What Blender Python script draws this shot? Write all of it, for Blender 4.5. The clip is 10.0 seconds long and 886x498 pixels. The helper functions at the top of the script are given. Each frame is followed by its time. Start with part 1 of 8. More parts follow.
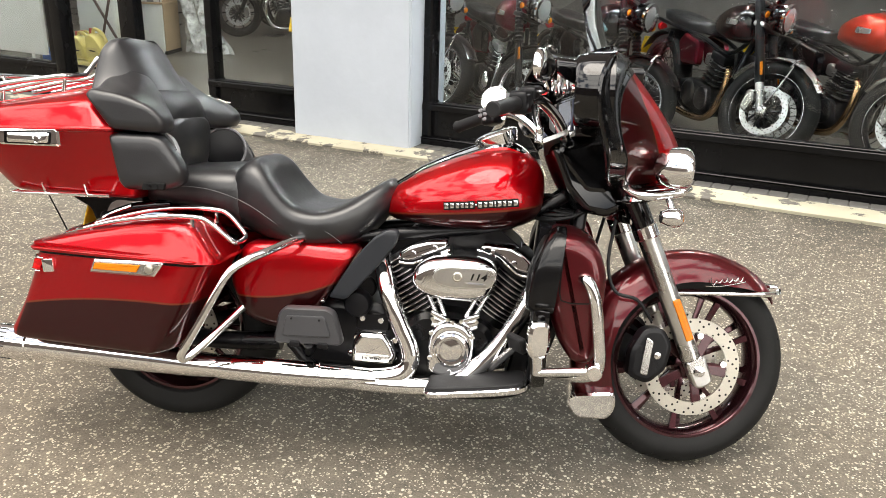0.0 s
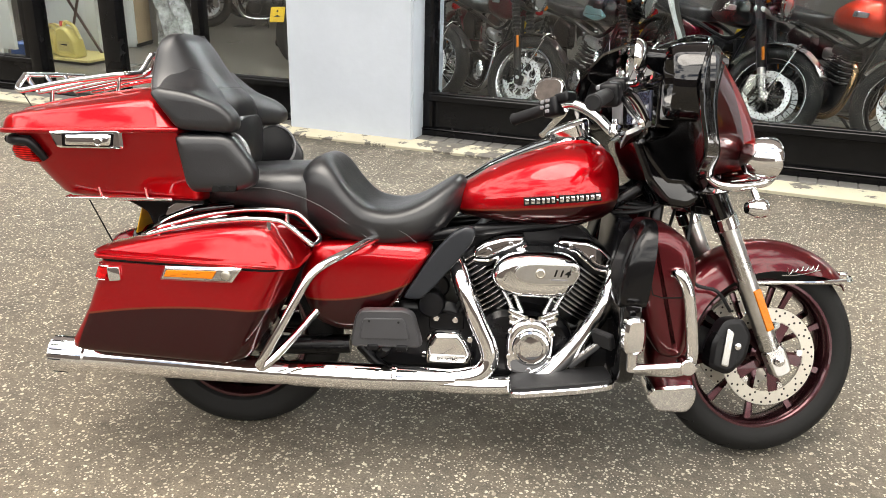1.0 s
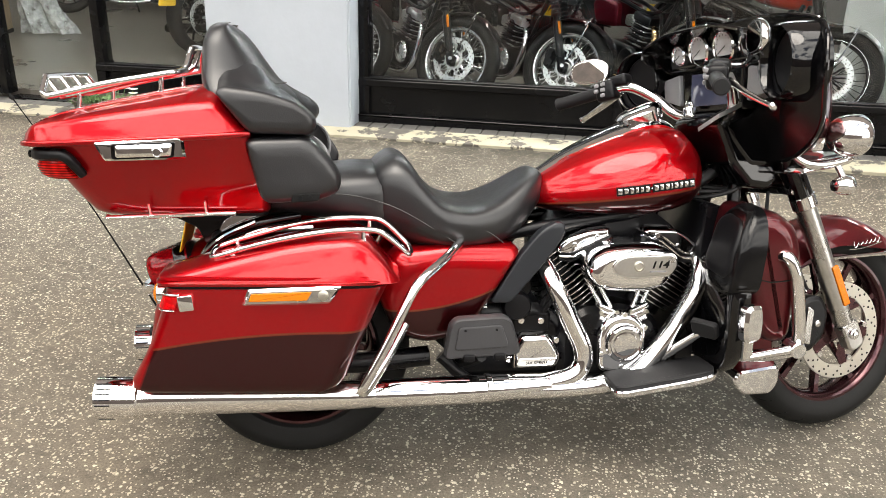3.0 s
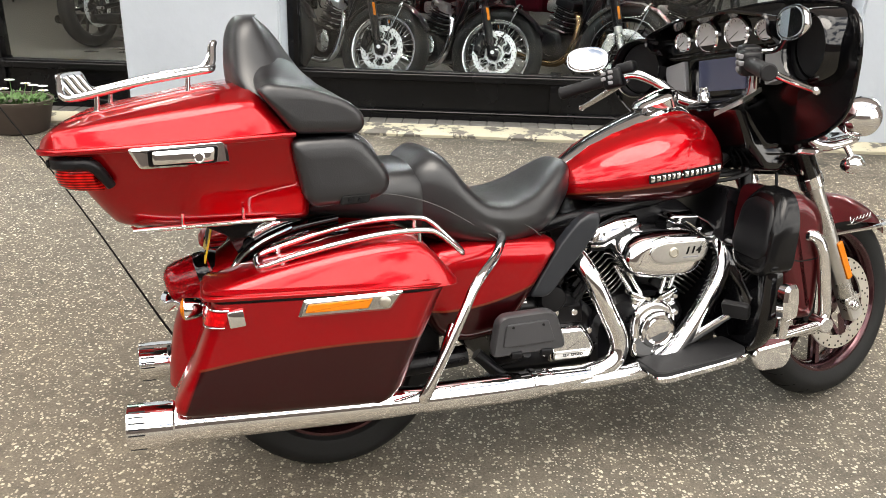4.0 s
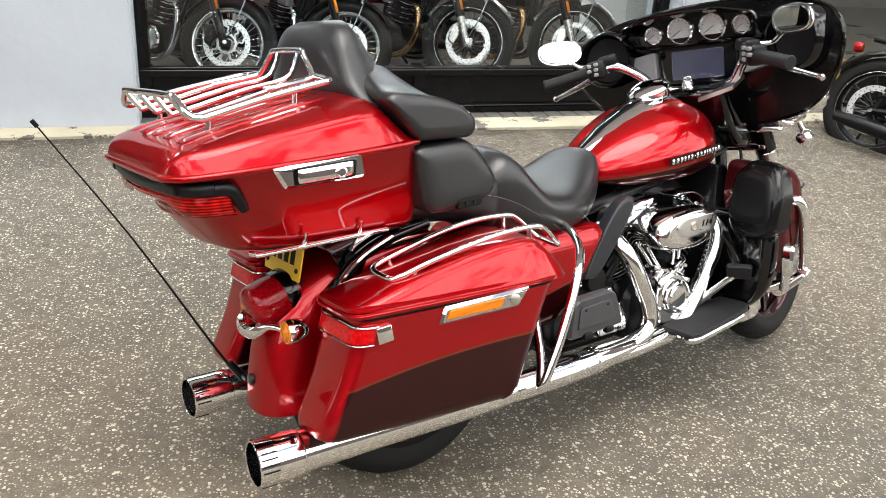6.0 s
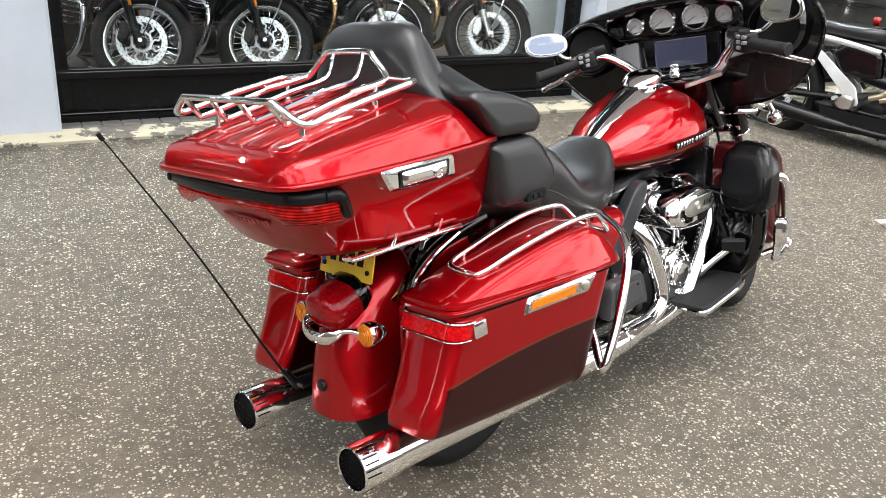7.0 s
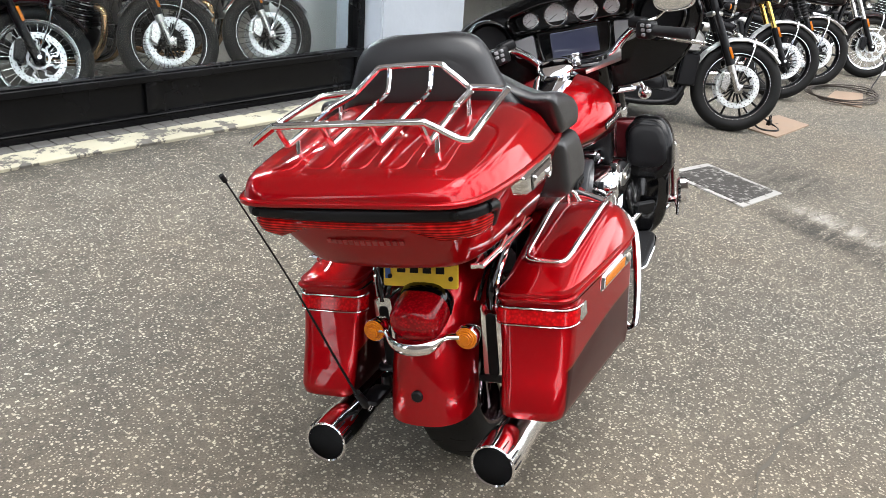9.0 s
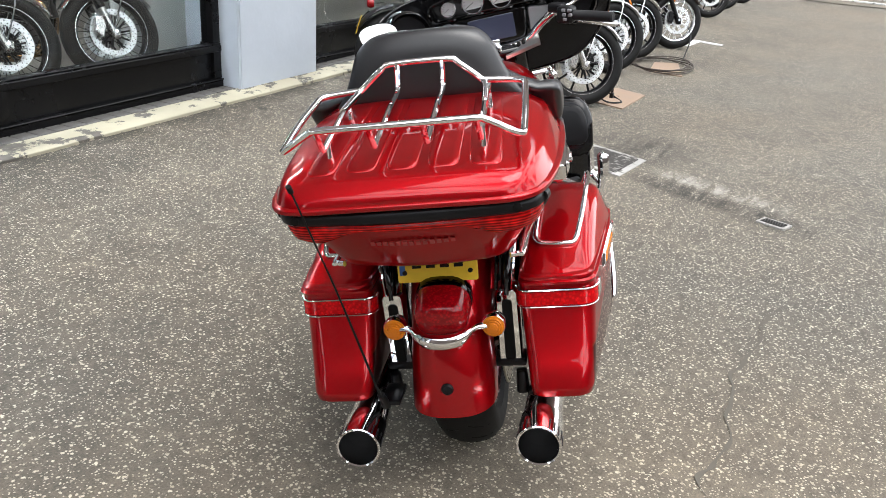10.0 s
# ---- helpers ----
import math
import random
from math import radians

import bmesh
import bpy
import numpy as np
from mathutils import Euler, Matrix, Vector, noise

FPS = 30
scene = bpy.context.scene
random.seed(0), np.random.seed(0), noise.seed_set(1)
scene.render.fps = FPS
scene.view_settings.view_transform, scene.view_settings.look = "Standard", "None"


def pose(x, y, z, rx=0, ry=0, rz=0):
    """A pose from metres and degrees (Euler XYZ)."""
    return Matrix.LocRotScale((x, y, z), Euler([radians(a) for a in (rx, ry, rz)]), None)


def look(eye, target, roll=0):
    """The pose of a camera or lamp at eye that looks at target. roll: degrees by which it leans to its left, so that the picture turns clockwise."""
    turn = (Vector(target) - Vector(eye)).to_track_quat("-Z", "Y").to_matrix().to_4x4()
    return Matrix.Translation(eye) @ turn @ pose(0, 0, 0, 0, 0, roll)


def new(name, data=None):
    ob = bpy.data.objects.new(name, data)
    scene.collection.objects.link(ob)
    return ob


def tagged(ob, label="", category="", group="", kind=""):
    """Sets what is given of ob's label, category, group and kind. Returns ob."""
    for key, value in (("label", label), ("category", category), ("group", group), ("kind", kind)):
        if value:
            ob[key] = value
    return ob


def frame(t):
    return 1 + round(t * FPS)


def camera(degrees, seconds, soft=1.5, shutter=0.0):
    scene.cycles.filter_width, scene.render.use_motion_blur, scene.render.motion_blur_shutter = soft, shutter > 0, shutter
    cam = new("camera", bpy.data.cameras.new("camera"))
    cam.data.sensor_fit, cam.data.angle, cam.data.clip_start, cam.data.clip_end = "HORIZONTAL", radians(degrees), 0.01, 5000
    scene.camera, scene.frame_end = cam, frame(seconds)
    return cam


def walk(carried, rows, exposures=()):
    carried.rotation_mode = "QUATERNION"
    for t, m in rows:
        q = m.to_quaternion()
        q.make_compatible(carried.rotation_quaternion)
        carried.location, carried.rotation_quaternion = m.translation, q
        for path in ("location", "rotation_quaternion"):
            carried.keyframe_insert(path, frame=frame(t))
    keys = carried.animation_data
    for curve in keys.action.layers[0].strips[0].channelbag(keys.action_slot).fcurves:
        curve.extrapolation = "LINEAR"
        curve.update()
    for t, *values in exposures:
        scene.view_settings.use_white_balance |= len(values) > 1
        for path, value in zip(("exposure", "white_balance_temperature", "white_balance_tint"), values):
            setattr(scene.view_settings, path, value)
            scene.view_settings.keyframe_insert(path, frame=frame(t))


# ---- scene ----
cam = camera(56.2, 10.0, 0.65)
METRES, EYE, TILT, LEAN, TURN = 4.12, 1.475, 0.0, 0.0, 27.6
PATH = [
    (0, (-0.006, -0.01, 1.485), (-0.851, 1.656, 0.771), 1.7),
    (0.5, (-0.173, -0.048, 1.484), (-0.968, 1.636, 0.756), 1.5),
    (1, (-0.344, -0.106, 1.481), (-1.084, 1.599, 0.743), 1.4),
    (1.5, (-0.502, -0.098, 1.447), (-1.177, 1.634, 0.708), 1.3),
    (2, (-0.662, -0.088, 1.448), (-1.268, 1.666, 0.702), 1.4),
    (2.5, (-0.794, -0.108, 1.46), (-1.311, 1.669, 0.701), 1.5),
    (3, (-0.991, -0.145, 1.46), (-1.39, 1.655, 0.685), 1.6),
    (3.2, (-1.074, -0.165, 1.459), (-1.43, 1.643, 0.681), 1.7),
    (4.3, (-1.523, -0.125, 1.445), (-1.531, 1.71, 0.649), 2.5),
    (4.5, (-1.598, -0.116, 1.449), (-1.545, 1.721, 0.659), 2.7),
    (5, (-1.801, -0.105, 1.444), (-1.59, 1.72, 0.653), 3.3),
    (5.5, (-2.054, -0.127, 1.458), (-1.705, 1.676, 0.667), 3.6),
    (5.7, (-2.126, -0.121, 1.45), (-1.72, 1.671, 0.659), 3.8),
    (6.8, (-2.56, 0.002, 1.446), (-1.824, 1.682, 0.647), 4.4),
    (7, (-2.674, 0.028, 1.443), (-1.878, 1.682, 0.647), 4.4),
    (7.5, (-2.926, 0.072, 1.457), (-1.981, 1.651, 0.674), 4.4),
    (8, (-3.088, 0.18, 1.421), (-1.994, 1.665, 0.65), 4.3),
    (8.5, (-3.249, 0.343, 1.438), (-2.005, 1.71, 0.674), 4.2),
    (9, (-3.425, 0.485, 1.434), (-2.044, 1.712, 0.669), 4.2),
    (9.2, (-3.499, 0.543, 1.444), (-2.065, 1.706, 0.673), 4.2),
    (9.5, (-3.614, 0.65, 1.46), (-2.103, 1.71, 0.691), 4.1),
    (10, (-3.715, 0.867, 1.424), (-2.079, 1.725, 0.657), 3.8),
]
EXPOSURES = [(0.0, 1.06, 6750, 10), (3.0, 1.02, 6750, 10), (5.5, 0.93, 6600, 10), (7.0, 0.92, 6300, 10), (8.5, 0.90, 6150, 10), (10.0, 0.80, 6100, 10)]
walk(cam, [(t, look(eye, target, roll)) for t, eye, target, roll in PATH], EXPOSURES)

# ---- world and light ----
SUN_EL, SUN_AZ = 74.0, 205.0   # degrees; azimuth clockwise from +y
world = bpy.data.worlds.new("sky")
scene.world = world
world.use_nodes = True
wn, wl = world.node_tree.nodes, world.node_tree.links
wn.clear()
w_out, w_bg = wn.new("ShaderNodeOutputWorld"), wn.new("ShaderNodeBackground")
w_sky, w_map = wn.new("ShaderNodeTexSky"), wn.new("ShaderNodeTexCoord")
w_sky.sky_type, w_sky.sun_disc = "NISHITA", False
w_sky.sun_elevation, w_sky.sun_rotation = radians(SUN_EL), radians(SUN_AZ)
w_sky.dust_density, w_sky.air_density = 2.0, 1.0
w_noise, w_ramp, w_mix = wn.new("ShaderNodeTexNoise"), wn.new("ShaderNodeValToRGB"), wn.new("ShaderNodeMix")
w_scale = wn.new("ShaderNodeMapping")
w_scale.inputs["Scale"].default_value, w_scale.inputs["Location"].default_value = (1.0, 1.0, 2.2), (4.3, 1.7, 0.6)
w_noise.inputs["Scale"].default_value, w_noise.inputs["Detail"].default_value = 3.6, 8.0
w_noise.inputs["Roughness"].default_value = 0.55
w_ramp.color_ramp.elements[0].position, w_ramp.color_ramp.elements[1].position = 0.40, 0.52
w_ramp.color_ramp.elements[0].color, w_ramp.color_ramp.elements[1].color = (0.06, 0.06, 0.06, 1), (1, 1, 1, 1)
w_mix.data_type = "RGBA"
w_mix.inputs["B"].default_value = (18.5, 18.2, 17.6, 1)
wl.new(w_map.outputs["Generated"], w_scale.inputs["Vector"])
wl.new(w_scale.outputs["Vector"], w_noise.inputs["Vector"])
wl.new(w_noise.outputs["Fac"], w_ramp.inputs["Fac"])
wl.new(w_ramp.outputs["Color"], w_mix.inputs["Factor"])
w_dim = wn.new("ShaderNodeMix")
w_dim.data_type, w_dim.blend_type = "RGBA", "MULTIPLY"
w_dim.inputs["Factor"].default_value, w_dim.inputs["B"].default_value = 1.0, (0.5, 0.5, 0.5, 1)
wl.new(w_sky.outputs["Color"], w_dim.inputs["A"])
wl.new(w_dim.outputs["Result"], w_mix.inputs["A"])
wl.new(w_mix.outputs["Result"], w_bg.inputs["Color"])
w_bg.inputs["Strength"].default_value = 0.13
wl.new(w_bg.outputs["Background"], w_out.inputs["Surface"])
sun = new("sun", bpy.data.lights.new("sun", "SUN"))
sun.data.energy, sun.data.angle, sun.data.color = 1.7, radians(40), (1.0, 0.94, 0.86)
_az, _el = radians(SUN_AZ), radians(SUN_EL)
sun.matrix_basis = look((0, 0, 20), (-20 * math.sin(_az) * math.cos(_el), -20 * math.cos(_az) * math.cos(_el), 20 - 20 * math.sin(_el)))

# ---- materials ----


def principled(name, base, rough=0.5, metal=0.0, coat=0.0, spec=0.5):
    m = bpy.data.materials.new(name)
    m.use_nodes = True
    p = m.node_tree.nodes["Principled BSDF"]
    p.inputs["Base Color"].default_value = (*base, 1)
    p.inputs["Roughness"].default_value, p.inputs["Metallic"].default_value = rough, metal
    p.inputs["Coat Weight"].default_value, p.inputs["Coat Roughness"].default_value = coat, 0.012
    p.inputs["Specular IOR Level"].default_value = spec
    return m, m.node_tree.nodes, m.node_tree.links, p


def noise_tex(n, l, scale, detail=4, rough=0.55, coord="Object"):
    c, t = n.new("ShaderNodeTexCoord"), n.new("ShaderNodeTexNoise")
    t.inputs["Scale"].default_value, t.inputs["Detail"].default_value, t.inputs["Roughness"].default_value = scale, detail, rough
    l.new(c.outputs[coord], t.inputs["Vector"])
    return t.outputs["Fac"]


def ramp(n, l, fac, stops):
    r = n.new("ShaderNodeValToRGB")
    e = r.color_ramp.elements
    while len(e) < len(stops):
        e.new(0.5)
    for k, (pos, col) in enumerate(stops):
        e[k].position, e[k].color = pos, (*col, 1) if len(col) == 3 else col
    l.new(fac, r.inputs["Fac"])
    return r.outputs["Color"]


def mix(n, l, a, b, fac, kind="MIX"):
    m = n.new("ShaderNodeMix")
    m.data_type, m.blend_type = "RGBA", kind
    for sock, v in (("A", a), ("B", b), ("Factor", fac)):
        if hasattr(v, "links"):
            l.new(v, m.inputs[sock])
        elif sock == "Factor":
            m.inputs[sock].default_value = v
        else:
            m.inputs[sock].default_value = (*v, 1)
    return m.outputs["Result"]


def bump(n, l, p, height, strength=0.2, distance=0.002):
    b = n.new("ShaderNodeBump")
    b.inputs["Strength"].default_value, b.inputs["Distance"].default_value = strength, distance
    l.new(height, b.inputs["Height"])
    l.new(b.outputs["Normal"], p.inputs["Normal"])


def surface(name, base, rough=0.5, metal=0.0, coat=0.0, grain=60.0, wear=4.0, spread=0.15, relief=0.1, depth=0.001, spec=0.5):
    """A plain material with colour and roughness that vary at two scales."""
    m, n, l, p = principled(name, base, rough, metal, coat, spec)
    fine, broad = noise_tex(n, l, grain, 3), noise_tex(n, l, wear, 5)
    dark, light = [c * (1 - spread) for c in base], [min(1, c * (1 + spread)) for c in base]
    c1 = ramp(n, l, broad, [(0.3, dark), (0.7, light)])
    c2 = ramp(n, l, fine, [(0.3, [1 - spread * 0.5] * 3), (0.7, [1, 1, 1])])
    l.new(mix(n, l, c1, c2, 1.0, "MULTIPLY"), p.inputs["Base Color"])
    l.new(ramp(n, l, broad, [(0.3, [max(0.0, rough * 0.85)] * 3), (0.7, [min(1, rough * 1.15)] * 3)]), p.inputs["Roughness"])
    if relief:
        bump(n, l, p, fine, relief, depth)
    return m


def axis_value(n, l, ax=0.0, ay=0.0, az=1.0, off=0.0, curve=0.0):
    """ax*x + ay*y + az*z + off + curve*x*x of the object's own coordinates."""
    c, s = n.new("ShaderNodeTexCoord"), n.new("ShaderNodeSeparateXYZ")
    l.new(c.outputs["Object"], s.inputs["Vector"])
    total = None
    for axis, k in (("X", ax), ("Y", ay), ("Z", az)):
        m = n.new("ShaderNodeMath")
        m.operation = "MULTIPLY_ADD"
        l.new(s.outputs[axis], m.inputs[0])
        m.inputs[1].default_value = k
        if total is None:
            m.inputs[2].default_value = off
        else:
            l.new(total, m.inputs[2])
        total = m.outputs[0]
    if curve:
        q, a = n.new("ShaderNodeMath"), n.new("ShaderNodeMath")
        q.operation, a.operation = "MULTIPLY", "MULTIPLY_ADD"
        l.new(s.outputs["X"], q.inputs[0]), l.new(s.outputs["X"], q.inputs[1])
        l.new(q.outputs[0], a.inputs[0])
        a.inputs[1].default_value = curve
        l.new(total, a.inputs[2])
        total = a.outputs[0]
    return total


# cherry is kept dark here, with the shade of the flanks in it
RED, WINE_SHADED = (0.37, 0.0016, 0.0050), (0.036, 0.0042, 0.0052)


def paint(name, base, split=None, lower=WINE_SHADED, only=None):
    """Metal-flake paint under a clear coat; split: where the lower colour begins, with a thin stripe between."""
    m, n, l, p = principled(name, base, 0.35, 0.77, 0.9, 0.03)
    p.inputs["Specular Tint"].default_value = (0.80, 0.06, 0.08, 1)
    p.inputs["Coat IOR"].default_value = 1.45
    p.inputs["Coat Roughness"].default_value = 0.025
    col = base
    if split:
        v = axis_value(n, l, *split)
        col = ramp(n, l, ramp(n, l, v, [(0.4995, (0, 0, 0)), (0.5005, (1, 1, 1))]), [(0.0, lower), (1.0, base)])
        keep = ramp(n, l, axis_value(n, l, *only), [(0.499, (0, 0, 0)), (0.501, (1, 1, 1))]) if only else None
        band = ramp(n, l, v, [(0.4981, (0, 0, 0)), (0.4987, (1, 1, 1)), (0.5013, (1, 1, 1)), (0.5019, (0, 0, 0))])
        col = mix(n, l, col, (0.24, 0.055, 0.022), band)
        if keep:
            col = mix(n, l, base, col, keep)
    c, flake = n.new("ShaderNodeTexCoord"), n.new("ShaderNodeTexVoronoi")
    flake.inputs["Scale"].default_value = 1400
    l.new(c.outputs["Object"], flake.inputs["Vector"])
    sparkle = ramp(n, l, flake.outputs["Distance"], [(0.0, (1.25, 1.25, 1.25)), (0.8, (0.75, 0.75, 0.75))])
    l.new(mix(n, l, col, sparkle, 1.0, "MULTIPLY"), p.inputs["Base Color"])
    bump(n, l, p, noise_tex(n, l, 18, 2), 0.006, 0.01)
    return m


def glass_pane(name, tint=(0.92, 0.95, 0.94), ior=1.5, rough=0.0):
    m = bpy.data.materials.new(name)
    m.use_nodes = True
    n, l = m.node_tree.nodes, m.node_tree.links
    n.clear()
    o, t, g, f, x = (n.new("ShaderNode" + k) for k in ("OutputMaterial", "BsdfTransparent", "BsdfGlossy", "Fresnel", "MixShader"))
    t.inputs["Color"].default_value = (*tint, 1)
    g.inputs["Roughness"].default_value, g.inputs["Color"].default_value = rough, (1, 1, 1, 1)
    f.inputs["IOR"].default_value = ior
    l.new(f.outputs["Fac"], x.inputs["Fac"])
    l.new(t.outputs["BSDF"], x.inputs[1]), l.new(g.outputs["BSDF"], x.inputs[2])
    l.new(x.outputs["Shader"], o.inputs["Surface"])
    return m


def one_sided(ob, d):
    """Only the skin that faces d keeps the gloss; the rest of the sheet is plainly see-through."""
    ob.data.materials.append(M_THRU)
    for f in ob.data.polygons:
        f.material_index = 0 if f.normal.dot(Vector(d)) > 0.2 else 1


M_THRU = bpy.data.materials.new("see-through edge")
M_THRU.use_nodes = True
_n, _l = M_THRU.node_tree.nodes, M_THRU.node_tree.links
_n.clear()
_t, _o = _n.new("ShaderNodeBsdfTransparent"), _n.new("ShaderNodeOutputMaterial")
_t.inputs["Color"].default_value = (0.97, 0.98, 0.98, 1)
_l.new(_t.outputs["BSDF"], _o.inputs["Surface"])


def lens_mat(name, base, cells=260):
    m, n, l, p = principled(name, base, 0.08, 0.0, 0.0)
    p.inputs["Specular IOR Level"].default_value = 0.35
    c, v = n.new("ShaderNodeTexCoord"), n.new("ShaderNodeTexVoronoi")
    v.inputs["Scale"].default_value, v.distance = cells, "CHEBYCHEV"
    l.new(c.outputs["Object"], v.inputs["Vector"])
    l.new(ramp(n, l, v.outputs["Distance"], [(0.05, [min(1.0, b * 1.2) for b in base]), (0.5, [b * 0.6 for b in base])]), p.inputs["Base Color"])
    bump(n, l, p, v.outputs["Distance"], 0.06, 0.0006)
    return m


def banded_lens(name, base):
    """A red lens over fine level light guides."""
    m, n, l, p = principled(name, base, 0.12, 0.0, 0.05, 0.12)
    c, v, w = n.new("ShaderNodeTexCoord"), n.new("ShaderNodeTexWave"), n.new("ShaderNodeTexVoronoi")
    v.wave_type, v.bands_direction = "BANDS", "Z"
    v.inputs["Scale"].default_value, v.inputs["Distortion"].default_value = 52, 0.6
    w.inputs["Scale"].default_value = 55
    l.new(c.outputs["Object"], v.inputs["Vector"])
    l.new(c.outputs["Object"], w.inputs["Vector"])
    col = ramp(n, l, v.outputs["Fac"], [(0.25, [b * 0.30 for b in base]), (0.85, base)])
    col = mix(n, l, col, ramp(n, l, w.outputs["Distance"], [(0.1, (1, 1, 1)), (0.7, (0.45, 0.45, 0.45))]), 1.0, "MULTIPLY")
    l.new(col, p.inputs["Base Color"])
    bump(n, l, p, v.outputs["Fac"], 0.10, 0.0008)
    return m


M_RED = paint("red flake paint", RED)
# same cherry paint, lightened in colour for panels that face the sky
M_WINE_LIT = paint("sky-lit cherry flake paint", (0.085, 0.009, 0.012))
M_BAGS = {k: paint("two-tone bag paint", RED, (-0.041, 0, 1.0, 0.5 - 0.466, 0.264), WINE_SHADED, (1.0, 0.0, -0.4, 0.5 + 0.490)) for k in (-1, 1)}
M_TANK = paint("two-tone tank paint", RED, (-0.127, 0, 1.0, 0.5 - 0.622))
M_SIDE = paint("two-tone side paint", RED, (0.488, 0, 1.0, 0.5 - 0.519, -0.887))
M_WING = paint("two-tone fairing paint", RED, (0.93, 0.25, 0.72, 0.5 - 1.86))
M_CHROME = surface("chrome", (0.86, 0.86, 0.87), 0.05, 1.0, relief=0.02, grain=30, depth=0.003, spread=0.04)
M_MIRROR = principled("mirror glass", (0.9, 0.9, 0.9), 0.0, 1.0)[0]
M_SATIN = surface("satin aluminium", (0.60, 0.59, 0.57), 0.28, 1.0, relief=0.04, grain=120)
M_STEEL = surface("brake steel", (0.50, 0.47, 0.41), 0.34, 0.85, relief=0.1, grain=200)
M_GLOSS = surface("gloss black", (0.002, 0.002, 0.0025), 0.07, 0.0, 0.35, relief=0.0, spec=0.35)
M_SEMI = surface("semi-gloss black plastic", (0.003, 0.003, 0.0035), 0.22, 0.0, 0.1, relief=0.05, grain=300, depth=0.0004, spec=0.25)
M_BLACK = surface("satin black plastic", (0.005, 0.005, 0.006), 0.38, spec=0.22, relief=0.15, grain=300, depth=0.0006)
M_DEEP = surface("black engine enamel", (0.004, 0.004, 0.005), 0.30, 0.0, spec=0.25, relief=0.2, grain=220, depth=0.0008)
M_LEATHER = surface("black seat vinyl", (0.009, 0.009, 0.0105), 0.36, spec=0.62, relief=0.22, grain=420, wear=9, depth=0.0012, spread=0.2)
M_THREAD = surface("grey seam thread", (0.06, 0.06, 0.06), 0.6)
M_TYRE = surface("tyre rubber", (0.008, 0.008, 0.008), 0.70, spec=0.24, relief=0.3, grain=160, wear=8, spread=0.35)
M_RUBBER = surface("grip rubber", (0.008, 0.008, 0.009), 0.6, spec=0.3, relief=0.2, grain=250)
M_RIM = surface("cherry tinted rim", (0.060, 0.018, 0.023), 0.20, 0.9, 0.6, relief=0.03)
M_REDLENS = lens_mat("red lens", (0.30, 0.002, 0.005), 150)
M_LED = lens_mat("lamp strip lens", (0.50, 0.003, 0.005), 130)
M_AMBER = lens_mat("amber lens", (0.72, 0.20, 0.008), 650)
M_CASELAMP = banded_lens("banded lamp lens", (0.80, 0.012, 0.010))
M_SMOKE = glass_pane("smoked screen", (0.86, 0.85, 0.84), 1.22)
M_FACE = surface("gauge face", (0.58, 0.59, 0.60), 0.4, relief=0)
M_SCREEN = principled("dead display", (0.045, 0.05, 0.085), 0.08, 0.0, 0.5)[0]
M_GREY = surface("grey plastic", (0.20, 0.20, 0.21), 0.4, relief=0.1, grain=300)
M_FIN = surface("satin slate plastic", (0.016, 0.018, 0.022), 0.42, spec=0.35, relief=0.08, grain=300, depth=0.0005)
M_BOARD = surface("worn black rubber board", (0.032, 0.032, 0.035), 0.45, relief=0.2, grain=200)
M_YELLOW = surface("yellow plate", (0.78, 0.50, 0.02), 0.4, relief=0)
M_INK = surface("black ink", (0.005, 0.005, 0.005), 0.6, relief=0, spec=0.15)
M_SILVERINK = surface("silver emblem", (0.75, 0.75, 0.74), 0.15, 1.0, relief=0)
M_DARKRED = surface("faint red lettering", (0.30, 0.02, 0.02), 0.4, relief=0)

# ---- mesh helpers ----


def smooth_pts(pts, k=4, closed=False):
    """A Catmull-Rom curve through the points."""
    P = [Vector(p) for p in pts]
    n = len(P)
    out = []
    for i in range(n if closed else n - 1):
        if closed:
            a, b, c, d = P[i - 1], P[i], P[(i + 1) % n], P[(i + 2) % n]
        else:
            b, c = P[i], P[i + 1]
            a = P[i - 1] if i else b * 2 - c
            d = P[i + 2] if i + 2 < n else c * 2 - b
        for j in range(k):
            t = j / k
            out.append(0.5 * (2 * b + (c - a) * t + (2 * a - 5 * b + 4 * c - d) * t * t + (3 * b - a - 3 * c + d) * t ** 3))
    if not closed:
        out.append(P[-1])
    return out


def loft(rings, cap=True, close=True, ends=False):
    bm = bmesh.new()
    vs = [[bm.verts.new(p) for p in r] for r in rings]
    n = len(vs[0])
    pairs = list(zip(vs, vs[1:])) + ([(vs[-1], vs[0])] if ends else [])
    for a, b in pairs:
        for i in range(n if close else n - 1):
            bm.faces.new((a[i], a[(i + 1) % n], b[(i + 1) % n], b[i]))
    if cap and close and not ends:
        bm.faces.new(vs[0][::-1]), bm.faces.new(vs[-1])
    return bm


def tube(pts, r, n=10, closed=False, k=5, flat=1.0):
    """A round bar along a smooth curve; r may be one radius or a list along the points."""
    P = smooth_pts(pts, k, closed) if k > 1 else [Vector(p) for p in pts]
    m = len(P)
    R = [r] * m if not isinstance(r, (list, tuple)) else [float(np.interp(i / (m - 1), np.linspace(0, 1, len(r)), r)) for i in range(m)]
    up = None
    rings = []
    for i, p in enumerate(P):
        d = (P[(i + 1) % m] - P[i - 1]) if closed else (P[min(i + 1, m - 1)] - P[max(i - 1, 0)])
        d.normalize()
        if up is None:
            up = d.orthogonal().normalized()
        up = (up - d * up.dot(d)).normalized()
        side = d.cross(up)
        rings.append([p + (up * math.cos(a) * flat + side * math.sin(a)) * R[i] for a in (2 * math.pi * j / n for j in range(n))])
    return loft(rings, ends=closed)


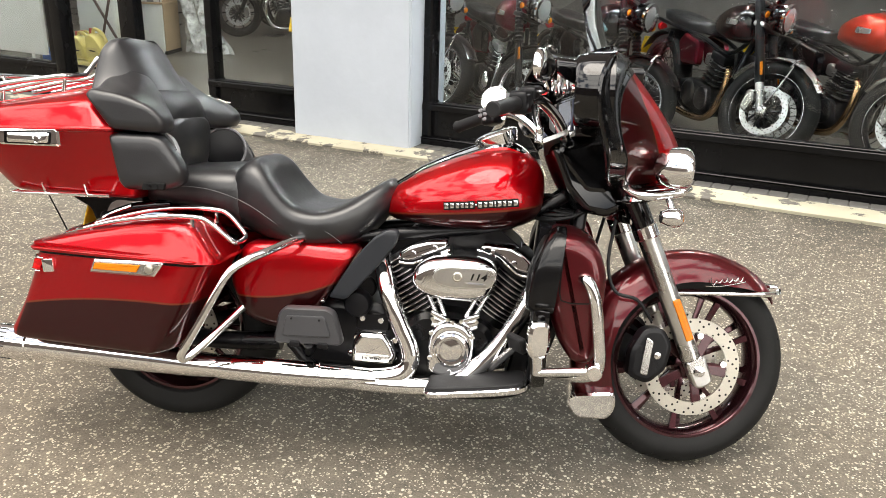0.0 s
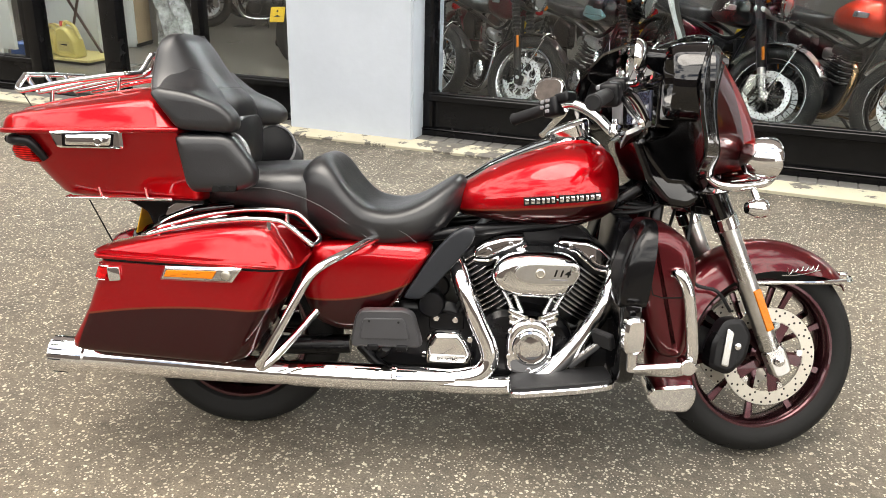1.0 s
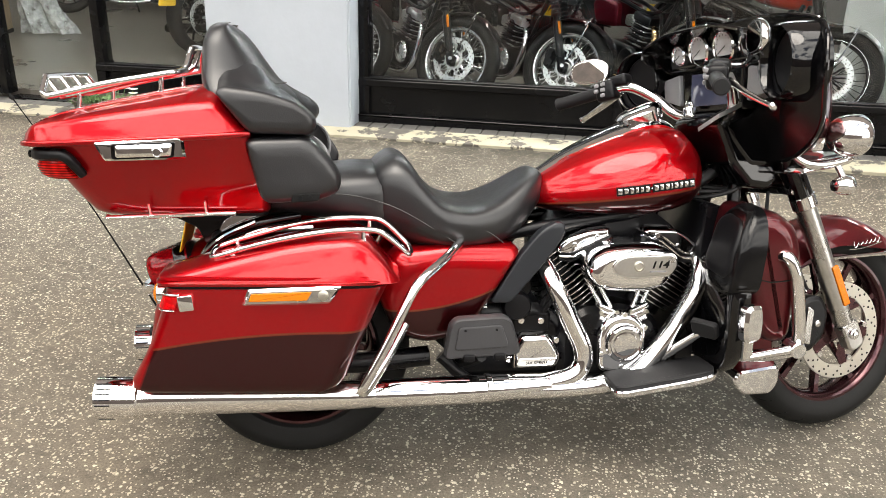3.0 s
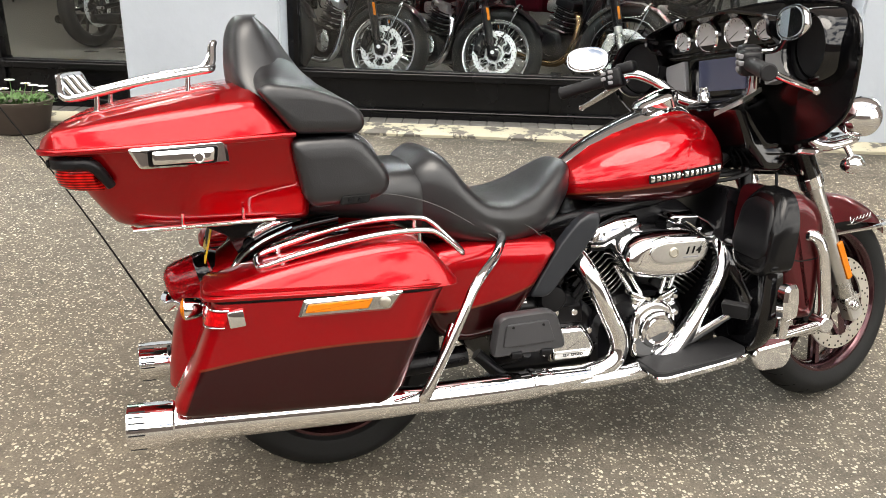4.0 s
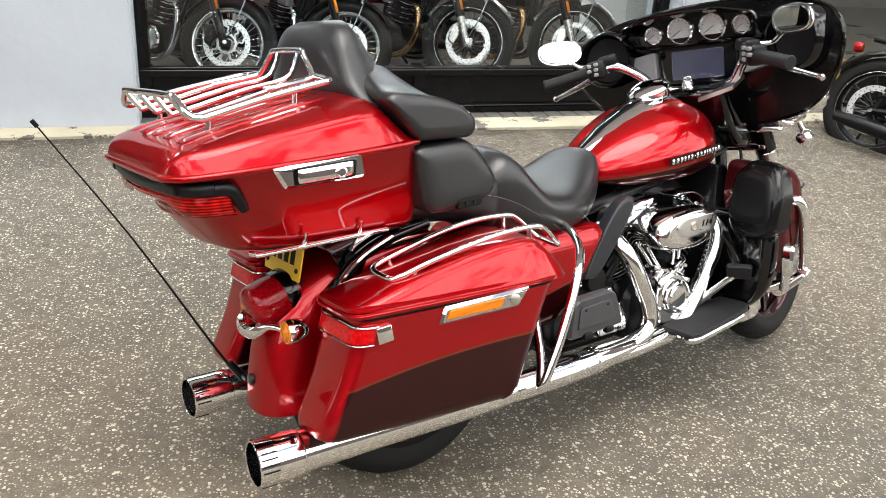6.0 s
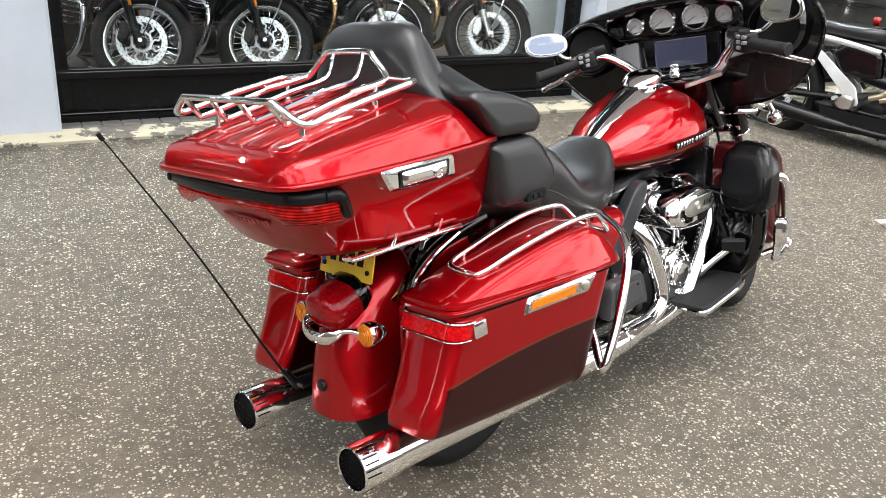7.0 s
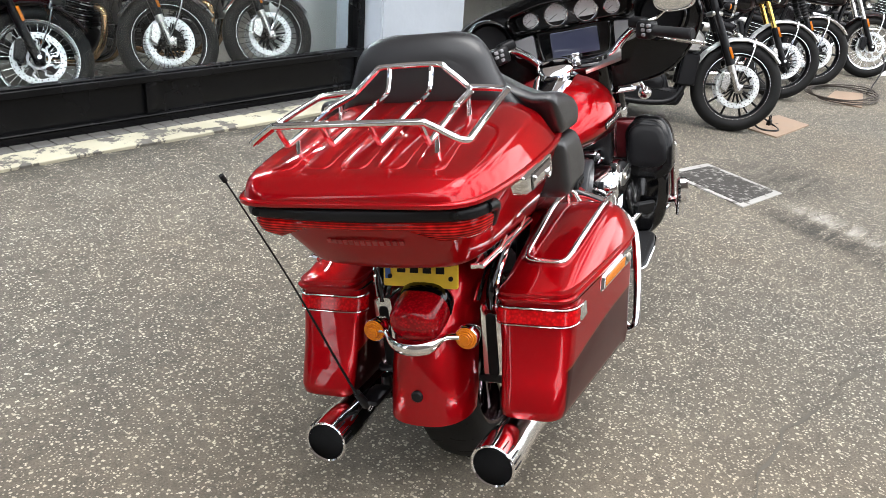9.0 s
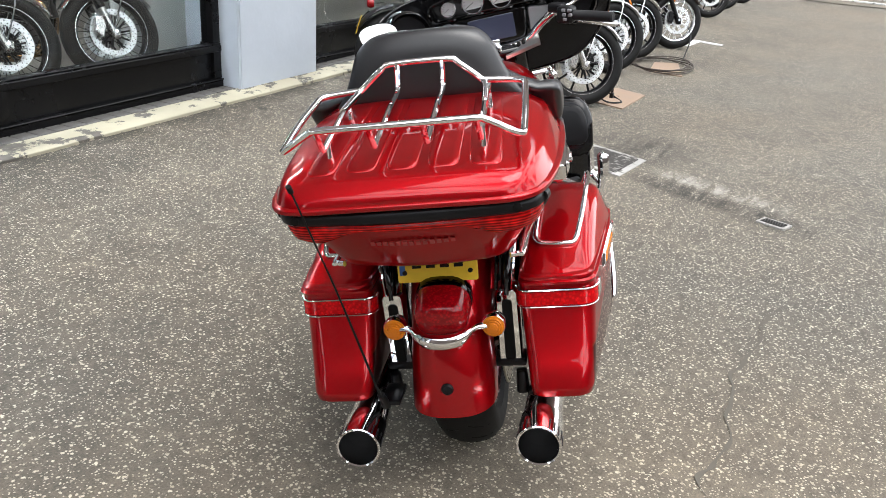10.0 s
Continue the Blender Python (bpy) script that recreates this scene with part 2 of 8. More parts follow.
def lathe(profile, n=32, at=(0, 0, 0), rot=None):
    """Turns (radius, along) pairs round the y axis; rot: a matrix for the axis."""
    rings = [[(r * math.cos(2 * math.pi * j / n), y, r * math.sin(2 * math.pi * j / n)) for j in range(n)] for r, y in profile]
    bm = loft(rings)
    return xf(bm, Matrix.Translation(at) @ (rot.to_4x4() if rot else Matrix()))


def xf(bm, m):
    bmesh.ops.transform(bm, matrix=m, verts=bm.verts)
    return bm


def merge(*bms):
    out = bmesh.new()
    for b in bms:
        me = bpy.data.meshes.new("tmp")
        b.to_mesh(me)
        out.from_mesh(me)
        bpy.data.meshes.remove(me)
    return out


def box(c, s, b=0.004, rot=None, seg=2):
    bm = bmesh.new()
    bmesh.ops.create_cube(bm, size=1)
    xf(bm, Matrix.Diagonal((*s, 1)))
    if b:
        bmesh.ops.bevel(bm, geom=bm.edges[:], offset=min(b, min(s) * 0.45), segments=seg, profile=0.5, affect="EDGES")
    return xf(bm, Matrix.Translation(c) @ (rot.to_4x4() if rot else Matrix()))


def rounded(pts, r, seg=4):
    """A polygon with its corners rounded."""
    out, n = [], len(pts)
    R = r if isinstance(r, (list, tuple)) else [r] * n
    for i in range(n):
        p, a, b = Vector(pts[i]), Vector(pts[i - 1]), Vector(pts[(i + 1) % n])
        u, v = (a - p), (b - p)
        d = min(R[i], u.length * 0.48, v.length * 0.48)
        s, e = p + u.normalized() * d, p + v.normalized() * d
        for j in range(seg + 1):
            t = j / seg
            out.append((s * (1 - t) ** 2 + p * 2 * t * (1 - t) + e * t * t))
    return out


def inset(loop, d):
    n = len(loop)
    area = sum(loop[i - 1][0] * loop[i][1] - loop[i][0] * loop[i - 1][1] for i in range(n))
    sgn = 1 if area > 0 else -1
    out = []
    for i in range(n):
        t = Vector(loop[(i + 1) % n]) - Vector(loop[i - 1])
        t.normalize()
        out.append(Vector((loop[i][0] - t[1] * d * sgn, loop[i][1] + t[0] * d * sgn)))
    return out


def shrink(loop, d):
    """The outline drawn in by d along both axes, for soft padded forms."""
    xs_, ys_ = [p[0] for p in loop], [p[1] for p in loop]
    cx, cy, hx, hy = (max(xs_) + min(xs_)) / 2, (max(ys_) + min(ys_)) / 2, (max(xs_) - min(xs_)) / 2, (max(ys_) - min(ys_)) / 2
    return [Vector((cx + (p[0] - cx) * (1 - d / hx), cy + (p[1] - cy) * (1 - d / hy))) for p in loop]


def puff(loop, stations, plane="xz", soft=False):
    """Pushes a 2D outline through depth; stations: (depth, inset of the outline there)."""
    rings, flat = [], []
    for y, d in stations:
        flat.append((y, (shrink if soft else inset)(loop, d) if d else [Vector(p) for p in loop]))
    for end in (0, -1):
        y, L = flat[end]
        c = sum((Vector(p[:2]) for p in L), Vector((0, 0))) / len(L)
        flat.insert(0 if end == 0 else len(flat), (y, [c + (Vector(p[:2]) - c) * 0.93 for p in L]))
    for y, L in flat:
        if plane == "xz":
            rings.append([(p[0], y, p[1]) for p in L])
        elif plane == "yz":
            rings.append([(y, p[0], p[1]) for p in L])
        else:
            rings.append([(p[0], p[1], y) for p in L])
    return loft(rings)


def slab(loop, a, b, r=0.003, plane="xz"):
    """An outline of even thickness from a to b with rounded edges."""
    s = 1 if b > a else -1
    r = min(r, abs(b - a) * 0.45)
    return puff(loop, [(a, r), (a + s * r * 0.3, r * 0.3), (a + s * r, 0), (b - s * r, 0), (b - s * r * 0.3, r * 0.3), (b, r)], plane)


def between(p, q):
    """The matrix that takes the y axis from p towards q."""
    d = Vector(q) - Vector(p)
    return Matrix.Translation(p) @ d.to_track_quat("Y", "Z").to_matrix().to_4x4(), d.length


def rod(p, q, r, r2=None, n=14, b=0.0):
    m, L = between(p, q)
    r2 = r if r2 is None else r2
    prof = [(r - b, 0), (r, b), (r2, L - b), (r2 - b, L)] if b else [(r, 0), (r2, L)]
    return xf(lathe(prof, n), m)


def part(name, bm, material, parent=None, label="", angle=38):
    bmesh.ops.recalc_face_normals(bm, faces=bm.faces)
    me = bpy.data.meshes.new(name)
    bm.to_mesh(me)
    bm.free()
    me.polygons.foreach_set("use_smooth", [True] * len(me.polygons))
    me.set_sharp_from_angle(angle=radians(angle))
    me.materials.append(material)
    ob = new(name, me)
    if parent:
        ob.parent = parent
    if label:
        ob["label"] = label
    return ob


def shared(name, ob, parent, m=None):
    """Another object on the same mesh."""
    o = new(name, ob.data)
    o.parent = parent
    if m is not None:
        o.matrix_basis = m
    return o


def thing(name, m, label, category, group="", kind=""):
    e = new(name)
    e.matrix_basis = m
    return tagged(e, label, category, group, kind)


def words(name, text, size, m, material, parent, depth=0.0008, stretch=1.0, bold=0.0):
    """Lettering as a mesh, centred at m, in its x-y plane."""
    cu = bpy.data.curves.new(name, "FONT")
    cu.body, cu.size, cu.extrude, cu.align_x, cu.align_y = text, size, depth, "CENTER", "CENTER"
    cu.offset, cu.shear = bold, 0.25 if bold else 0.0
    tmp = new(name + "_curve", cu)
    bpy.context.view_layer.update()
    me = bpy.data.meshes.new_from_object(tmp.evaluated_get(bpy.context.evaluated_depsgraph_get()))
    bpy.data.objects.remove(tmp)
    me.transform(m @ Matrix.Diagonal((stretch, 1, 1, 1)))
    me.materials.clear()
    me.materials.append(material)
    ob = new(name, me)
    ob.parent = parent
    return ob

# ---- setting materials ----


def asphalt():
    m, n, l, p = principled("worn tarmac", (0.1, 0.1, 0.1), 0.85)
    c = n.new("ShaderNodeTexCoord")
    broad, mid, fine = noise_tex(n, l, 0.5, 6, 0.6), noise_tex(n, l, 5, 6, 0.6), noise_tex(n, l, 150, 5, 0.7)
    base = ramp(n, l, broad, [(0.32, (0.074, 0.066, 0.054)), (0.50, (0.095, 0.084, 0.067)), (0.68, (0.118, 0.103, 0.081))])
    base = mix(n, l, base, ramp(n, l, mid, [(0.32, (0.82, 0.82, 0.82)), (0.68, (1.10, 1.09, 1.07))]), 1.0, "MULTIPLY")
    base = mix(n, l, base, ramp(n, l, fine, [(0.30, (0.52, 0.52, 0.52)), (0.5, (0.98, 0.98, 0.98)), (0.70, (1.42, 1.40, 1.35))]), 1.0, "MULTIPLY")
    masks = []
    for scale, cut, seed in ((58, 0.42, 0.0), (104, 0.36, 3.0), (36, 0.80, 7.0)):
        v, mp = n.new("ShaderNodeTexVoronoi"), n.new("ShaderNodeMapping")
        mp.inputs["Location"].default_value = (seed, seed * 2, 0)
        v.inputs["Scale"].default_value, v.inputs["Randomness"].default_value = scale, 1.0
        l.new(c.outputs["Object"], mp.inputs["Vector"])
        # bent cells give chips of uneven outline
        wob, shift = n.new("ShaderNodeTexNoise"), n.new("ShaderNodeVectorMath")
        wob.inputs["Scale"].default_value, wob.inputs["Detail"].default_value = scale * 2.2, 1.0
        l.new(mp.outputs["Vector"], wob.inputs["Vector"])
        shift.operation = "MULTIPLY_ADD"
        shift.inputs[1].default_value = (0.5 / scale, 0.5 / scale, 0.5 / scale)
        l.new(wob.outputs["Color"], shift.inputs[0]), l.new(mp.outputs["Vector"], shift.inputs[2])
        l.new(shift.outputs["Vector"], v.inputs["Vector"])
        sep = n.new("ShaderNodeSeparateColor")
        l.new(v.outputs["Color"], sep.inputs["Color"])
        grain = ramp(n, l, v.outputs["Distance"], [(0.17 if scale < 50 else 0.23, (1, 1, 1)), (0.24 if scale < 50 else 0.33, (0, 0, 0))])
        pick = ramp(n, l, sep.outputs[0], [(cut, (0, 0, 0)), (cut + 0.05, (1, 1, 1))])
        masks.append(mix(n, l, grain, pick, 1.0, "MULTIPLY"))
    flecks = mix(n, l, mix(n, l, masks[0], masks[1], 1.0, "ADD"), masks[2], 1.0, "ADD")
    tone = ramp(n, l, noise_tex(n, l, 30, 2), [(0.3, (0.26, 0.23, 0.18)), (0.7, (0.54, 0.50, 0.41))])
    base = mix(n, l, base, tone, mix(n, l, (0, 0, 0), flecks, 0.9))
    clump = ramp(n, l, noise_tex(n, l, 22, 5, 0.65), [(0.32, (0.70, 0.70, 0.70)), (0.5, (1, 1, 1)), (0.68, (1.22, 1.21, 1.18))])
    base = mix(n, l, base, clump, 1.0, "MULTIPLY")
    sv = n.new("ShaderNodeTexVoronoi")
    sv.inputs["Scale"].default_value = 1.7
    l.new(c.outputs["Object"], sv.inputs["Vector"])
    spot = ramp(n, l, sv.outputs["Distance"], [(0.035, (0.45, 0.45, 0.45)), (0.075, (1, 1, 1))])
    base = mix(n, l, base, spot, 1.0, "MULTIPLY")
    stain = ramp(n, l, noise_tex(n, l, 1.3, 8, 0.7), [(0.60, (1, 1, 1)), (0.72, (0.62, 0.61, 0.60))])
    base = mix(n, l, base, stain, 1.0, "MULTIPLY")
    worn = ramp(n, l, noise_tex(n, l, 0.9, 12, 0.78), [(0.45, (1.03, 1.03, 1.03)), (0.55, (0.97, 0.97, 0.97)), (0.66, (0.84, 0.83, 0.82))])
    base = mix(n, l, base, worn, 1.0, "MULTIPLY")
    rusty = ramp(n, l, noise_tex(n, l, 0.37, 4, 0.6), [(0.35, (0.97, 1.0, 1.03)), (0.65, (1.05, 1.0, 0.94))])
    base = mix(n, l, base, rusty, 1.0, "MULTIPLY")
    # damp dirt along the kerb
    xyz = n.new("ShaderNodeSeparateXYZ")
    l.new(c.outputs["Object"], xyz.inputs["Vector"])
    near = ramp(n, l, axis_value(n, l, 0, 0.5, 0, -1.5), [(0.45, (0, 0, 0)), (0.72, (0.50, 0.50, 0.50)), (0.79, (1, 1, 1))])
    patch = ramp(n, l, noise_tex(n, l, 2.6, 9, 0.75), [(0.38, (0, 0, 0)), (0.52, (1, 1, 1))])
    base = mix(n, l, base, mix(n, l, base, (0.30, 0.285, 0.25), 1.0, "MULTIPLY"), mix(n, l, near, patch, 1.0, "MULTIPLY"))
    # pale drag marks from the inspection cover to the drain, with trodden-in dirt beside them
    streak = n.new("ShaderNodeMapping")
    streak.inputs["Rotation"].default_value, streak.inputs["Scale"].default_value = (0, 0, radians(111.5)), (1.6, 9.0, 1.0)
    st = n.new("ShaderNodeTexNoise")
    st.inputs["Scale"].default_value, st.inputs["Detail"].default_value, st.inputs["Roughness"].default_value = 1.6, 9.0, 0.72
    l.new(c.outputs["Object"], streak.inputs["Vector"])
    l.new(streak.outputs["Vector"], st.inputs["Vector"])
    across, along = axis_value(n, l, 0.93, -0.366, 0.0, 0.0), axis_value(n, l, 0.183, 0.465, 0.0, -0.40)
    lane = mix(n, l, ramp(n, l, across, [(0.29, (0, 0, 0)), (0.36, (1, 1, 1)), (0.42, (1, 1, 1)), (0.53, (0, 0, 0))]), ramp(n, l, along, [(0.30, (0, 0, 0)), (0.45, (1, 1, 1)), (0.66, (1, 1, 1)), (0.78, (0, 0, 0))]), 1.0, "MULTIPLY")
    chalk = ramp(n, l, st.outputs["Fac"], [(0.44, (0, 0, 0)), (0.60, (0.75, 0.75, 0.75))])
    base = mix(n, l, base, (0.36, 0.34, 0.30), mix(n, l, lane, chalk, 1.0, "MULTIPLY"))
    rut = mix(n, l, ramp(n, l, across, [(0.02, (0, 0, 0)), (0.14, (1, 1, 1)), (0.25, (1, 1, 1)), (0.35, (0, 0, 0))]), ramp(n, l, along, [(0.16, (0, 0, 0)), (0.28, (1, 1, 1)), (0.68, (1, 1, 1)), (0.82, (0, 0, 0))]), 1.0, "MULTIPLY")
    far = n.new("ShaderNodeVectorMath")
    far.operation = "DISTANCE"
    far.inputs[1].default_value = (1.66, 2.22, 0.0)
    l.new(c.outputs["Object"], far.inputs[0])
    rut = mix(n, l, rut, ramp(n, l, far.outputs["Value"], [(0.12, (0.9, 0.9, 0.9)), (0.48, (0, 0, 0))]), 1.0, "ADD")
    dirty = mix(n, l, rut, ramp(n, l, st.outputs["Fac"], [(0.44, (1, 1, 1)), (0.60, (0.06, 0.06, 0.06))]), 1.0, "MULTIPLY")
    base = mix(n, l, base, mix(n, l, base, (0.28, 0.28, 0.275), 1.0, "MULTIPLY"), dirty)
    l.new(base, p.inputs["Base Color"])
    bump(n, l, p, mix(n, l, fine, flecks, 0.4), 0.55, 0.004)
    return m


def worn_paint(name, top, under, scale=6.0, cut=0.52):
    m, n, l, p = principled(name, top, 0.7)
    f = noise_tex(n, l, scale, 9, 0.68)
    t = ramp(n, l, noise_tex(n, l, 1.5, 6, 0.6), [(0.3, [c * 0.72 for c in top]), (0.7, top)])
    u = ramp(n, l, noise_tex(n, l, 25, 5), [(0.3, [c * 0.6 for c in under]), (0.7, under)])
    mask = ramp(n, l, f, [(cut - 0.015, (1, 1, 1)), (cut + 0.015, (0, 0, 0))])
    l.new(mix(n, l, u, t, mask), p.inputs["Base Color"])
    bump(n, l, p, mask, 0.5, 0.003)
    return m


M_TARMAC = asphalt()
M_KERB = worn_paint("worn cream kerb paint", (0.345, 0.32, 0.235), (0.085, 0.078, 0.066), 5.5, 0.535)
M_PAVER = surface("grey paving block", (0.075, 0.072, 0.068), 0.85, relief=0.5, grain=90, spread=0.3, depth=0.003)
M_PILLAR = surface("pale blue-grey masonry paint", (0.375, 0.41, 0.455), 0.6, relief=0.35, grain=14, wear=1.5, spread=0.06, depth=0.006)
M_FRAME = surface("black shopfront paint", (0.004, 0.004, 0.0045), 0.26, spec=0.2, relief=0.1, grain=40, wear=3, spread=0.3)
M_GLASS = glass_pane("shop window glass", (0.86, 0.88, 0.87), 1.52)
M_SHOPFLOOR = surface("dark shop floor", (0.16, 0.145, 0.125), 0.30, relief=0.05, grain=30, wear=1.2, spread=0.3)
M_SHOPWALL = surface("dim shop wall", (0.22, 0.21, 0.20), 0.8, relief=0.1, grain=20)
M_WHITEWALL = surface("white partition", (0.72, 0.74, 0.72), 0.6, relief=0.05, grain=20, spread=0.05)
M_BRICK = surface("brown brick", (0.115, 0.092, 0.080), 0.85, relief=0.4, grain=20, spread=0.3)
M_WOOD = surface("pale wood board", (0.45, 0.33, 0.20), 0.55, relief=0.1, grain=50, spread=0.15)
M_IRON = surface("cast iron", (0.06, 0.055, 0.05), 0.55, 0.4, relief=0.5, grain=60, spread=0.4)
M_WHITELINE = worn_paint("worn white road paint", (0.62, 0.62, 0.60), (0.12, 0.115, 0.105), 9.0, 0.56)

# ---- ground ----


def kerb_top(x):
    return 0.115 + 0.018 * (min(max(x, -8), 2.5) + 2.7)


def ground_z(x, y):
    s = min(max((y - 2.2) / 2.42, 0.0), 1.0)
    return (kerb_top(x) - 0.028) * s * s + 0.0025 * noise.noise((x * 0.8, y * 0.8, 0.0)) * s


xs = sorted(set([-300, -120, -60, -30, -18] + [round(-12 + 0.25 * i, 3) for i in range(97)] + [15, 20, 30, 60, 120, 300]))
ys = sorted(set([-300, -120, -60, -30, -18, -12, -9] + [round(-6 + 0.25 * i, 3) for i in range(49)] + [10, 16, 30, 60, 120, 300]))
bm = bmesh.new()
gv = [[bm.verts.new((x, y, ground_z(x, min(y, 4.62)) - (0.15 if y > 5.2 else 0.0))) for y in ys] for x in xs]
for i in range(len(xs) - 1):
    for j in range(len(ys) - 1):
        bm.faces.new((gv[i][j], gv[i + 1][j], gv[i + 1][j + 1], gv[i][j + 1]))
ground = tagged(part("ground", bm, M_TARMAC), "grey-brown worn tarmac forecourt with pale stone flecks", "ground", kind="structure")


def along_kerb(y0, y1, up0, up1, x0=-12.0, x1=14.0, n=104, wob=0.0):
    """A strip along the shopfront that follows its slope, with a skirt."""
    rows = []
    for i in range(n + 1):
        x = x0 + (x1 - x0) * i / n
        z = kerb_top(x)
        w = wob * noise.noise((x * 2.3, 3.0, 0))
        rows.append([Vector((x, y0 + w, z - 0.10)), Vector((x, y0 + w, z + up0 - 0.008)), Vector((x, y0 + w + 0.012, z + up0)), Vector((x, y1, z + up1)), Vector((x, y1, z - 0.1))])
    return loft(rows, cap=False, close=False)


tagged(part("kerb", along_kerb(4.615, 4.79, -0.010, 0.0, wob=0.012), M_KERB), "low kerb edge with worn cream paint", "kerb", kind="structure")
pavement = tagged(part("pavement", along_kerb(4.79, 4.99, -0.012, -0.004), M_PAVER), "narrow strip of grey paving blocks", "pavement", kind="structure")

# ---- shopfront ----
Y_FRONT, Y_FRAME, Y_GLASS = 4.755, 4.925, 4.985


def pillar(name, x0, x1):
    z = kerb_top(x0) - 0.12
    bm = loft([[(x0 + d, Y_FRONT + d, h), (x1 - d, Y_FRONT + d, h), (x1 - d, 5.25, h), (x0 + d, 5.25, h)] for d, h in ((0.0, z), (0.0, 2.7))])
    bmesh.ops.bevel(bm, geom=[e for e in bm.edges if abs(e.verts[0].co.z - e.verts[1].co.z) > 1], offset=0.012, segments=3, affect="EDGES")
    return tagged(part(name, bm, M_PILLAR), "pale blue-grey painted masonry pillar", "pillar", kind="structure")


pillar("wall_pillar_1", -3.655, -2.70)
pillar("wall_pillar_2", 0.585, 1.43)
pillar("wall_pillar_3", 4.70, 5.55)
pillar("wall_pillar_4", -9.6, -8.6)


def shop_window(name, x0, x1, mullions=(), sill=0.29, riser=True, posts=()):
    """A black shop window: stall riser with panels, frame, panes."""
    zb, zt = kerb_top((x0 + x1) / 2) - 0.03, 2.55
    zl, zr = kerb_top(x0), kerb_top(x1)
    win = tagged(part(name, box(((x0 + x1) / 2, Y_GLASS + 0.035, 2.60), (x1 - x0, 0.13, 0.12), 0.006), M_FRAME), "black framed shop window with a panelled base", "window", kind="structure")

    def beam(n_, xa, xb, ya, yb, h0, h1, b=0.004):
        """h0, h1: heights over the pavement, which slopes."""
        rows = []
        for x in (xa, xb):
            z = kerb_top(x) - 0.015
            rows.append([(x, ya + b, z + h0), (x, ya, z + h0 + b), (x, ya, z + h1 - b), (x, ya + b, z + h1), (x, yb, z + h1), (x, yb, z + h0)])
        return part(n_, loft(rows), M_FRAME, win)

    beam("base_rail", x0, x1, Y_FRAME - 0.01, 5.05, -0.05, 0.055)
    beam("base_moulding", x0, x1, Y_FRAME - 0.018, 5.05, 0.056, 0.066)
    beam("base_panel", x0, x1, Y_FRAME + 0.03, 5.05, 0.064, sill - 0.03)
    beam("sill", x0, x1, Y_FRAME - 0.004, 5.05, sill - 0.042, sill)
    beam("sill_bead", x0, x1, Y_FRAME + 0.016, Y_GLASS, sill + 0.001, sill + 0.012)
    for x in (x0 + 0.035, *mullions, x1 - 0.035):
        z = kerb_top(x) - 0.015
        part("panel_post", box((x, Y_FRAME + 0.06, z + 0.03 + sill / 2), (0.07, 0.12, sill - 0.03), 0.004), M_FRAME, win)
    for x in (x0 + 0.032, *posts, x1 - 0.032):
        z = kerb_top(x) - 0.015 + sill
        part("post", box((x, Y_GLASS, (z + zt) / 2), (0.064, 0.11, zt - z), 0.005), M_FRAME, win)
    edges = [x0 + 0.064, *posts, x1 - 0.064]
    for a, b in zip(edges, edges[1:]):
        za = kerb_top((a + b) / 2) + sill - 0.04
        g = part("pane", box(((a + b) / 2, Y_GLASS, (za + zt) / 2), (b - a, 0.006, zt - za), 0), M_GLASS, win)
        g.visible_shadow = False
        one_sided(g, (0, -1, 0))
    return win


shop_window("window_1", -2.70, 0.585, (-1.05,))
shop_window("window_2", 1.43, 4.70, (3.0,))
shop_window("window_3", 5.55, 9.2, (7.4,))
shop_window("window_4", -4.60, -3.655)
shop_window("window_5", -8.6, -6.32)
# doorway between the two left windows
door = tagged(part("door_1", box((-6.26, Y_GLASS, 1.33), (0.12, 0.13, 2.5), 0.006), M_FRAME), "black framed glass shop doors standing shut", "door", kind="structure")
for x in (-5.43,):
    part("door_stile", box((x, Y_GLASS, 1.32), (0.17, 0.10, 2.45), 0.006), M_FRAME, door)
    part("door_handle", box((x - 0.05, Y_GLASS - 0.06, 0.93), (0.012, 0.016, 0.06), 0.004), M_CHROME, door, "small chrome lock plate")
for a, b in ((-6.2, -5.515), (-5.345, -4.60)):
    g = part("pane", box(((a + b) / 2, Y_GLASS, 1.33), (b - a, 0.006, 2.4), 0), M_GLASS, door)
    g.visible_shadow = False
    one_sided(g, (0, -1, 0))
    part("threshold", box(((a + b) / 2, Y_GLASS, kerb_top(a) - 0.015), (b - a, 0.12, 0.05), 0.006), M_FRAME, door)
# unseen wall over the windows, raised and dark for reflections, and the shop's shell
tagged(part("wall_front", box((-1.5, 5.0, 7.35), (24, 0.40, 9.35), 0), M_BRICK), "unseen brick wall over the shop windows, raised to darken reflections", "wall", kind="structure")
tagged(part("wall_fascia", box((-1.5, 4.74, 2.95), (24, 0.10, 0.55), 0.01), M_FRAME), "plain black shop fascia board", "fascia", kind="structure")
tagged(part("floor", box((-1.5, 8.55, 0.06), (24, 7.0, 0.10), 0), M_SHOPFLOOR), "dark brown shop floor", "floor", kind="structure")
tagged(part("ceiling", box((-1.5, 8.6, 2.80), (24, 6.9, 0.10), 0), M_WHITEWALL), "white shop ceiling", "ceiling", kind="structure")
tagged(part("wall_back", box((-1.5, 12.1, 1.45), (24, 0.15, 2.8), 0), M_SHOPWALL), "dim shop back wall", "wall", kind="structure")
tagged(part("wall_left", box((-13.4, 8.6, 1.45), (0.15, 7.2, 2.8), 0), M_SHOPWALL), "dim shop side wall", "wall", kind="structure")
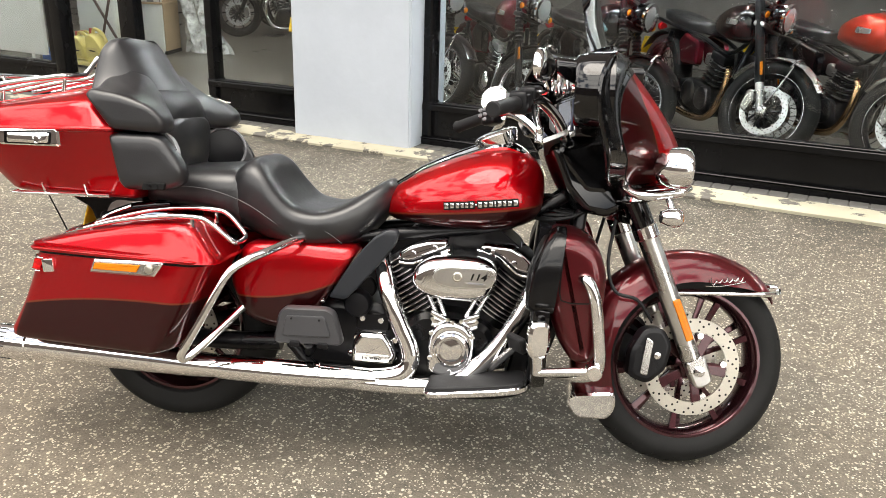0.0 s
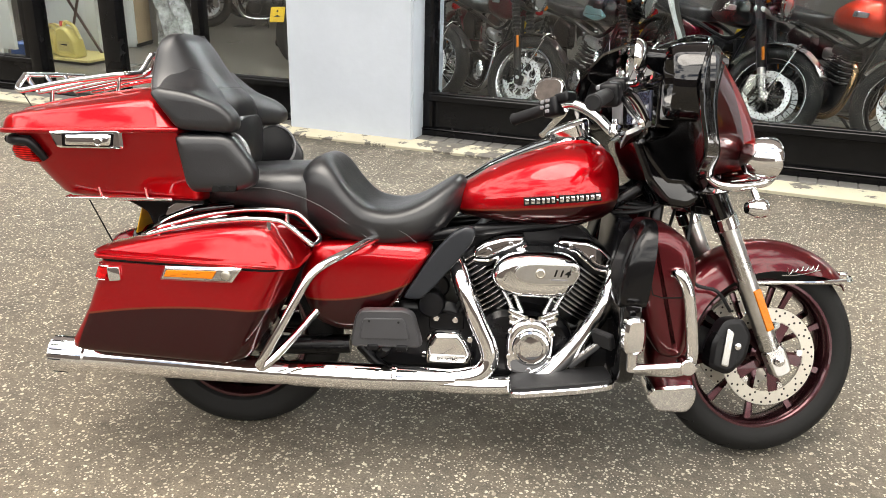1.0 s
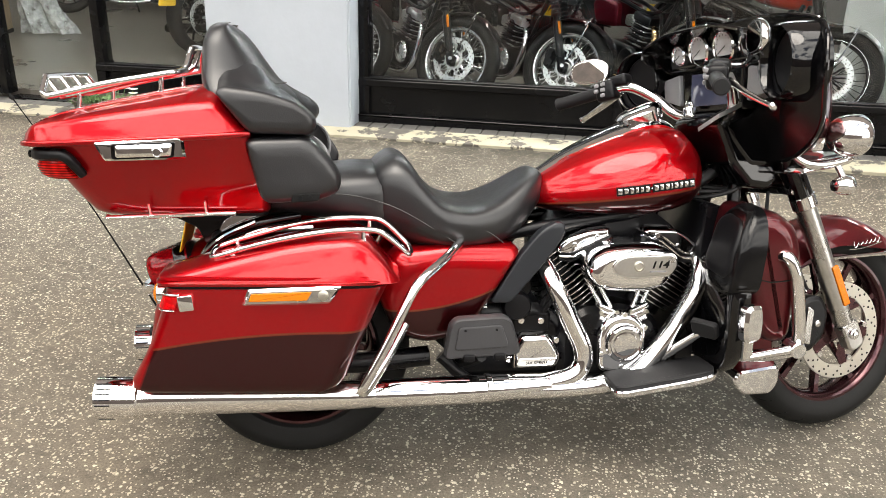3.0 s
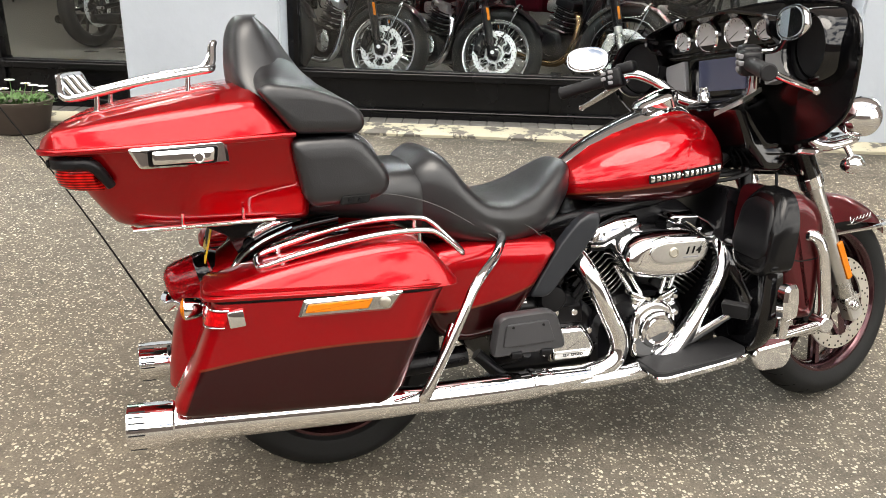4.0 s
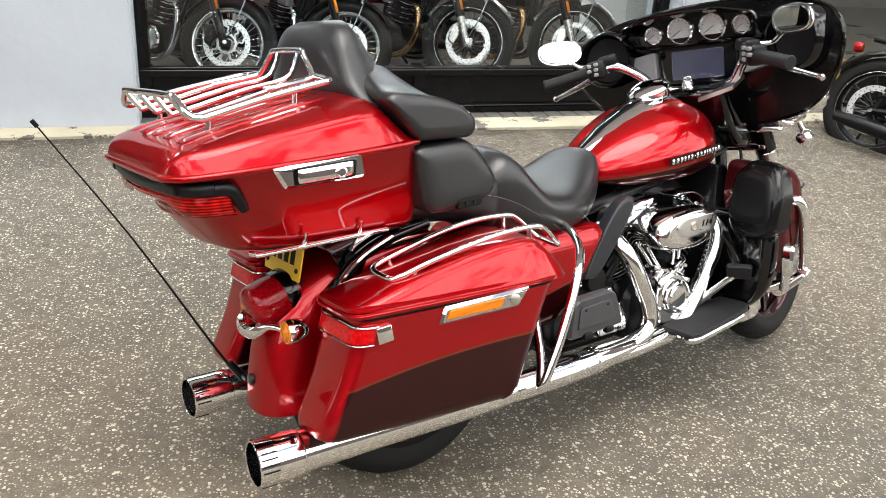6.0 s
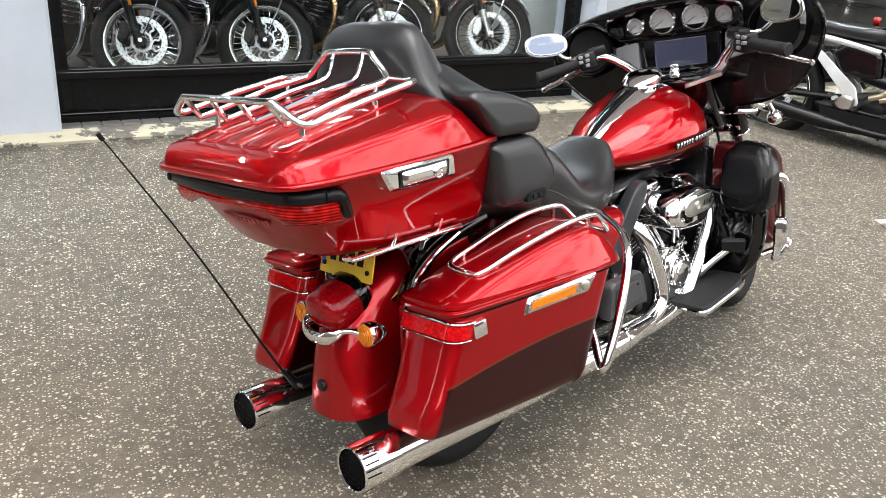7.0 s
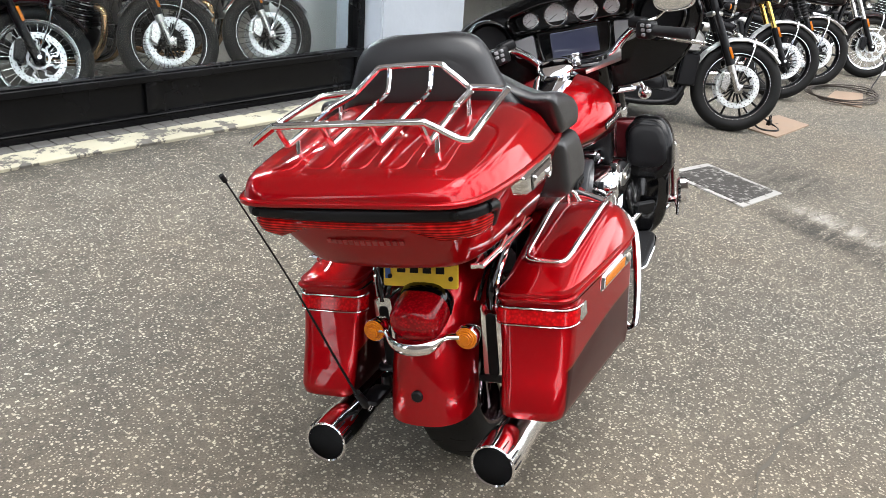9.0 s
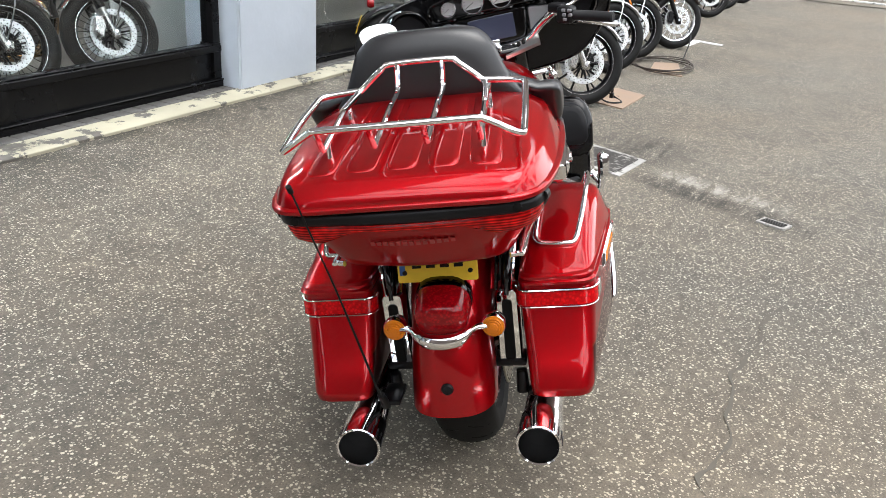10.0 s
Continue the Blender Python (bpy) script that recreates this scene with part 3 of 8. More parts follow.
tagged(part("wall_right", box((10.4, 8.6, 1.45), (0.15, 7.2, 2.8), 0), M_SHOPWALL), "dim shop side wall", "wall", kind="structure")
tagged(part("wall_partition", box((0.62, 5.62, 1.33), (0.72, 0.06, 2.6), 0.004), M_WHITEWALL), "white partition beside the window display", "wall", kind="structure")
# unseen walls behind the path and down the street, added as a dark horizon for reflections
tagged(part("wall_opposite", box((-2, -13.0, 2.6), (44, 0.5, 5.6), 0), M_BRICK), "unseen brick wall across the yard, added for reflections", "wall", kind="structure")
# unseen wall, raised to darken what the rear panels reflect
tagged(part("wall_rear_block", box((-19.0, -4, 4.4), (0.5, 18, 9.2), 0), M_BRICK), "unseen brick wall added to darken reflections from the rear", "wall", kind="structure")
# unseen block, sized to keep sky out of the lid's reflections
tagged(part("wall_sky_block", box((22.0, 4.1, 8.0), (0.5, 10.6, 16.4), 0), M_BRICK), "unseen brick wall added to block sky from the paint's reflections", "wall", kind="structure")

# strip lights that light the shop
M_TUBE = bpy.data.materials.new("strip light diffuser")
M_TUBE.use_nodes = True
_tn = M_TUBE.node_tree.nodes["Principled BSDF"]
_tn.inputs["Emission Color"].default_value, _tn.inputs["Emission Strength"].default_value = (1.0, 0.97, 0.90, 1), 17.0
for x in (-9.0, -6.4, -3.8, -1.2, 1.4, 4.0, 6.8):
    strip_lamp = tagged(part("strip_light", box((x, 7.0, 2.72), (0.16, 1.55, 0.05), 0.006), M_WHITEWALL), "white strip light on the shop ceiling", "ceiling light", "strip lights in the shop")
    part("diffuser", box((x, 7.0, 2.69), (0.11, 1.48, 0.02), 0.004), M_TUBE, strip_lamp, "glowing diffuser")
# extra row of unseen lamps, added to brighten the bikes in the window
M_FILLTUBE = M_TUBE.copy()
M_FILLTUBE.node_tree.nodes["Principled BSDF"].inputs["Emission Color"].default_value = (0.88, 0.96, 1.0, 1)
M_FILLTUBE.node_tree.nodes["Principled BSDF"].inputs["Emission Strength"].default_value = 62.0
for x in (-8.0, -4.2, -2.0, -0.6, 2.3, 3.9, 6.6, 8.3):
    strip_lamp = tagged(part("strip_light", box((x, 5.62, 2.72), (1.15, 0.14, 0.05), 0.006), M_WHITEWALL), "unseen strip light added to brighten the window display", "ceiling light", "strip lights over the window display")
    part("diffuser", box((x, 5.62, 2.69), (1.08, 0.10, 0.02), 0.004), M_FILLTUBE, strip_lamp, "glowing diffuser")

# ---- the touring motorcycle ----
HEADING, LEAN_LEFT = 20.6, 10.4
BIKE = pose(-1.797, 1.708, 0.0, 0, 0, HEADING) @ pose(0, 0, 0, -LEAN_LEFT, 0, 0)
bike = thing("touring_motorcycle", BIKE, "red and cherry touring motorcycle leaning on its stand on tarmac", "motorcycle")
AXLE_F, AXLE_R, R_F, R_R = Vector((1.547, 0, 0.305)), Vector((0.003, 0, 0.305)), 0.305, 0.305
_sa = Vector((-0.438, 0, 0.899))
STEER = Matrix.Translation((1.619, 0, 0.3)) @ Matrix.Rotation(radians(12.5), 4, _sa) @ Matrix.Translation((-1.619, 0, -0.3))
PX = Matrix.Rotation(radians(90), 3, "X")


def P(name, bm, material, parent=None, label="", steer=False, angle=38):
    ob = part(name, bm, material, parent or bike, label, angle)
    if steer and parent is None:
        ob.matrix_basis = STEER
    return ob


def torus_tyre(R, half, rim_r, n=64):
    """A tyre round the y axis, with a rounded tread."""
    prof = []
    side = [(rim_r, -half * 0.72), (rim_r + 0.012, -half * 0.92), (rim_r + (R - rim_r) * 0.45, -half), (R - 0.035, -half * 0.93), (R - 0.014, -half * 0.70), (R - 0.003, -half * 0.34), (R, 0)]
    prof = side + [(r, -y) for r, y in side[-2::-1]]
    rings = [[(r * math.cos(a), y, r * math.sin(a)) for r, y in prof] for a in (2 * math.pi * j / n for j in range(n))]
    return loft(rings, close=True, ends=True, cap=False)


def tread_grooves(R, half, n=26):
    """Slanted raised tread blocks' grooves, as thin dark ribs on the crown."""
    out = []
    for k in range(n):
        a = 2 * math.pi * k / n
        for s in (-1, 1):
            pts = []
            for j in range(4):
                f = j / 3
                y = s * half * (0.15 + 0.62 * f)
                r = float(np.interp(abs(y) / half, [0, 0.34, 0.70, 0.93], [R, R - 0.003, R - 0.014, R - 0.035])) - 0.0026
                b = a + s * 0.03 + f * 0.09
                pts.append((r * math.cos(b), y, r * math.sin(b)))
            out.append(tube(pts, 0.0035, 5, k=1))
    return merge(*out)


def rim_band(rim_r, half, n=48):
    prof = [(rim_r + 0.006, -half), (rim_r - 0.004, -half), (rim_r - 0.012, -half * 0.85), (rim_r - 0.022, -half * 0.45), (rim_r - 0.024, 0), (rim_r - 0.022, half * 0.45), (rim_r - 0.012, half * 0.85), (rim_r - 0.004, half), (rim_r + 0.006, half)]
    rings = [[(r * math.cos(a), y, r * math.sin(a)) for r, y in prof] for a in (2 * math.pi * j / n for j in range(n))]
    return loft(rings, close=True, ends=True, cap=False)


def ring_disc(r0, r1, y0, y1, n=48, holes=0, hole_r=0.004):
    """A flat ring, with rows of small drilled holes shown as sunk dark dots by the caller."""
    prof = [(r0, y0), (r1 - 0.001, y0), (r1, y0 + (y1 - y0) * 0.3), (r1, y0 + (y1 - y0) * 0.7), (r1 - 0.001, y1), (r0, y1)]
    rings = [[(r * math.cos(a), y, r * math.sin(a)) for r, y in prof] for a in (2 * math.pi * j / n for j in range(n))]
    return loft(rings, close=True, ends=True, cap=False)


def dots(r, count, y0, y1, rad, phase=0.0, n=8):
    out = []
    for k in range(count):
        a = 2 * math.pi * k / count + phase
        out.append(xf(lathe([(rad, y0), (rad, y1)], n), Matrix.Translation((r * math.cos(a), 0, r * math.sin(a)))))
    return merge(*out)


def wheel_motor(parent_name, axle, R, half, rim_r, steer, label, discs):
    tyre = P(parent_name, xf(torus_tyre(R, half, rim_r), Matrix.Translation(axle)), M_TYRE, None, label, steer)
    tagged(P("tread", xf(tread_grooves(R, half), Matrix.Translation(axle)), M_INK, tyre), kind="stuff")
    P("rim", xf(rim_band(rim_r, half * 0.78), Matrix.Translation(axle)), M_RIM, tyre, "cherry tinted alloy rim")
    P("hub", lathe([(0.03, -half * 1.05), (0.042, -half * 0.9), (0.046, -half * 0.3), (0.046, half * 0.3), (0.042, half * 0.9), (0.03, half * 1.05)], 24, axle), M_RIM, tyre)
    for k in range(9):
        a = 2 * math.pi * (k + 0.3) / 9
        m = Matrix.Translation(axle) @ Matrix.Rotation(a, 4, "Y")
        arm = merge(*(xf(loft([[(0.038, s * 0.010 + y, z) for y, z in ((-0.006, -0.008), (0.006, -0.008), (0.006, 0.008), (-0.006, 0.008))],
                              [(0.12, s * 0.018 + y, z + s * 0.010) for y, z in ((-0.005, -0.006), (0.005, -0.006), (0.005, 0.006), (-0.005, 0.006))],
                              [(rim_r - 0.018, s * 0.022 + y, z + s * 0.016) for y, z in ((-0.006, -0.009), (0.006, -0.009), (0.006, 0.009), (-0.006, 0.009))]]), m) for s in (-1, 1)))
        P("spoke", arm, M_RIM, tyre)
    for s in discs:
        y = s * (half + 0.022)
        d = P("brake_disc", xf(ring_disc(0.103, 0.143, y - 0.003, y + 0.003), Matrix.Translation(axle)), M_STEEL, tyre, "drilled steel brake disc")
        P("disc_carrier", merge(*(xf(slab(rounded([(0.034, -0.012), (0.106, -0.015), (0.106, 0.015), (0.034, 0.012)], 0.005), y - 0.002, y + 0.004 * s + 0.001, 0.001), Matrix.Translation(axle) @ Matrix.Rotation(2 * math.pi * (k + 0.1) / 5, 4, "Y")) for k in range(5))), M_RIM, tyre, "tinted disc carrier")
        tagged(P("disc_holes", xf(merge(dots(0.134, 30, y - 0.0036, y + 0.0036, 0.0035), dots(0.122, 15, y - 0.0036, y + 0.0036, 0.0035, 0.1), dots(0.110, 15, y - 0.0036, y + 0.0036, 0.003, 0.2)), Matrix.Translation(axle)), M_INK, tyre), kind="stuff")
        for k in range(5):
            a = 2 * math.pi * k / 5 + 0.12
            P("disc_bolt", rod(axle + Vector((0.094 * math.cos(a), y - 0.006, 0.094 * math.sin(a))), axle + Vector((0.094 * math.cos(a), y + 0.006, 0.094 * math.sin(a))), 0.009, 0.009, 10), M_CHROME, tyre)
    return tyre


front_tyre = wheel_motor("front_wheel", AXLE_F, R_F, 0.060, 0.220, True, "black tyre on cherry tinted nine-spoke rim", (-1, 1))
rear_tyre = wheel_motor("rear_wheel", AXLE_R, R_R, 0.084, 0.205, False, "wide black rear tyre on tinted rim", (-1,))

# front fender: a curved shell over the tyre
_fr = []
_fa = (200, 185, 168, 150, 132, 114, 98, 82, 66, 56, 48, 42, 38)
for k in range(55):
    ang = 200 - 3 * k
    a = radians(ang)
    r0, wide, drop = (float(np.interp(-ang, [-v for v in _fa], row)) for row in ((0.338, 0.338, 0.336, 0.335, 0.334, 0.334, 0.334, 0.335, 0.336, 0.337, 0.336, 0.331, 0.324), (0.080, 0.082, 0.086, 0.088, 0.088, 0.088, 0.088, 0.088, 0.088, 0.086, 0.080, 0.070, 0.058), (0.100, 0.100, 0.092, 0.086, 0.085, 0.085, 0.085, 0.084, 0.076, 0.056, 0.038, 0.026, 0.018)))
    ring = []
    for j in range(17):
        b = math.pi * j / 16
        r = r0 - drop * abs(math.cos(b)) ** 3.2
        ring.append(AXLE_F + Vector((math.cos(a) * r, -wide * math.cos(b), math.sin(a) * r)))
    _fr.append(ring)


def shell(rings, t=0.004):
    """An open skin given a thickness."""
    bm = loft(rings, cap=False, close=False)
    bmesh.ops.recalc_face_normals(bm, faces=bm.faces)
    bmesh.ops.solidify(bm, geom=bm.faces[:], thickness=t)
    return bm


fender = P("front_fender", shell(_fr), M_WINE_LIT, None, "dark cherry front fender with chrome trim", True)
for s in (-1, 1):
    P("trim_strip", tube([(1.470, s * 0.087, 0.520), (1.60, s * 0.0895, 0.523), (1.70, s * 0.087, 0.524), (1.79, s * 0.068, 0.525), (1.818, s * 0.03, 0.530)], [0.005, 0.006, 0.007, 0.008, 0.008], 8, flat=1.0), M_CHROME, fender, "chrome trim", True)
    P("emblem", merge(tube([(1.578 + 0.00155 * i + 0.0030 * math.cos(i * 0.62), s * (0.0925 + 0.001 * math.sin(i * 0.06)), 0.556 + 0.00022 * i + (0.0048 + 0.0075 * math.exp(-((i - 5) / 4.0) ** 2) + 0.0045 * math.exp(-((i - 34) / 4.0) ** 2) + 0.005 * math.exp(-((i - 58) / 4.0) ** 2)) * math.sin(i * 0.62)) for i in range(64)], 0.0014, 6, k=1),
                      tube([(1.566, s * 0.0922, 0.544), (1.60, s * 0.0930, 0.544), (1.64, s * 0.0932, 0.550), (1.685, s * 0.0916, 0.560)], 0.0014, 6)), M_SILVERINK, fender, "plain silver flowing emblem", True)
P("fender_tip", box((1.806, 0, 0.540), (0.03, 0.05, 0.012), 0.005), M_CHROME, fender, "chrome tip", True)

# forks
for s in (-1, 1):
    leg = P("fork_leg", merge(rod((1.530, s * 0.118, 0.335), (1.372, s * 0.118, 0.690), 0.0275, 0.0295, 20, 0.004),
                              xf(puff(rounded([(-0.028, -0.06), (0.028, -0.06), (0.030, 0.03), (-0.030, 0.03)], 0.022), [(-0.020, 0.006), (-0.015, 0), (0.015, 0), (0.020, 0.006)]), Matrix.Translation((1.545, s * 0.118, 0.315)) @ Matrix.Rotation(radians(-24), 4, "Y"))), M_SATIN, None, "satin silver fork slider", True)
    P("axle_nut", lathe([(0.016, 0), (0.017, 0.003), (0.015, 0.008), (0.010, 0.009), (0.009, 0.014), (0.004, 0.015)], 16, (1.547, s * 0.137, 0.305), Matrix.Rotation(radians(180 if s < 0 else 0), 3, "X")), M_CHROME, leg, "", True)
    P("reflector", xf(slab(rounded([(-0.011, -0.062), (0.011, -0.062), (0.011, 0.062), (-0.011, 0.062)], 0.004), 0, s * 0.008, 0.002), Matrix.Translation((1.486, s * 0.143, 0.452)) @ Matrix.Rotation(radians(-23.5), 4, "Y")), M_AMBER, leg, "amber reflector strip", True)
    P("fork_cover", rod((1.372, s * 0.118, 0.688), (1.225, s * 0.118, 0.99), 0.033, 0.036, 20, 0.003), M_GLOSS, None, "gloss black upper fork cover", True)
    P("fork_collar", rod((1.378, s * 0.118, 0.676), (1.362, s * 0.118, 0.712), 0.036, 0.036, 20, 0.004), M_CHROME, None, "", True)
    cal = P("brake_caliper", xf(puff(rounded([(-0.052, -0.075), (0.010, -0.085), (0.050, -0.03), (0.050, 0.045), (0.012, 0.090), (-0.040, 0.075), (-0.062, 0.0)], 0.02), [(-0.028, 0.012), (-0.022, 0.002), (0.022, 0.002), (0.030, 0.014)]), Matrix.Translation((1.412, s * 0.098, 0.342)) @ Matrix.Rotation(radians(12), 4, "Y") @ Matrix.Diagonal((1.05, 1.0, 0.98, 1))), M_DEEP, None, "black brake caliper", True)
    P("caliper_plate", slab(rounded([(1.378, 0.292), (1.400, 0.286), (1.412, 0.385), (1.392, 0.398)], 0.006), s * 0.126, s * 0.1305, 0.001), M_SATIN, cal, "", True)
    P("caliper_bolt", xf(lathe([(0.010, 0), (0.010, 0.006), (0.006, 0.007)], 10, (1.425, s * 0.126, 0.345), Matrix.Rotation(radians(180 if s < 0 else 0), 3, "X")), Matrix()), M_CHROME, cal, "", True)
    P("brake_hose", tube([(1.412, s * 0.10, 0.44), (1.36, s * 0.115, 0.50), (1.30, s * 0.10, 0.52), (1.28, s * 0.08, 0.60), (1.30, s * 0.06, 0.72)], 0.005, 8), M_RUBBER, None, "", True)
P("fork_shroud", puff(rounded([(1.090, 0.915), (1.198, 0.933), (1.262, 0.838), (1.312, 0.752), (1.262, 0.728), (1.195, 0.738), (1.138, 0.800)], 0.015), [(-0.110, 0.018), (-0.104, 0.005), (-0.095, 0.0), (0.095, 0.0), (0.104, 0.005), (0.110, 0.018)]), M_GLOSS, None, "black fork shroud", True)
P("fork_bridge", box((1.345, 0, 0.735), (0.06, 0.27, 0.05), 0.012), M_CHROME, None, "", True)

# batwing fairing
_rim = [(1.235, 0.0, 1.192), (1.222, 0.12, 1.188), (1.195, 0.24, 1.172), (1.185, 0.34, 1.150), (1.145, 0.412, 1.110), (1.120, 0.440, 1.045), (1.135, 0.420, 0.965), (1.175, 0.370, 0.890), (1.190, 0.305, 0.840), (1.230, 0.215, 0.815), (1.27, 0.11, 0.805), (1.285, 0.0, 0.800)]
_rim = [(x, y * 1.03, z) for x, y, z in _rim]
_loop = smooth_pts(_rim + [(x, -y, z) for x, y, z in _rim[-2:0:-1]], 3, True)
_nose = Vector((1.50, 0, 0.86))
_rings = []
for k in range(19):
    s = 1 - k / 18 * 0.93
    row = []
    for p in _loop:
        f = max(0.0, 1 - s ** 1.5) ** (0.9 + 0.2 * min(1, abs(p.y) / 0.42))
        row.append(Vector((p.x + (_nose.x - p.x) * f, p.y * s, _nose.z + (p.z - _nose.z) * s)))
    _rings.append(row)
fairing = P("fairing", loft(_rings[3:], cap=False), M_WING, None, "two-tone red and cherry batwing fairing", True)
P("fairing_side", loft(_rings[:4], cap=False), M_GLOSS, fairing, "gloss black cowl edge", angle=85)
P("fairing_liner", loft([[Vector((1.17 + (q.x - 1.17) * 0.965, q.y * 0.972, 0.95 + (q.z - 0.95) * 0.972)) for q in row] for row in _rings[1:]], cap=False), M_BLACK, fairing, "black inside of the cowl", True, 85)
P("fairing_seam", tube([p * 1.0 for p in _rings[3][::3]], 0.002, 6, True, 3), M_INK, fairing)
P("fairing_nose", lathe([(0.001, 0.012), (0.05, 0.010), (0.075, 0.0), (0.07, -0.03)], 24, (1.478, 0, 0.862), Matrix.Rotation(radians(-90), 3, "Z")), M_CHROME, fairing, "chrome headlamp trim ring", True)
_in = []
for d, s in ((0.0, 1.0), (0.0, 0.985), (0.012, 0.96), (0.040, 0.92), (0.060, 0.86), (0.052, 0.70), (0.03, 0.45), (0.03, 0.2)):
    _in.append([Vector((p.x + d + (1.165 - p.x) * (1 - s) * 1.4, p.y * s, 0.99 + (p.z - 0.99) * s)) for p in _loop])
inner = P("inner_fairing", loft(_in, cap=True), M_SEMI, None, "gloss black inner fairing with instruments", True, 60)
P("fairing_edge", tube([p + Vector((0.0, 0, 0)) for p in _loop[::2]], 0.0055, 8, True, 2), M_GLOSS, inner, "", True)
# instrument hood and panel
_hood = rounded([(-0.205, 1.072), (0.205, 1.072), (0.225, 1.130), (0.10, 1.158), (-0.10, 1.158), (-0.225, 1.130)], 0.022)
P("gauge_panel", puff(_hood, [(1.150, 0.006), (1.152, 0), (1.30, 0.0)], "yz"), M_GLOSS, inner, "", True)
_rows = []
for dx, grow in ((0.07, 0.006), (0.0, 0.006), (-0.080, 0.012), (-0.084, 0.008), (-0.080, 0.003), (0.0, -0.004)):
    out = inset(_hood, -grow)
    _rows.append([Vector((1.150 + (dx if dx > 0 else dx * min(1.0, max(0.0, (p[1] - 1.066) / 0.03))), p[0], p[1])) for p in out])
P("instrument_hood", loft(_rows, cap=False), M_GLOSS, inner, "gloss black instrument hood", True)
for y, r in ((0.150, 0.031), (0.055, 0.044), (-0.055, 0.044), (-0.150, 0.031)):
    rot = Matrix.Rotation(radians(90), 3, "Z") @ Matrix.Rotation(radians(-8), 3, "X")
    z = 1.116 if r > 0.04 else 1.112
    g = P("gauge", lathe([(r, -0.012), (r + 0.001, 0.006), (r - 0.003, 0.010), (r - 0.006, 0.007), (r - 0.007, 0.002)], 32, (1.150, y, z), rot), M_CHROME, inner, "round gauge with chrome bezel", True)
    P("gauge_face", lathe([(0.001, 0.0035), (r - 0.008, 0.003), (r - 0.007, 0.0)], 32, (1.150, y, z), rot), M_FACE, g, "grey dial face", True)
    P("needle", xf(box((0, 0.0045, r * 0.3), (0.002, 0.001, r * 0.8), 0), Matrix.Translation((1.150, y, z)) @ rot.to_4x4() @ Matrix.Rotation(radians(120), 4, "Y")), M_INK, g, "", True)
    for k in range(11):
        a = radians(-120 + 24 * k)
        P("dial_tick", xf(box((math.sin(a) * (r - 0.012), 0.0045, math.cos(a) * (r - 0.012)), (0.0016, 0.0008, 0.005), 0, Matrix.Rotation(a, 3, "Y")), Matrix.Translation((1.150, y, z)) @ rot.to_4x4()), M_INK, g, "", True)
disp = P("display_surround", slab(rounded([(-0.130, 0.945), (0.130, 0.945), (0.138, 1.064), (-0.138, 1.064)], 0.012), 1.150, 1.22, 0.004, "yz"), M_GLOSS, inner, "", True)
P("display", slab(rounded([(-0.088, 0.962), (0.088, 0.962), (0.088, 1.052), (-0.088, 1.052)], 0.006), 1.1455, 1.155, 0.002, "yz"), M_SCREEN, disp, "dark display screen", True)
for s in (-1, 1):
    P("side_panel", slab(rounded([(s * 0.145, 0.965), (s * 0.225, 0.985), (s * 0.235, 1.045), (s * 0.148, 1.058)], 0.012), 1.150, 1.20, 0.004, "yz"), M_GREY, inner, "grey side panel", True)
    rot = Matrix.Rotation(radians(90), 3, "Z") @ Matrix.Rotation(radians(s * 14), 3, "Z")
    P("speaker_cowl", lathe([(0.098, -0.06), (0.095, 0.0), (0.090, 0.028), (0.085, 0.034), (0.080, 0.028), (0.076, -0.02)], 40, (1.130, s * 0.318, 1.050), rot), M_GLOSS, inner, "gloss black speaker cowl", True)
    P("speaker", lathe([(0.001, -0.008), (0.060, -0.006), (0.072, -0.004), (0.078, -0.010), (0.080, -0.03)], 32, (1.130, s * 0.318, 1.050), rot), M_BLACK, inner, "round black speaker grille", True)
_sp = [Vector((1.088, -0.028, 0.902)), Vector((1.055, -0.160, 0.934)), Vector((1.120, -0.165, 0.962)), Vector((1.142, -0.036, 0.936))]
P("switch_panel", loft([[q - Vector((0, 0, 0.012)) for q in _sp], _sp]), M_SATIN, inner, "brushed switch panel", True)
for i in range(3):
    P("switch", box((1.112 - 0.003 * i, -0.066 - 0.019 * i, 0.930 + 0.004 * i), (0.022, 0.013, 0.010), 0.003, Matrix.Rotation(radians(-25), 3, "Y")), M_INK, inner, "", True)
# low smoked windscreen
_ws = []
for i in range(9):
    v = i / 8
    row = []
    for j in range(15):
        u = -1 + j / 7
        w = 0.25 - 0.10 * v * v
        row.append(Vector((1.262 - 0.085 * v + 0.05 * v * v - 0.11 * u * u * (1 - 0.2 * v), u * w, 1.185 + 0.20 * v - 0.035 * u * u * (1 - v) - 0.05 * u * u * v)))
    _ws.append(row)
screen = P("windscreen", shell(_ws, 0.004), M_SMOKE, None, "low smoked windscreen", True)
one_sided(screen, (-1, 0, 0))
P("windscreen_vent", box((1.262, 0, 1.190), (0.05, 0.20, 0.010), 0.005), M_GLOSS, None, "", True)

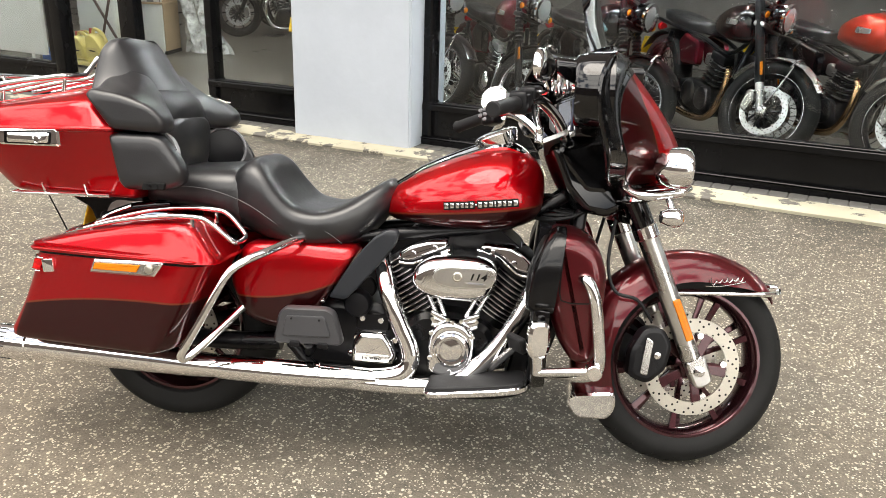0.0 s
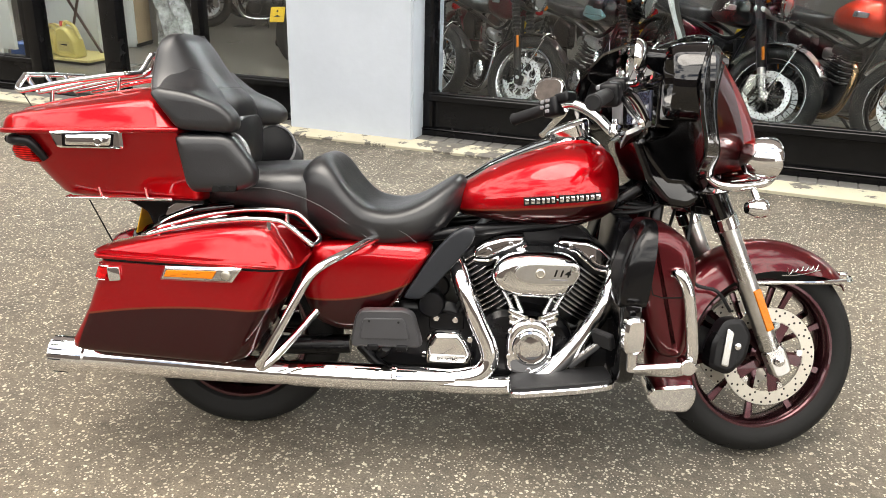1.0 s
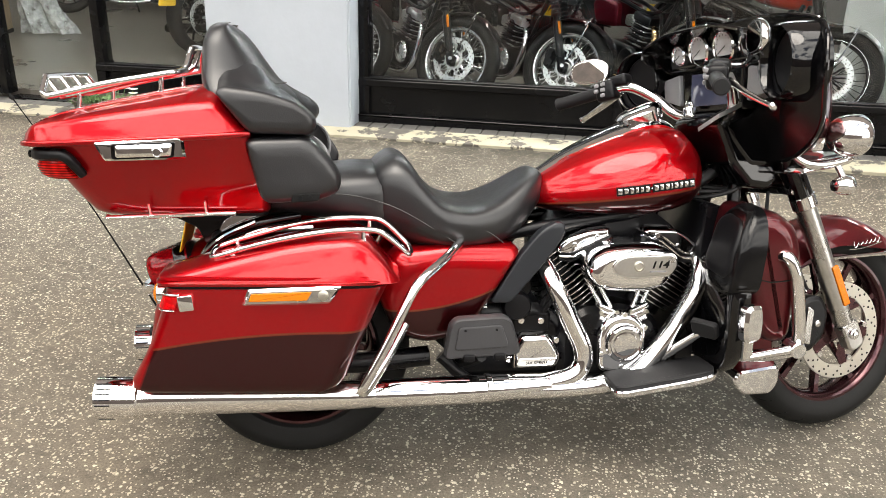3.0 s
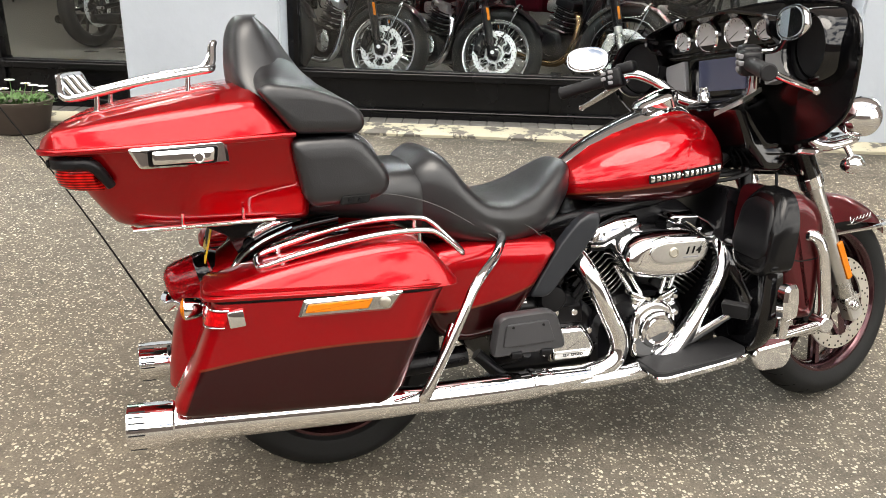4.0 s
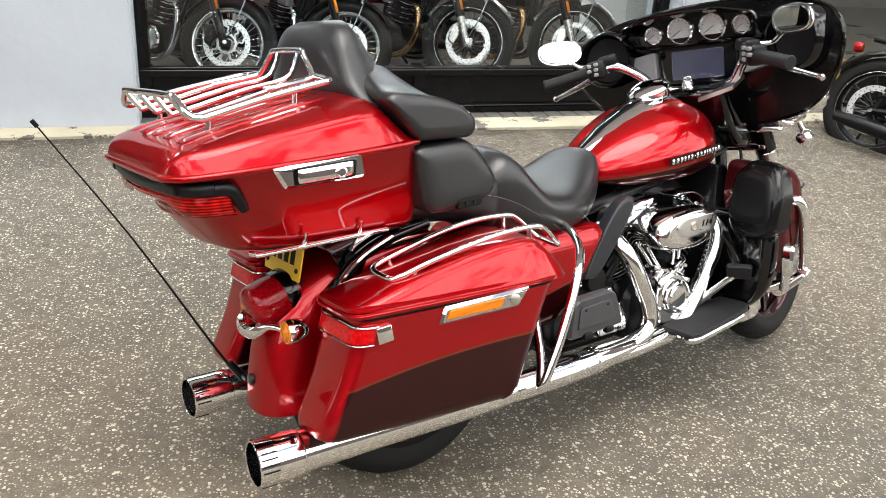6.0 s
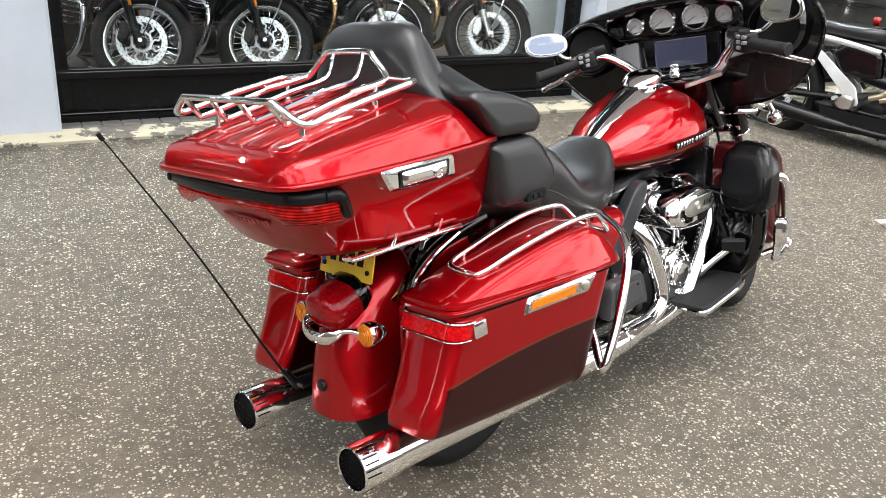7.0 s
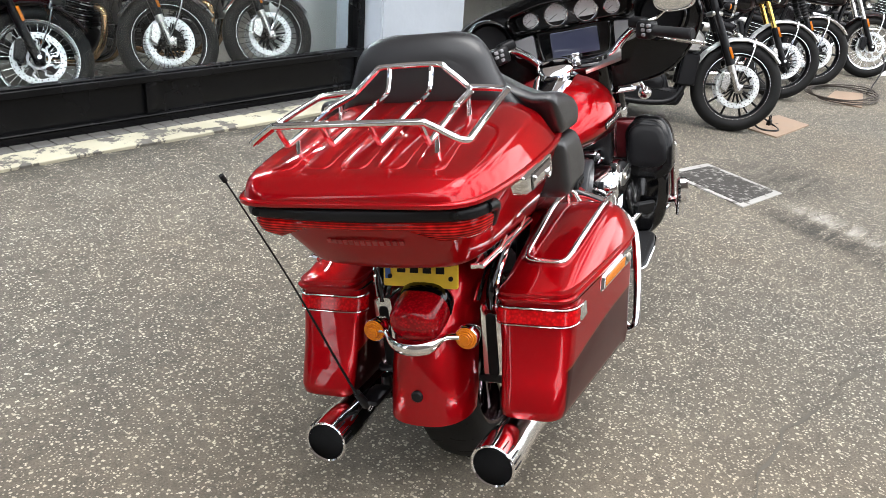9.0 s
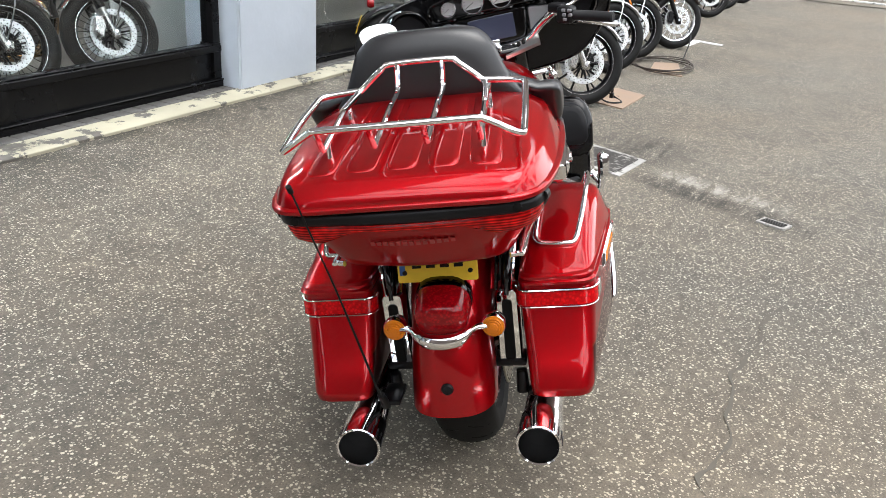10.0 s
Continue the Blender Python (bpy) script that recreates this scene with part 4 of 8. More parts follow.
# handlebar, grips, levers, mirrors
bar_r = [(0.972, -0.262, 1.020), (1.026, -0.224, 1.028), (1.082, -0.175, 0.992), (1.122, -0.120, 0.940), (1.140, 0.0, 0.925)]
P("handlebar", tube(bar_r + [(x, -y, z) for x, y, z in bar_r[-2::-1]], 0.0155, 12), M_CHROME, None, "polished chrome handlebar", True)
P("bar_clamp", box((1.138, 0, 0.915), (0.05, 0.11, 0.05), 0.012), M_DEEP, None, "", True)
for s in (-1, 1):
    a, b = Vector((0.962, s * 0.268, 1.016)), Vector((0.878, s * 0.402, 0.984))
    P("grip", tube([a + (b - a) * f for f in (0.0, 0.06, 0.1, 0.5, 0.92, 0.97, 1.0)], [0.017, 0.021, 0.018, 0.0185, 0.0185, 0.0205, 0.017], 18, k=1), M_RUBBER, None, "ribbed black rubber grip", True)
    rot = (b - a).to_track_quat("Y", "Z").to_matrix()
    box_h = P("switch_housing", box(a - (b - a).normalized() * 0.012 + Vector((0.004, 0, 0)), (0.052, 0.062, 0.060), 0.012, rot, 3), M_BLACK, None, "black switch housing", True)
    for i in range(5):
        P("button", box(a + Vector((-0.026, 0, 0.016 - 0.016 * (i % 3))) - (b - a).normalized() * (0.026 - 0.022 * (i // 3)), (0.014, 0.014, 0.011), 0.003, rot), M_GREY, box_h, "", True)
    P("lever", tube([(1.004, s * 0.236, 1.014), (1.006, s * 0.275, 1.002), (0.996, s * 0.340, 0.974), (0.990, s * 0.400, 0.952), (0.987, s * 0.430, 0.942), (0.986, s * 0.441, 0.938), (0.985, s * 0.447, 0.936)], [0.010, 0.012, 0.010, 0.0085, 0.008, 0.011, 0.006], 12, flat=0.8), M_CHROME, None, "polished lever with a ball end", True)
    P("master_cylinder", box(a + Vector((0.038, -s * 0.035, 0.030)), (0.05, 0.06, 0.034), 0.010, rot, 3), M_BLACK, None, "black fluid reservoir", True)
    c = Vector((1.000, -0.360, 1.101) if s < 0 else (1.000, 0.420, 1.088))
    mo = [Vector((0.074 * math.copysign(abs(math.cos(t)) ** 0.8, math.cos(t)) + 0.008 * math.sin(t), 0.041 * math.copysign(abs(math.sin(t)) ** 0.8, math.sin(t)))) for t in (2 * math.pi * i / 36 for i in range(36))]
    mm = Matrix.Translation(c) @ Matrix.Rotation(radians(s * 25), 4, "Z") @ Matrix.Rotation(radians(14 if s > 0 else 2), 4, "Y")
    mir = P("mirror", xf(puff(mo, [(-0.004, 0.001), (0.0, 0.0), (0.010, 0.004), (0.018, 0.014), (0.022, 0.030)], "yz"), mm), M_CHROME, None, "chrome rear-view mirror", True)
    P("mirror_glass", xf(puff(mo, [(-0.0052, 0.006), (-0.0042, 0.0045)], "yz"), mm), M_MIRROR, mir, "", True)
    P("mirror_stem", tube([c + Vector((0.015, -s * 0.03, -0.03)), c + Vector((0.03, -s * 0.07, -0.055)), a + Vector((0.045, -s * 0.02, 0.03))], 0.0065, 8), M_CHROME, mir, "", True)
P("ignition_knob", merge(lathe([(0.017, 0), (0.018, 0.02), (0.014, 0.028)], 16, (1.080, 0.0, 0.930), PX), box((1.080, 0, 0.964), (0.012, 0.030, 0.020), 0.005)), M_CHROME, None, "chrome ignition switch", True)

# nacelle, light bar, lamps
P("nacelle", puff(rounded([(1.085, 0.925), (1.22, 0.965), (1.29, 0.86), (1.27, 0.775), (1.185, 0.775), (1.12, 0.85)], 0.025), [(-0.115, 0.03), (-0.100, 0.008), (-0.08, 0.0), (0.08, 0.0), (0.100, 0.008), (0.115, 0.03)]), M_GLOSS, None, "gloss black fork nacelle", True)
for i in range(6):
    P("cable", tube([(1.05 - 0.01 * i, -0.04 + 0.03 * i, 0.72), (1.12, -0.08 + 0.02 * i, 0.715 + 0.012 * i), (1.20, -0.10 + 0.03 * i, 0.735), (1.27, -0.08 + 0.03 * i, 0.78)], 0.006, 7), M_RUBBER, None, "black cable")
lb = P("light_bar", merge(tube([(1.26, -0.155, 0.885), (1.285, -0.185, 0.815), (1.33, -0.205, 0.795), (1.42, -0.215, 0.808), (1.455, -0.2, 0.822)], [0.010, 0.012, 0.014, 0.013, 0.010], 10),
                          tube([(1.26, 0.155, 0.885), (1.285, 0.185, 0.815), (1.33, 0.205, 0.795), (1.42, 0.215, 0.808), (1.455, 0.2, 0.822)], [0.010, 0.012, 0.014, 0.013, 0.010], 10),
                          puff(rounded([(1.29, 0.770), (1.42, 0.79), (1.46, 0.815), (1.44, 0.83), (1.30, 0.81)], 0.01), [(-0.20, 0.006), (-0.19, 0), (0.19, 0), (0.20, 0.006)])), M_CHROME, None, "chrome auxiliary lamp bar", True)
for s in (-1, 1):
    lamp = P("spot_lamp", lathe([(0.004, -0.062), (0.022, -0.058), (0.040, -0.046), (0.051, -0.026), (0.055, 0.0), (0.056, 0.02), (0.052, 0.028)], 28, (1.398, s * 0.248, 0.872), Matrix.Rotation(radians(-90), 3, "Z")), M_CHROME, None, "chrome auxiliary lamp", True)
    P("lamp_glass", lathe([(0.051, 0.027), (0.03, 0.036), (0.001, 0.039)], 24, (1.398, s * 0.248, 0.872), Matrix.Rotation(radians(-90), 3, "Z")), M_FACE, lamp, "", True)
    ind = P("turn_signal", lathe([(0.004, -0.040), (0.016, -0.036), (0.024, -0.020), (0.027, 0.0), (0.025, 0.014), (0.021, 0.018)], 22, (1.406, s * 0.230, 0.741), Matrix.Rotation(radians(-90), 3, "Z")), M_CHROME, None, "chrome bullet turn signal with amber lens", True)
    P("lens", lathe([(0.022, 0.016), (0.016, 0.022), (0.001, 0.025)], 22, (1.406, s * 0.230, 0.741), Matrix.Rotation(radians(-90), 3, "Z")), M_AMBER, ind, "", True)
    P("stalk", rod((1.400, s * 0.228, 0.760), (1.392, s * 0.212, 0.798), 0.009), M_CHROME, ind, "", True)

# fuel tank
_tk = []
for x, hw, zt, zb, zc in ((0.630, 0.020, 0.745, 0.715, 0.73), (0.642, 0.060, 0.768, 0.700, 0.73), (0.675, 0.098, 0.793, 0.690, 0.73), (0.735, 0.140, 0.836, 0.684, 0.735), (0.80, 0.172, 0.868, 0.681, 0.745), (0.87, 0.196, 0.897, 0.680, 0.755), (0.94, 0.207, 0.915, 0.680, 0.765), (1.00, 0.206, 0.921, 0.687, 0.772), (1.05, 0.186, 0.910, 0.700, 0.778), (1.082, 0.152, 0.882, 0.718, 0.782), (1.100, 0.10, 0.850, 0.738, 0.784), (1.107, 0.045, 0.825, 0.758, 0.786)):
    ring = []
    for j in range(40):
        t = 2 * math.pi * j / 40
        c, s = math.cos(t), math.sin(t)
        e = 0.86 if s > 0 else 0.62
        y = hw * math.copysign(abs(c) ** e, c)
        z = zc + (zt - zc) * abs(s) ** 0.95 if s > 0 else zc - (zc - zb) * abs(s) ** 0.7
        ring.append((x, y, z - 0.007))
    _tk.append(ring)
tank = P("fuel_tank", loft(_tk), M_TANK, None, "two-tone red and cherry fuel tank", angle=60)
con = [(0.660, 0.786), (0.74, 0.840), (0.82, 0.880), (0.89, 0.910), (0.94, 0.928), (0.99, 0.934), (1.035, 0.919), (1.065, 0.894)]


def strip(path, ws, drop, t=0.012):
    """A ribbon over the tank's spine, arched across."""
    rows = []
    for (x, z), w in zip(smooth_pts(path, 3), smooth_pts([(w, 0) for w in ws], 3)):
        rows.append([Vector((x, w[0] * u, z - drop * u * u)) for u in (-1, -0.9, -0.5, 0, 0.5, 0.9, 1)])
    return shell(rows, t)


console = P("tank_console", strip(con, [0.032, 0.050, 0.058, 0.066, 0.072, 0.074, 0.068, 0.05], 0.019, 0.018), M_CHROME, tank, "chrome tank console")
P("console_inlay", strip([(x, z + 0.0025) for x, z in con[:5]], [0.010, 0.017, 0.021, 0.023, 0.018], 0.003, 0.004), M_GLOSS, console, "black console inlay")
cap_rot = Matrix.Rotation(radians(-22), 3, "Y") @ PX
P("fuel_door", lathe([(0.058, -0.020), (0.064, 0.004), (0.066, 0.012), (0.060, 0.018), (0.046, 0.023), (0.02, 0.026), (0.001, 0.0265)], 36, (0.958, 0, 0.934), cap_rot), M_CHROME, console, "round chrome fuel door")
for s in (-1, 1):
    # tank badge as a plain raised plate
    bx = 0.0
    for w, h in (((0.014, 1.0), (0.013, 0.92), (0.012, 1.0), (0.010, 0.95), (0.011, 0.92), (0.012, 1.0), (0.006, 0.30), (0.013, 1.0), (0.012, 0.95), (0.013, 0.92), (0.006, 1.0), (0.013, 0.95), (0.010, 1.0), (0.013, 0.92), (0.014, 1.0))):
        u = bx + w / 2
        m = Matrix.Translation((0.832 + u, s * (0.1985 + 0.012 * math.sin(math.pi * u / 0.21 * 0.75)), 0.7515 + 0.115 * u)) @ Matrix.Rotation(radians(s * (6 - u * 58)), 4, "Z") @ Matrix.Rotation(radians(-6.5), 4, "Y")
        bb = P("badge_backing", xf(box((0, s * 0.002, 0), (w + 0.0035, 0.005, 0.0195 * h + 0.003), 0.001), m), M_INK, tank)
        P("badge_bar", xf(box((0, s * 0.0035, 0), (w * 0.80, 0.0055, 0.0150 * h), 0.001), m), M_SILVERINK, bb)
        bx += w + 0.0022

# seat
def seat_rings(rows, n=28):
    out = []
    for x, hw, zt, zs, zb, dish in rows:
        ring = []
        for j in range(n):
            t = 2 * math.pi * j / n
            c, s = math.cos(t), math.sin(t)
            y = hw * math.copysign(abs(c) ** 0.62, c)
            if s >= 0:
                z = zs + (zt - zs) * abs(s) ** 0.75 + dish * (abs(y) / hw) ** 2 * s
            else:
                z = zs - (zs - zb) * abs(s) ** 0.6
            ring.append(Vector((x, y, z)))
        out.append(ring)
    return out


def through_rows(rows, k=3):
    P_ = [np.array(r, float) for r in rows]
    out = []
    for i in range(len(P_) - 1):
        a, b, c, d = P_[max(i - 1, 0)], P_[i], P_[i + 1], P_[min(i + 2, len(P_) - 1)]
        for j in range(k):
            t = j / k
            out.append(0.5 * (2 * b + (c - a) * t + (2 * a - 5 * b + 4 * c - d) * t * t + (3 * b - a - 3 * c + d) * t ** 3))
    return out + [P_[-1]]


seat = P("seat", loft(seat_rings(through_rows([(0.195, 0.150, 0.795, 0.755, 0.655, 0.0), (0.220, 0.166, 0.826, 0.765, 0.635, 0.0), (0.248, 0.176, 0.845, 0.768, 0.62, 0.004), (0.275, 0.182, 0.846, 0.762, 0.61, 0.008), (0.305, 0.188, 0.822, 0.745, 0.600, 0.016), (0.340, 0.193, 0.768, 0.715, 0.594, 0.026), (0.385, 0.196, 0.722, 0.682, 0.590, 0.024), (0.43, 0.196, 0.708, 0.672, 0.590, 0.020), (0.48, 0.190, 0.708, 0.672, 0.592, 0.016), (0.54, 0.170, 0.732, 0.684, 0.602, 0.010), (0.60, 0.138, 0.772, 0.712, 0.632, 0.004), (0.640, 0.104, 0.796, 0.738, 0.680, 0.0), (0.662, 0.074, 0.792, 0.752, 0.705, 0), (0.676, 0.034, 0.776, 0.758, 0.735, 0)]))), M_LEATHER, None, "black stitched two-up seat", angle=60)
pil = P("pillion_pad", loft(seat_rings(through_rows([(-0.085, 0.10, 0.79, 0.76, 0.70, 0), (-0.06, 0.15, 0.803, 0.765, 0.69, 0), (0.0, 0.175, 0.806, 0.755, 0.69, 0.0), (0.09, 0.182, 0.812, 0.75, 0.68, 0.0), (0.17, 0.180, 0.818, 0.75, 0.66, 0.0), (0.225, 0.172, 0.815, 0.75, 0.63, 0.0), (0.245, 0.15, 0.80, 0.75, 0.64, 0)]))), M_LEATHER, seat, "", angle=60)
for s in (-1, 1):
    P("seam", tube([(0.0, s * 0.178, 0.757), (0.12, s * 0.184, 0.757), (0.20, s * 0.186, 0.742), (0.27, s * 0.186, 0.715), (0.34, s * 0.190, 0.674), (0.41, s * 0.1915, 0.628), (0.425, s * 0.191, 0.612)], 0.0014, 6), M_THREAD, seat)
    P("seam", tube([(0.262, s * 0.165, 0.800), (0.300, s * 0.180, 0.768), (0.34, s * 0.188, 0.725), (0.42, s * 0.190, 0.686), (0.50, s * 0.183, 0.650), (0.54, s * 0.172, 0.620)], 0.0014, 6), M_THREAD, seat)

# frame tubes and side covers
for s in (-1, 1):
    P("frame_tube", tube([(0.50, s * 0.10, 0.62), (0.75, s * 0.09, 0.655), (1.0, s * 0.06, 0.69), (1.20, s * 0.04, 0.80)], 0.018, 10), M_DEEP)
    P("frame_tube", tube([(1.22, s * 0.07, 0.78), (1.19, s * 0.11, 0.55), (1.12, s * 0.13, 0.30), (1.05, s * 0.14, 0.21), (0.8, s * 0.14, 0.19), (0.5, s * 0.14, 0.21), (0.38, s * 0.12, 0.30)], 0.018, 10), M_DEEP)
    sc = P("side_cover", puff(rounded([(0.250, 0.385), (0.205, 0.500), (0.250, 0.606), (0.40, 0.622), (0.570, 0.614), (0.586, 0.598), (0.530, 0.505), (0.480, 0.425), (0.43, 0.370), (0.33, 0.355)], [0.03, 0.03, 0.03, 0.03, 0.02, 0.01, 0.05, 0.05, 0.03, 0.03]), [(s * 0.10, 0.0), (s * 0.160, 0.0), (s * 0.176, 0.003), (s * 0.187, 0.010), (s * 0.195, 0.022), (s * 0.199, 0.038), (s * 0.201, 0.056)], soft=True), M_SIDE, None, "two-tone side cover")
    P("cover_emblem", merge(box((0.472, s * 0.188, 0.450), (0.050, 0.004, 0.007), 0.002), box((0.478, s * 0.188, 0.459), (0.034, 0.004, 0.005), 0.002)), M_SILVERINK, sc, "plain silver emblem")
    P("heat_deflector", puff(rounded([(0.704, 0.668), (0.700, 0.634), (0.660, 0.578), (0.586, 0.490), (0.556, 0.458), (0.506, 0.462), (0.543, 0.528), (0.592, 0.600), (0.642, 0.656), (0.680, 0.674)], [0.012, 0.02, 0.04, 0.04, 0.015, 0.012, 0.04, 0.04, 0.03, 0.02]), [(s * 0.150, 0.004), (s * 0.156, 0.0), (s * 0.181, 0.0), (s * 0.185, 0.0025), (s * 0.187, 0.007), (s * 0.188, 0.016)], soft=True), M_FIN, None, "satin black heat deflector")

# engine
P("crankcase", puff(rounded([(0.70, 0.22), (0.98, 0.22), (1.01, 0.30), (0.98, 0.40), (0.88, 0.44), (0.76, 0.43), (0.70, 0.36)], 0.03), [(-0.155, 0.02), (-0.14, 0.004), (-0.1, 0), (0.14, 0), (0.16, 0.02)]), M_DEEP, None, "black engine crankcase")
P("gearcase", puff(rounded([(0.42, 0.23), (0.72, 0.23), (0.73, 0.38), (0.66, 0.44), (0.48, 0.44), (0.42, 0.36)], 0.03), [(-0.13, 0.02), (-0.115, 0.0), (0.14, 0), (0.16, 0.02)]), M_DEEP, None, "black gearbox case")
P("engine_block", puff(rounded([(0.66, 0.40), (1.06, 0.40), (1.06, 0.62), (0.98, 0.68), (0.74, 0.68), (0.66, 0.60)], 0.03), [(-0.075, 0.0), (0.10, 0.0)]), M_DEEP)
for (x0, z0), (x1, z1), tag in (((0.792, 0.405), (0.672, 0.580), "rear"), ((0.958, 0.405), (1.062, 0.566), "front")):
    d = Vector((x1 - x0, 0, z1 - z0))
    L = d.length
    d.normalize()
    side = Vector((d.z, 0, -d.x))
    cyl = P("cylinder", rod((x0, -0.04, z0), (x1, -0.04, z1), 0.066, 0.066, 24), M_DEEP, None, "black finned engine cylinder")
    for k in range(12):
        c = Vector((x0, -0.04, z0)) + d * (0.028 + L * 0.80 * k / 11)
        rr = 0.080 + 0.012 * math.sin(math.pi * min(1, k / 9))
        m = Matrix.Translation(c) @ d.to_track_quat("Y", "Z").to_matrix().to_4x4()
        P("cooling_fin", xf(lathe([(0.06, -0.0016), (rr, -0.0022), (rr, 0.0022), (0.06, 0.0016)], 28), m), M_DEEP, cyl)
        P("fin_edge", xf(lathe([(rr - 0.001, -0.0017), (rr + 0.0006, -0.0014), (rr + 0.0006, 0.0014), (rr - 0.001, 0.0017)], 28), m), M_SATIN, cyl, "machined bright fin edge")
    cover = [(0.698, 0.575), (0.700, 0.602), (0.728, 0.621), (0.785, 0.640), (0.842, 0.646), (0.846, 0.622), (0.792, 0.598), (0.738, 0.573)] if tag == "rear" else [(1.078, 0.558), (1.094, 0.590), (1.062, 0.618), (1.026, 0.637), (0.945, 0.643), (0.930, 0.628), (0.990, 0.608), (1.046, 0.564)]
    rk = P("rocker_box", puff(rounded(cover, 0.010), [(-0.138, 0.010), (-0.134, 0.004), (-0.126, 0.0), (0.05, 0.0), (0.06, 0.008)]), M_CHROME, None, "chrome rocker cover")
    P("rocker_base", puff(rounded([(x_ + (0.006 if tag == "rear" else -0.006), z_ - 0.020) for x_, z_ in cover], 0.008), [(-0.134, 0.006), (-0.130, 0.0), (0.05, 0.0)]), M_DEEP, rk, "")
    P("rocker_lip", tube([(x_ + (0.003 if tag == "rear" else -0.003), -0.135, z_ - 0.004) for x_, z_ in (cover[0], cover[7], cover[6], cover[5])], 0.0035, 6, k=2), M_CHROME, rk)
    for i in (0.30, 0.72):
        q = Vector((cover[0][0] + (cover[5][0] - cover[0][0]) * i, 0, cover[0][1] + (cover[5][1] - cover[0][1]) * i + 0.012))
        P("rocker_bolt", rod((q.x, -0.136, q.z), (q.x, -0.145, q.z), 0.008, 0.006, 10), M_CHROME, rk)
# pushrod tubes and tappet blocks
for xa, xb, za, zb in ((0.822, 0.766, 0.425, 0.530), (0.846, 0.796, 0.425, 0.530), (0.905, 0.952, 0.425, 0.530), (0.928, 0.984, 0.425, 0.530)):
    P("pushrod_tube", rod((xa, -0.155, za), (xb, -0.125, zb), 0.0072, 0.0065, 12, 0.002), M_CHROME)
for x, a in ((0.834, 24), (0.917, -24)):
    tb = P("tappet_block", merge(box((x, -0.155, 0.425), (0.062, 0.040, 0.014), 0.004, Matrix.Rotation(radians(a), 3, "Y")), box((x, -0.155, 0.408), (0.050, 0.036, 0.024), 0.006, Matrix.Rotation(radians(a), 3, "Y")), box((x, -0.155, 0.392), (0.056, 0.040, 0.010), 0.004, Matrix.Rotation(radians(a), 3, "Y"))), M_CHROME, None, "chrome tappet block")
    for i in (-1, 1):
        P("bolt", rod((x + i * 0.022, -0.175, 0.420), (x + i * 0.022, -0.182, 0.420), 0.006, 0.005, 10), M_STEEL, tb)
# cam cover
cam_c = P("cam_cover", puff(rounded([(0.800, 0.262), (0.845, 0.245), (0.905, 0.255), (0.935, 0.295), (0.940, 0.375), (0.915, 0.412), (0.870, 0.425), (0.825, 0.412), (0.800, 0.370)], 0.025), [(-0.150, 0.0), (-0.178, 0.001), (-0.190, 0.005), (-0.196, 0.013)]), M_CHROME, None, "chrome cam cover")
P("round_cover", lathe([(0.054, 0.0), (0.054, 0.010), (0.050, 0.018), (0.044, 0.020), (0.040, 0.015), (0.034, 0.014), (0.031, 0.018), (0.001, 0.020)], 36, (0.872, -0.194, 0.340), Matrix.Rotation(radians(180), 3, "X")), M_CHROME, cam_c, "round chrome timer cover")
for k in range(6):
    a = 2 * math.pi * k / 6 + 0.5
    P("cover_bolt", rod((0.870 + 0.068 * math.cos(a), -0.188, 0.345 + 0.074 * math.sin(a)), (0.870 + 0.068 * math.cos(a), -0.200, 0.345 + 0.074 * math.sin(a)), 0.008, 0.007, 12, 0.001), M_CHROME, cam_c)
# air cleaner
_ac = rounded([(0.748, 0.540), (0.762, 0.582), (0.800, 0.606), (0.87, 0.616), (0.948, 0.613), (0.980, 0.600), (0.993, 0.575), (0.988, 0.540), (0.966, 0.500), (0.915, 0.487), (0.820, 0.491), (0.770, 0.508)], [0.03, 0.03, 0.04, 0.05, 0.03, 0.02, 0.02, 0.03, 0.03, 0.04, 0.05, 0.03], 4)
air = P("air_cleaner", puff(_ac, [(-0.105, 0.012), (-0.115, 0.0), (-0.205, 0.0), (-0.222, 0.002), (-0.236, 0.008), (-0.243, 0.016), (-0.246, 0.026)]), M_CHROME, None, "chrome oval air cleaner cover", angle=60)
_ai = rounded([(0.812, 0.562), (0.828, 0.584), (0.858, 0.591), (0.975, 0.592), (0.986, 0.582), (0.986, 0.562), (0.972, 0.538), (0.868, 0.534), (0.828, 0.542)], 0.014)
P("inlay_rim", slab(inset(_ai, -0.004), -0.240, -0.2475, 0.002), M_CHROME, air)
P("cover_inlay", slab(_ai, -0.2405, -0.2492, 0.002), M_SATIN, air, "brushed inlay")
P("cover_bolt", lathe([(0.014, 0), (0.014, 0.003), (0.010, 0.005), (0.009, 0.002), (0.001, 0.002)], 18, (0.883, -0.2488, 0.564), Matrix.Rotation(radians(180), 3, "X")), M_STEEL, air)
TXT = Matrix.Rotation(radians(90), 4, "X")
words("number", "114", 0.026, Matrix.Translation((0.938, -0.2498, 0.566)) @ TXT, M_INK, air, stretch=1.25, bold=0.0006)
P("small_print", box((0.934, -0.2496, 0.549), (0.044, 0.0012, 0.0035), 0), M_GREY, air)
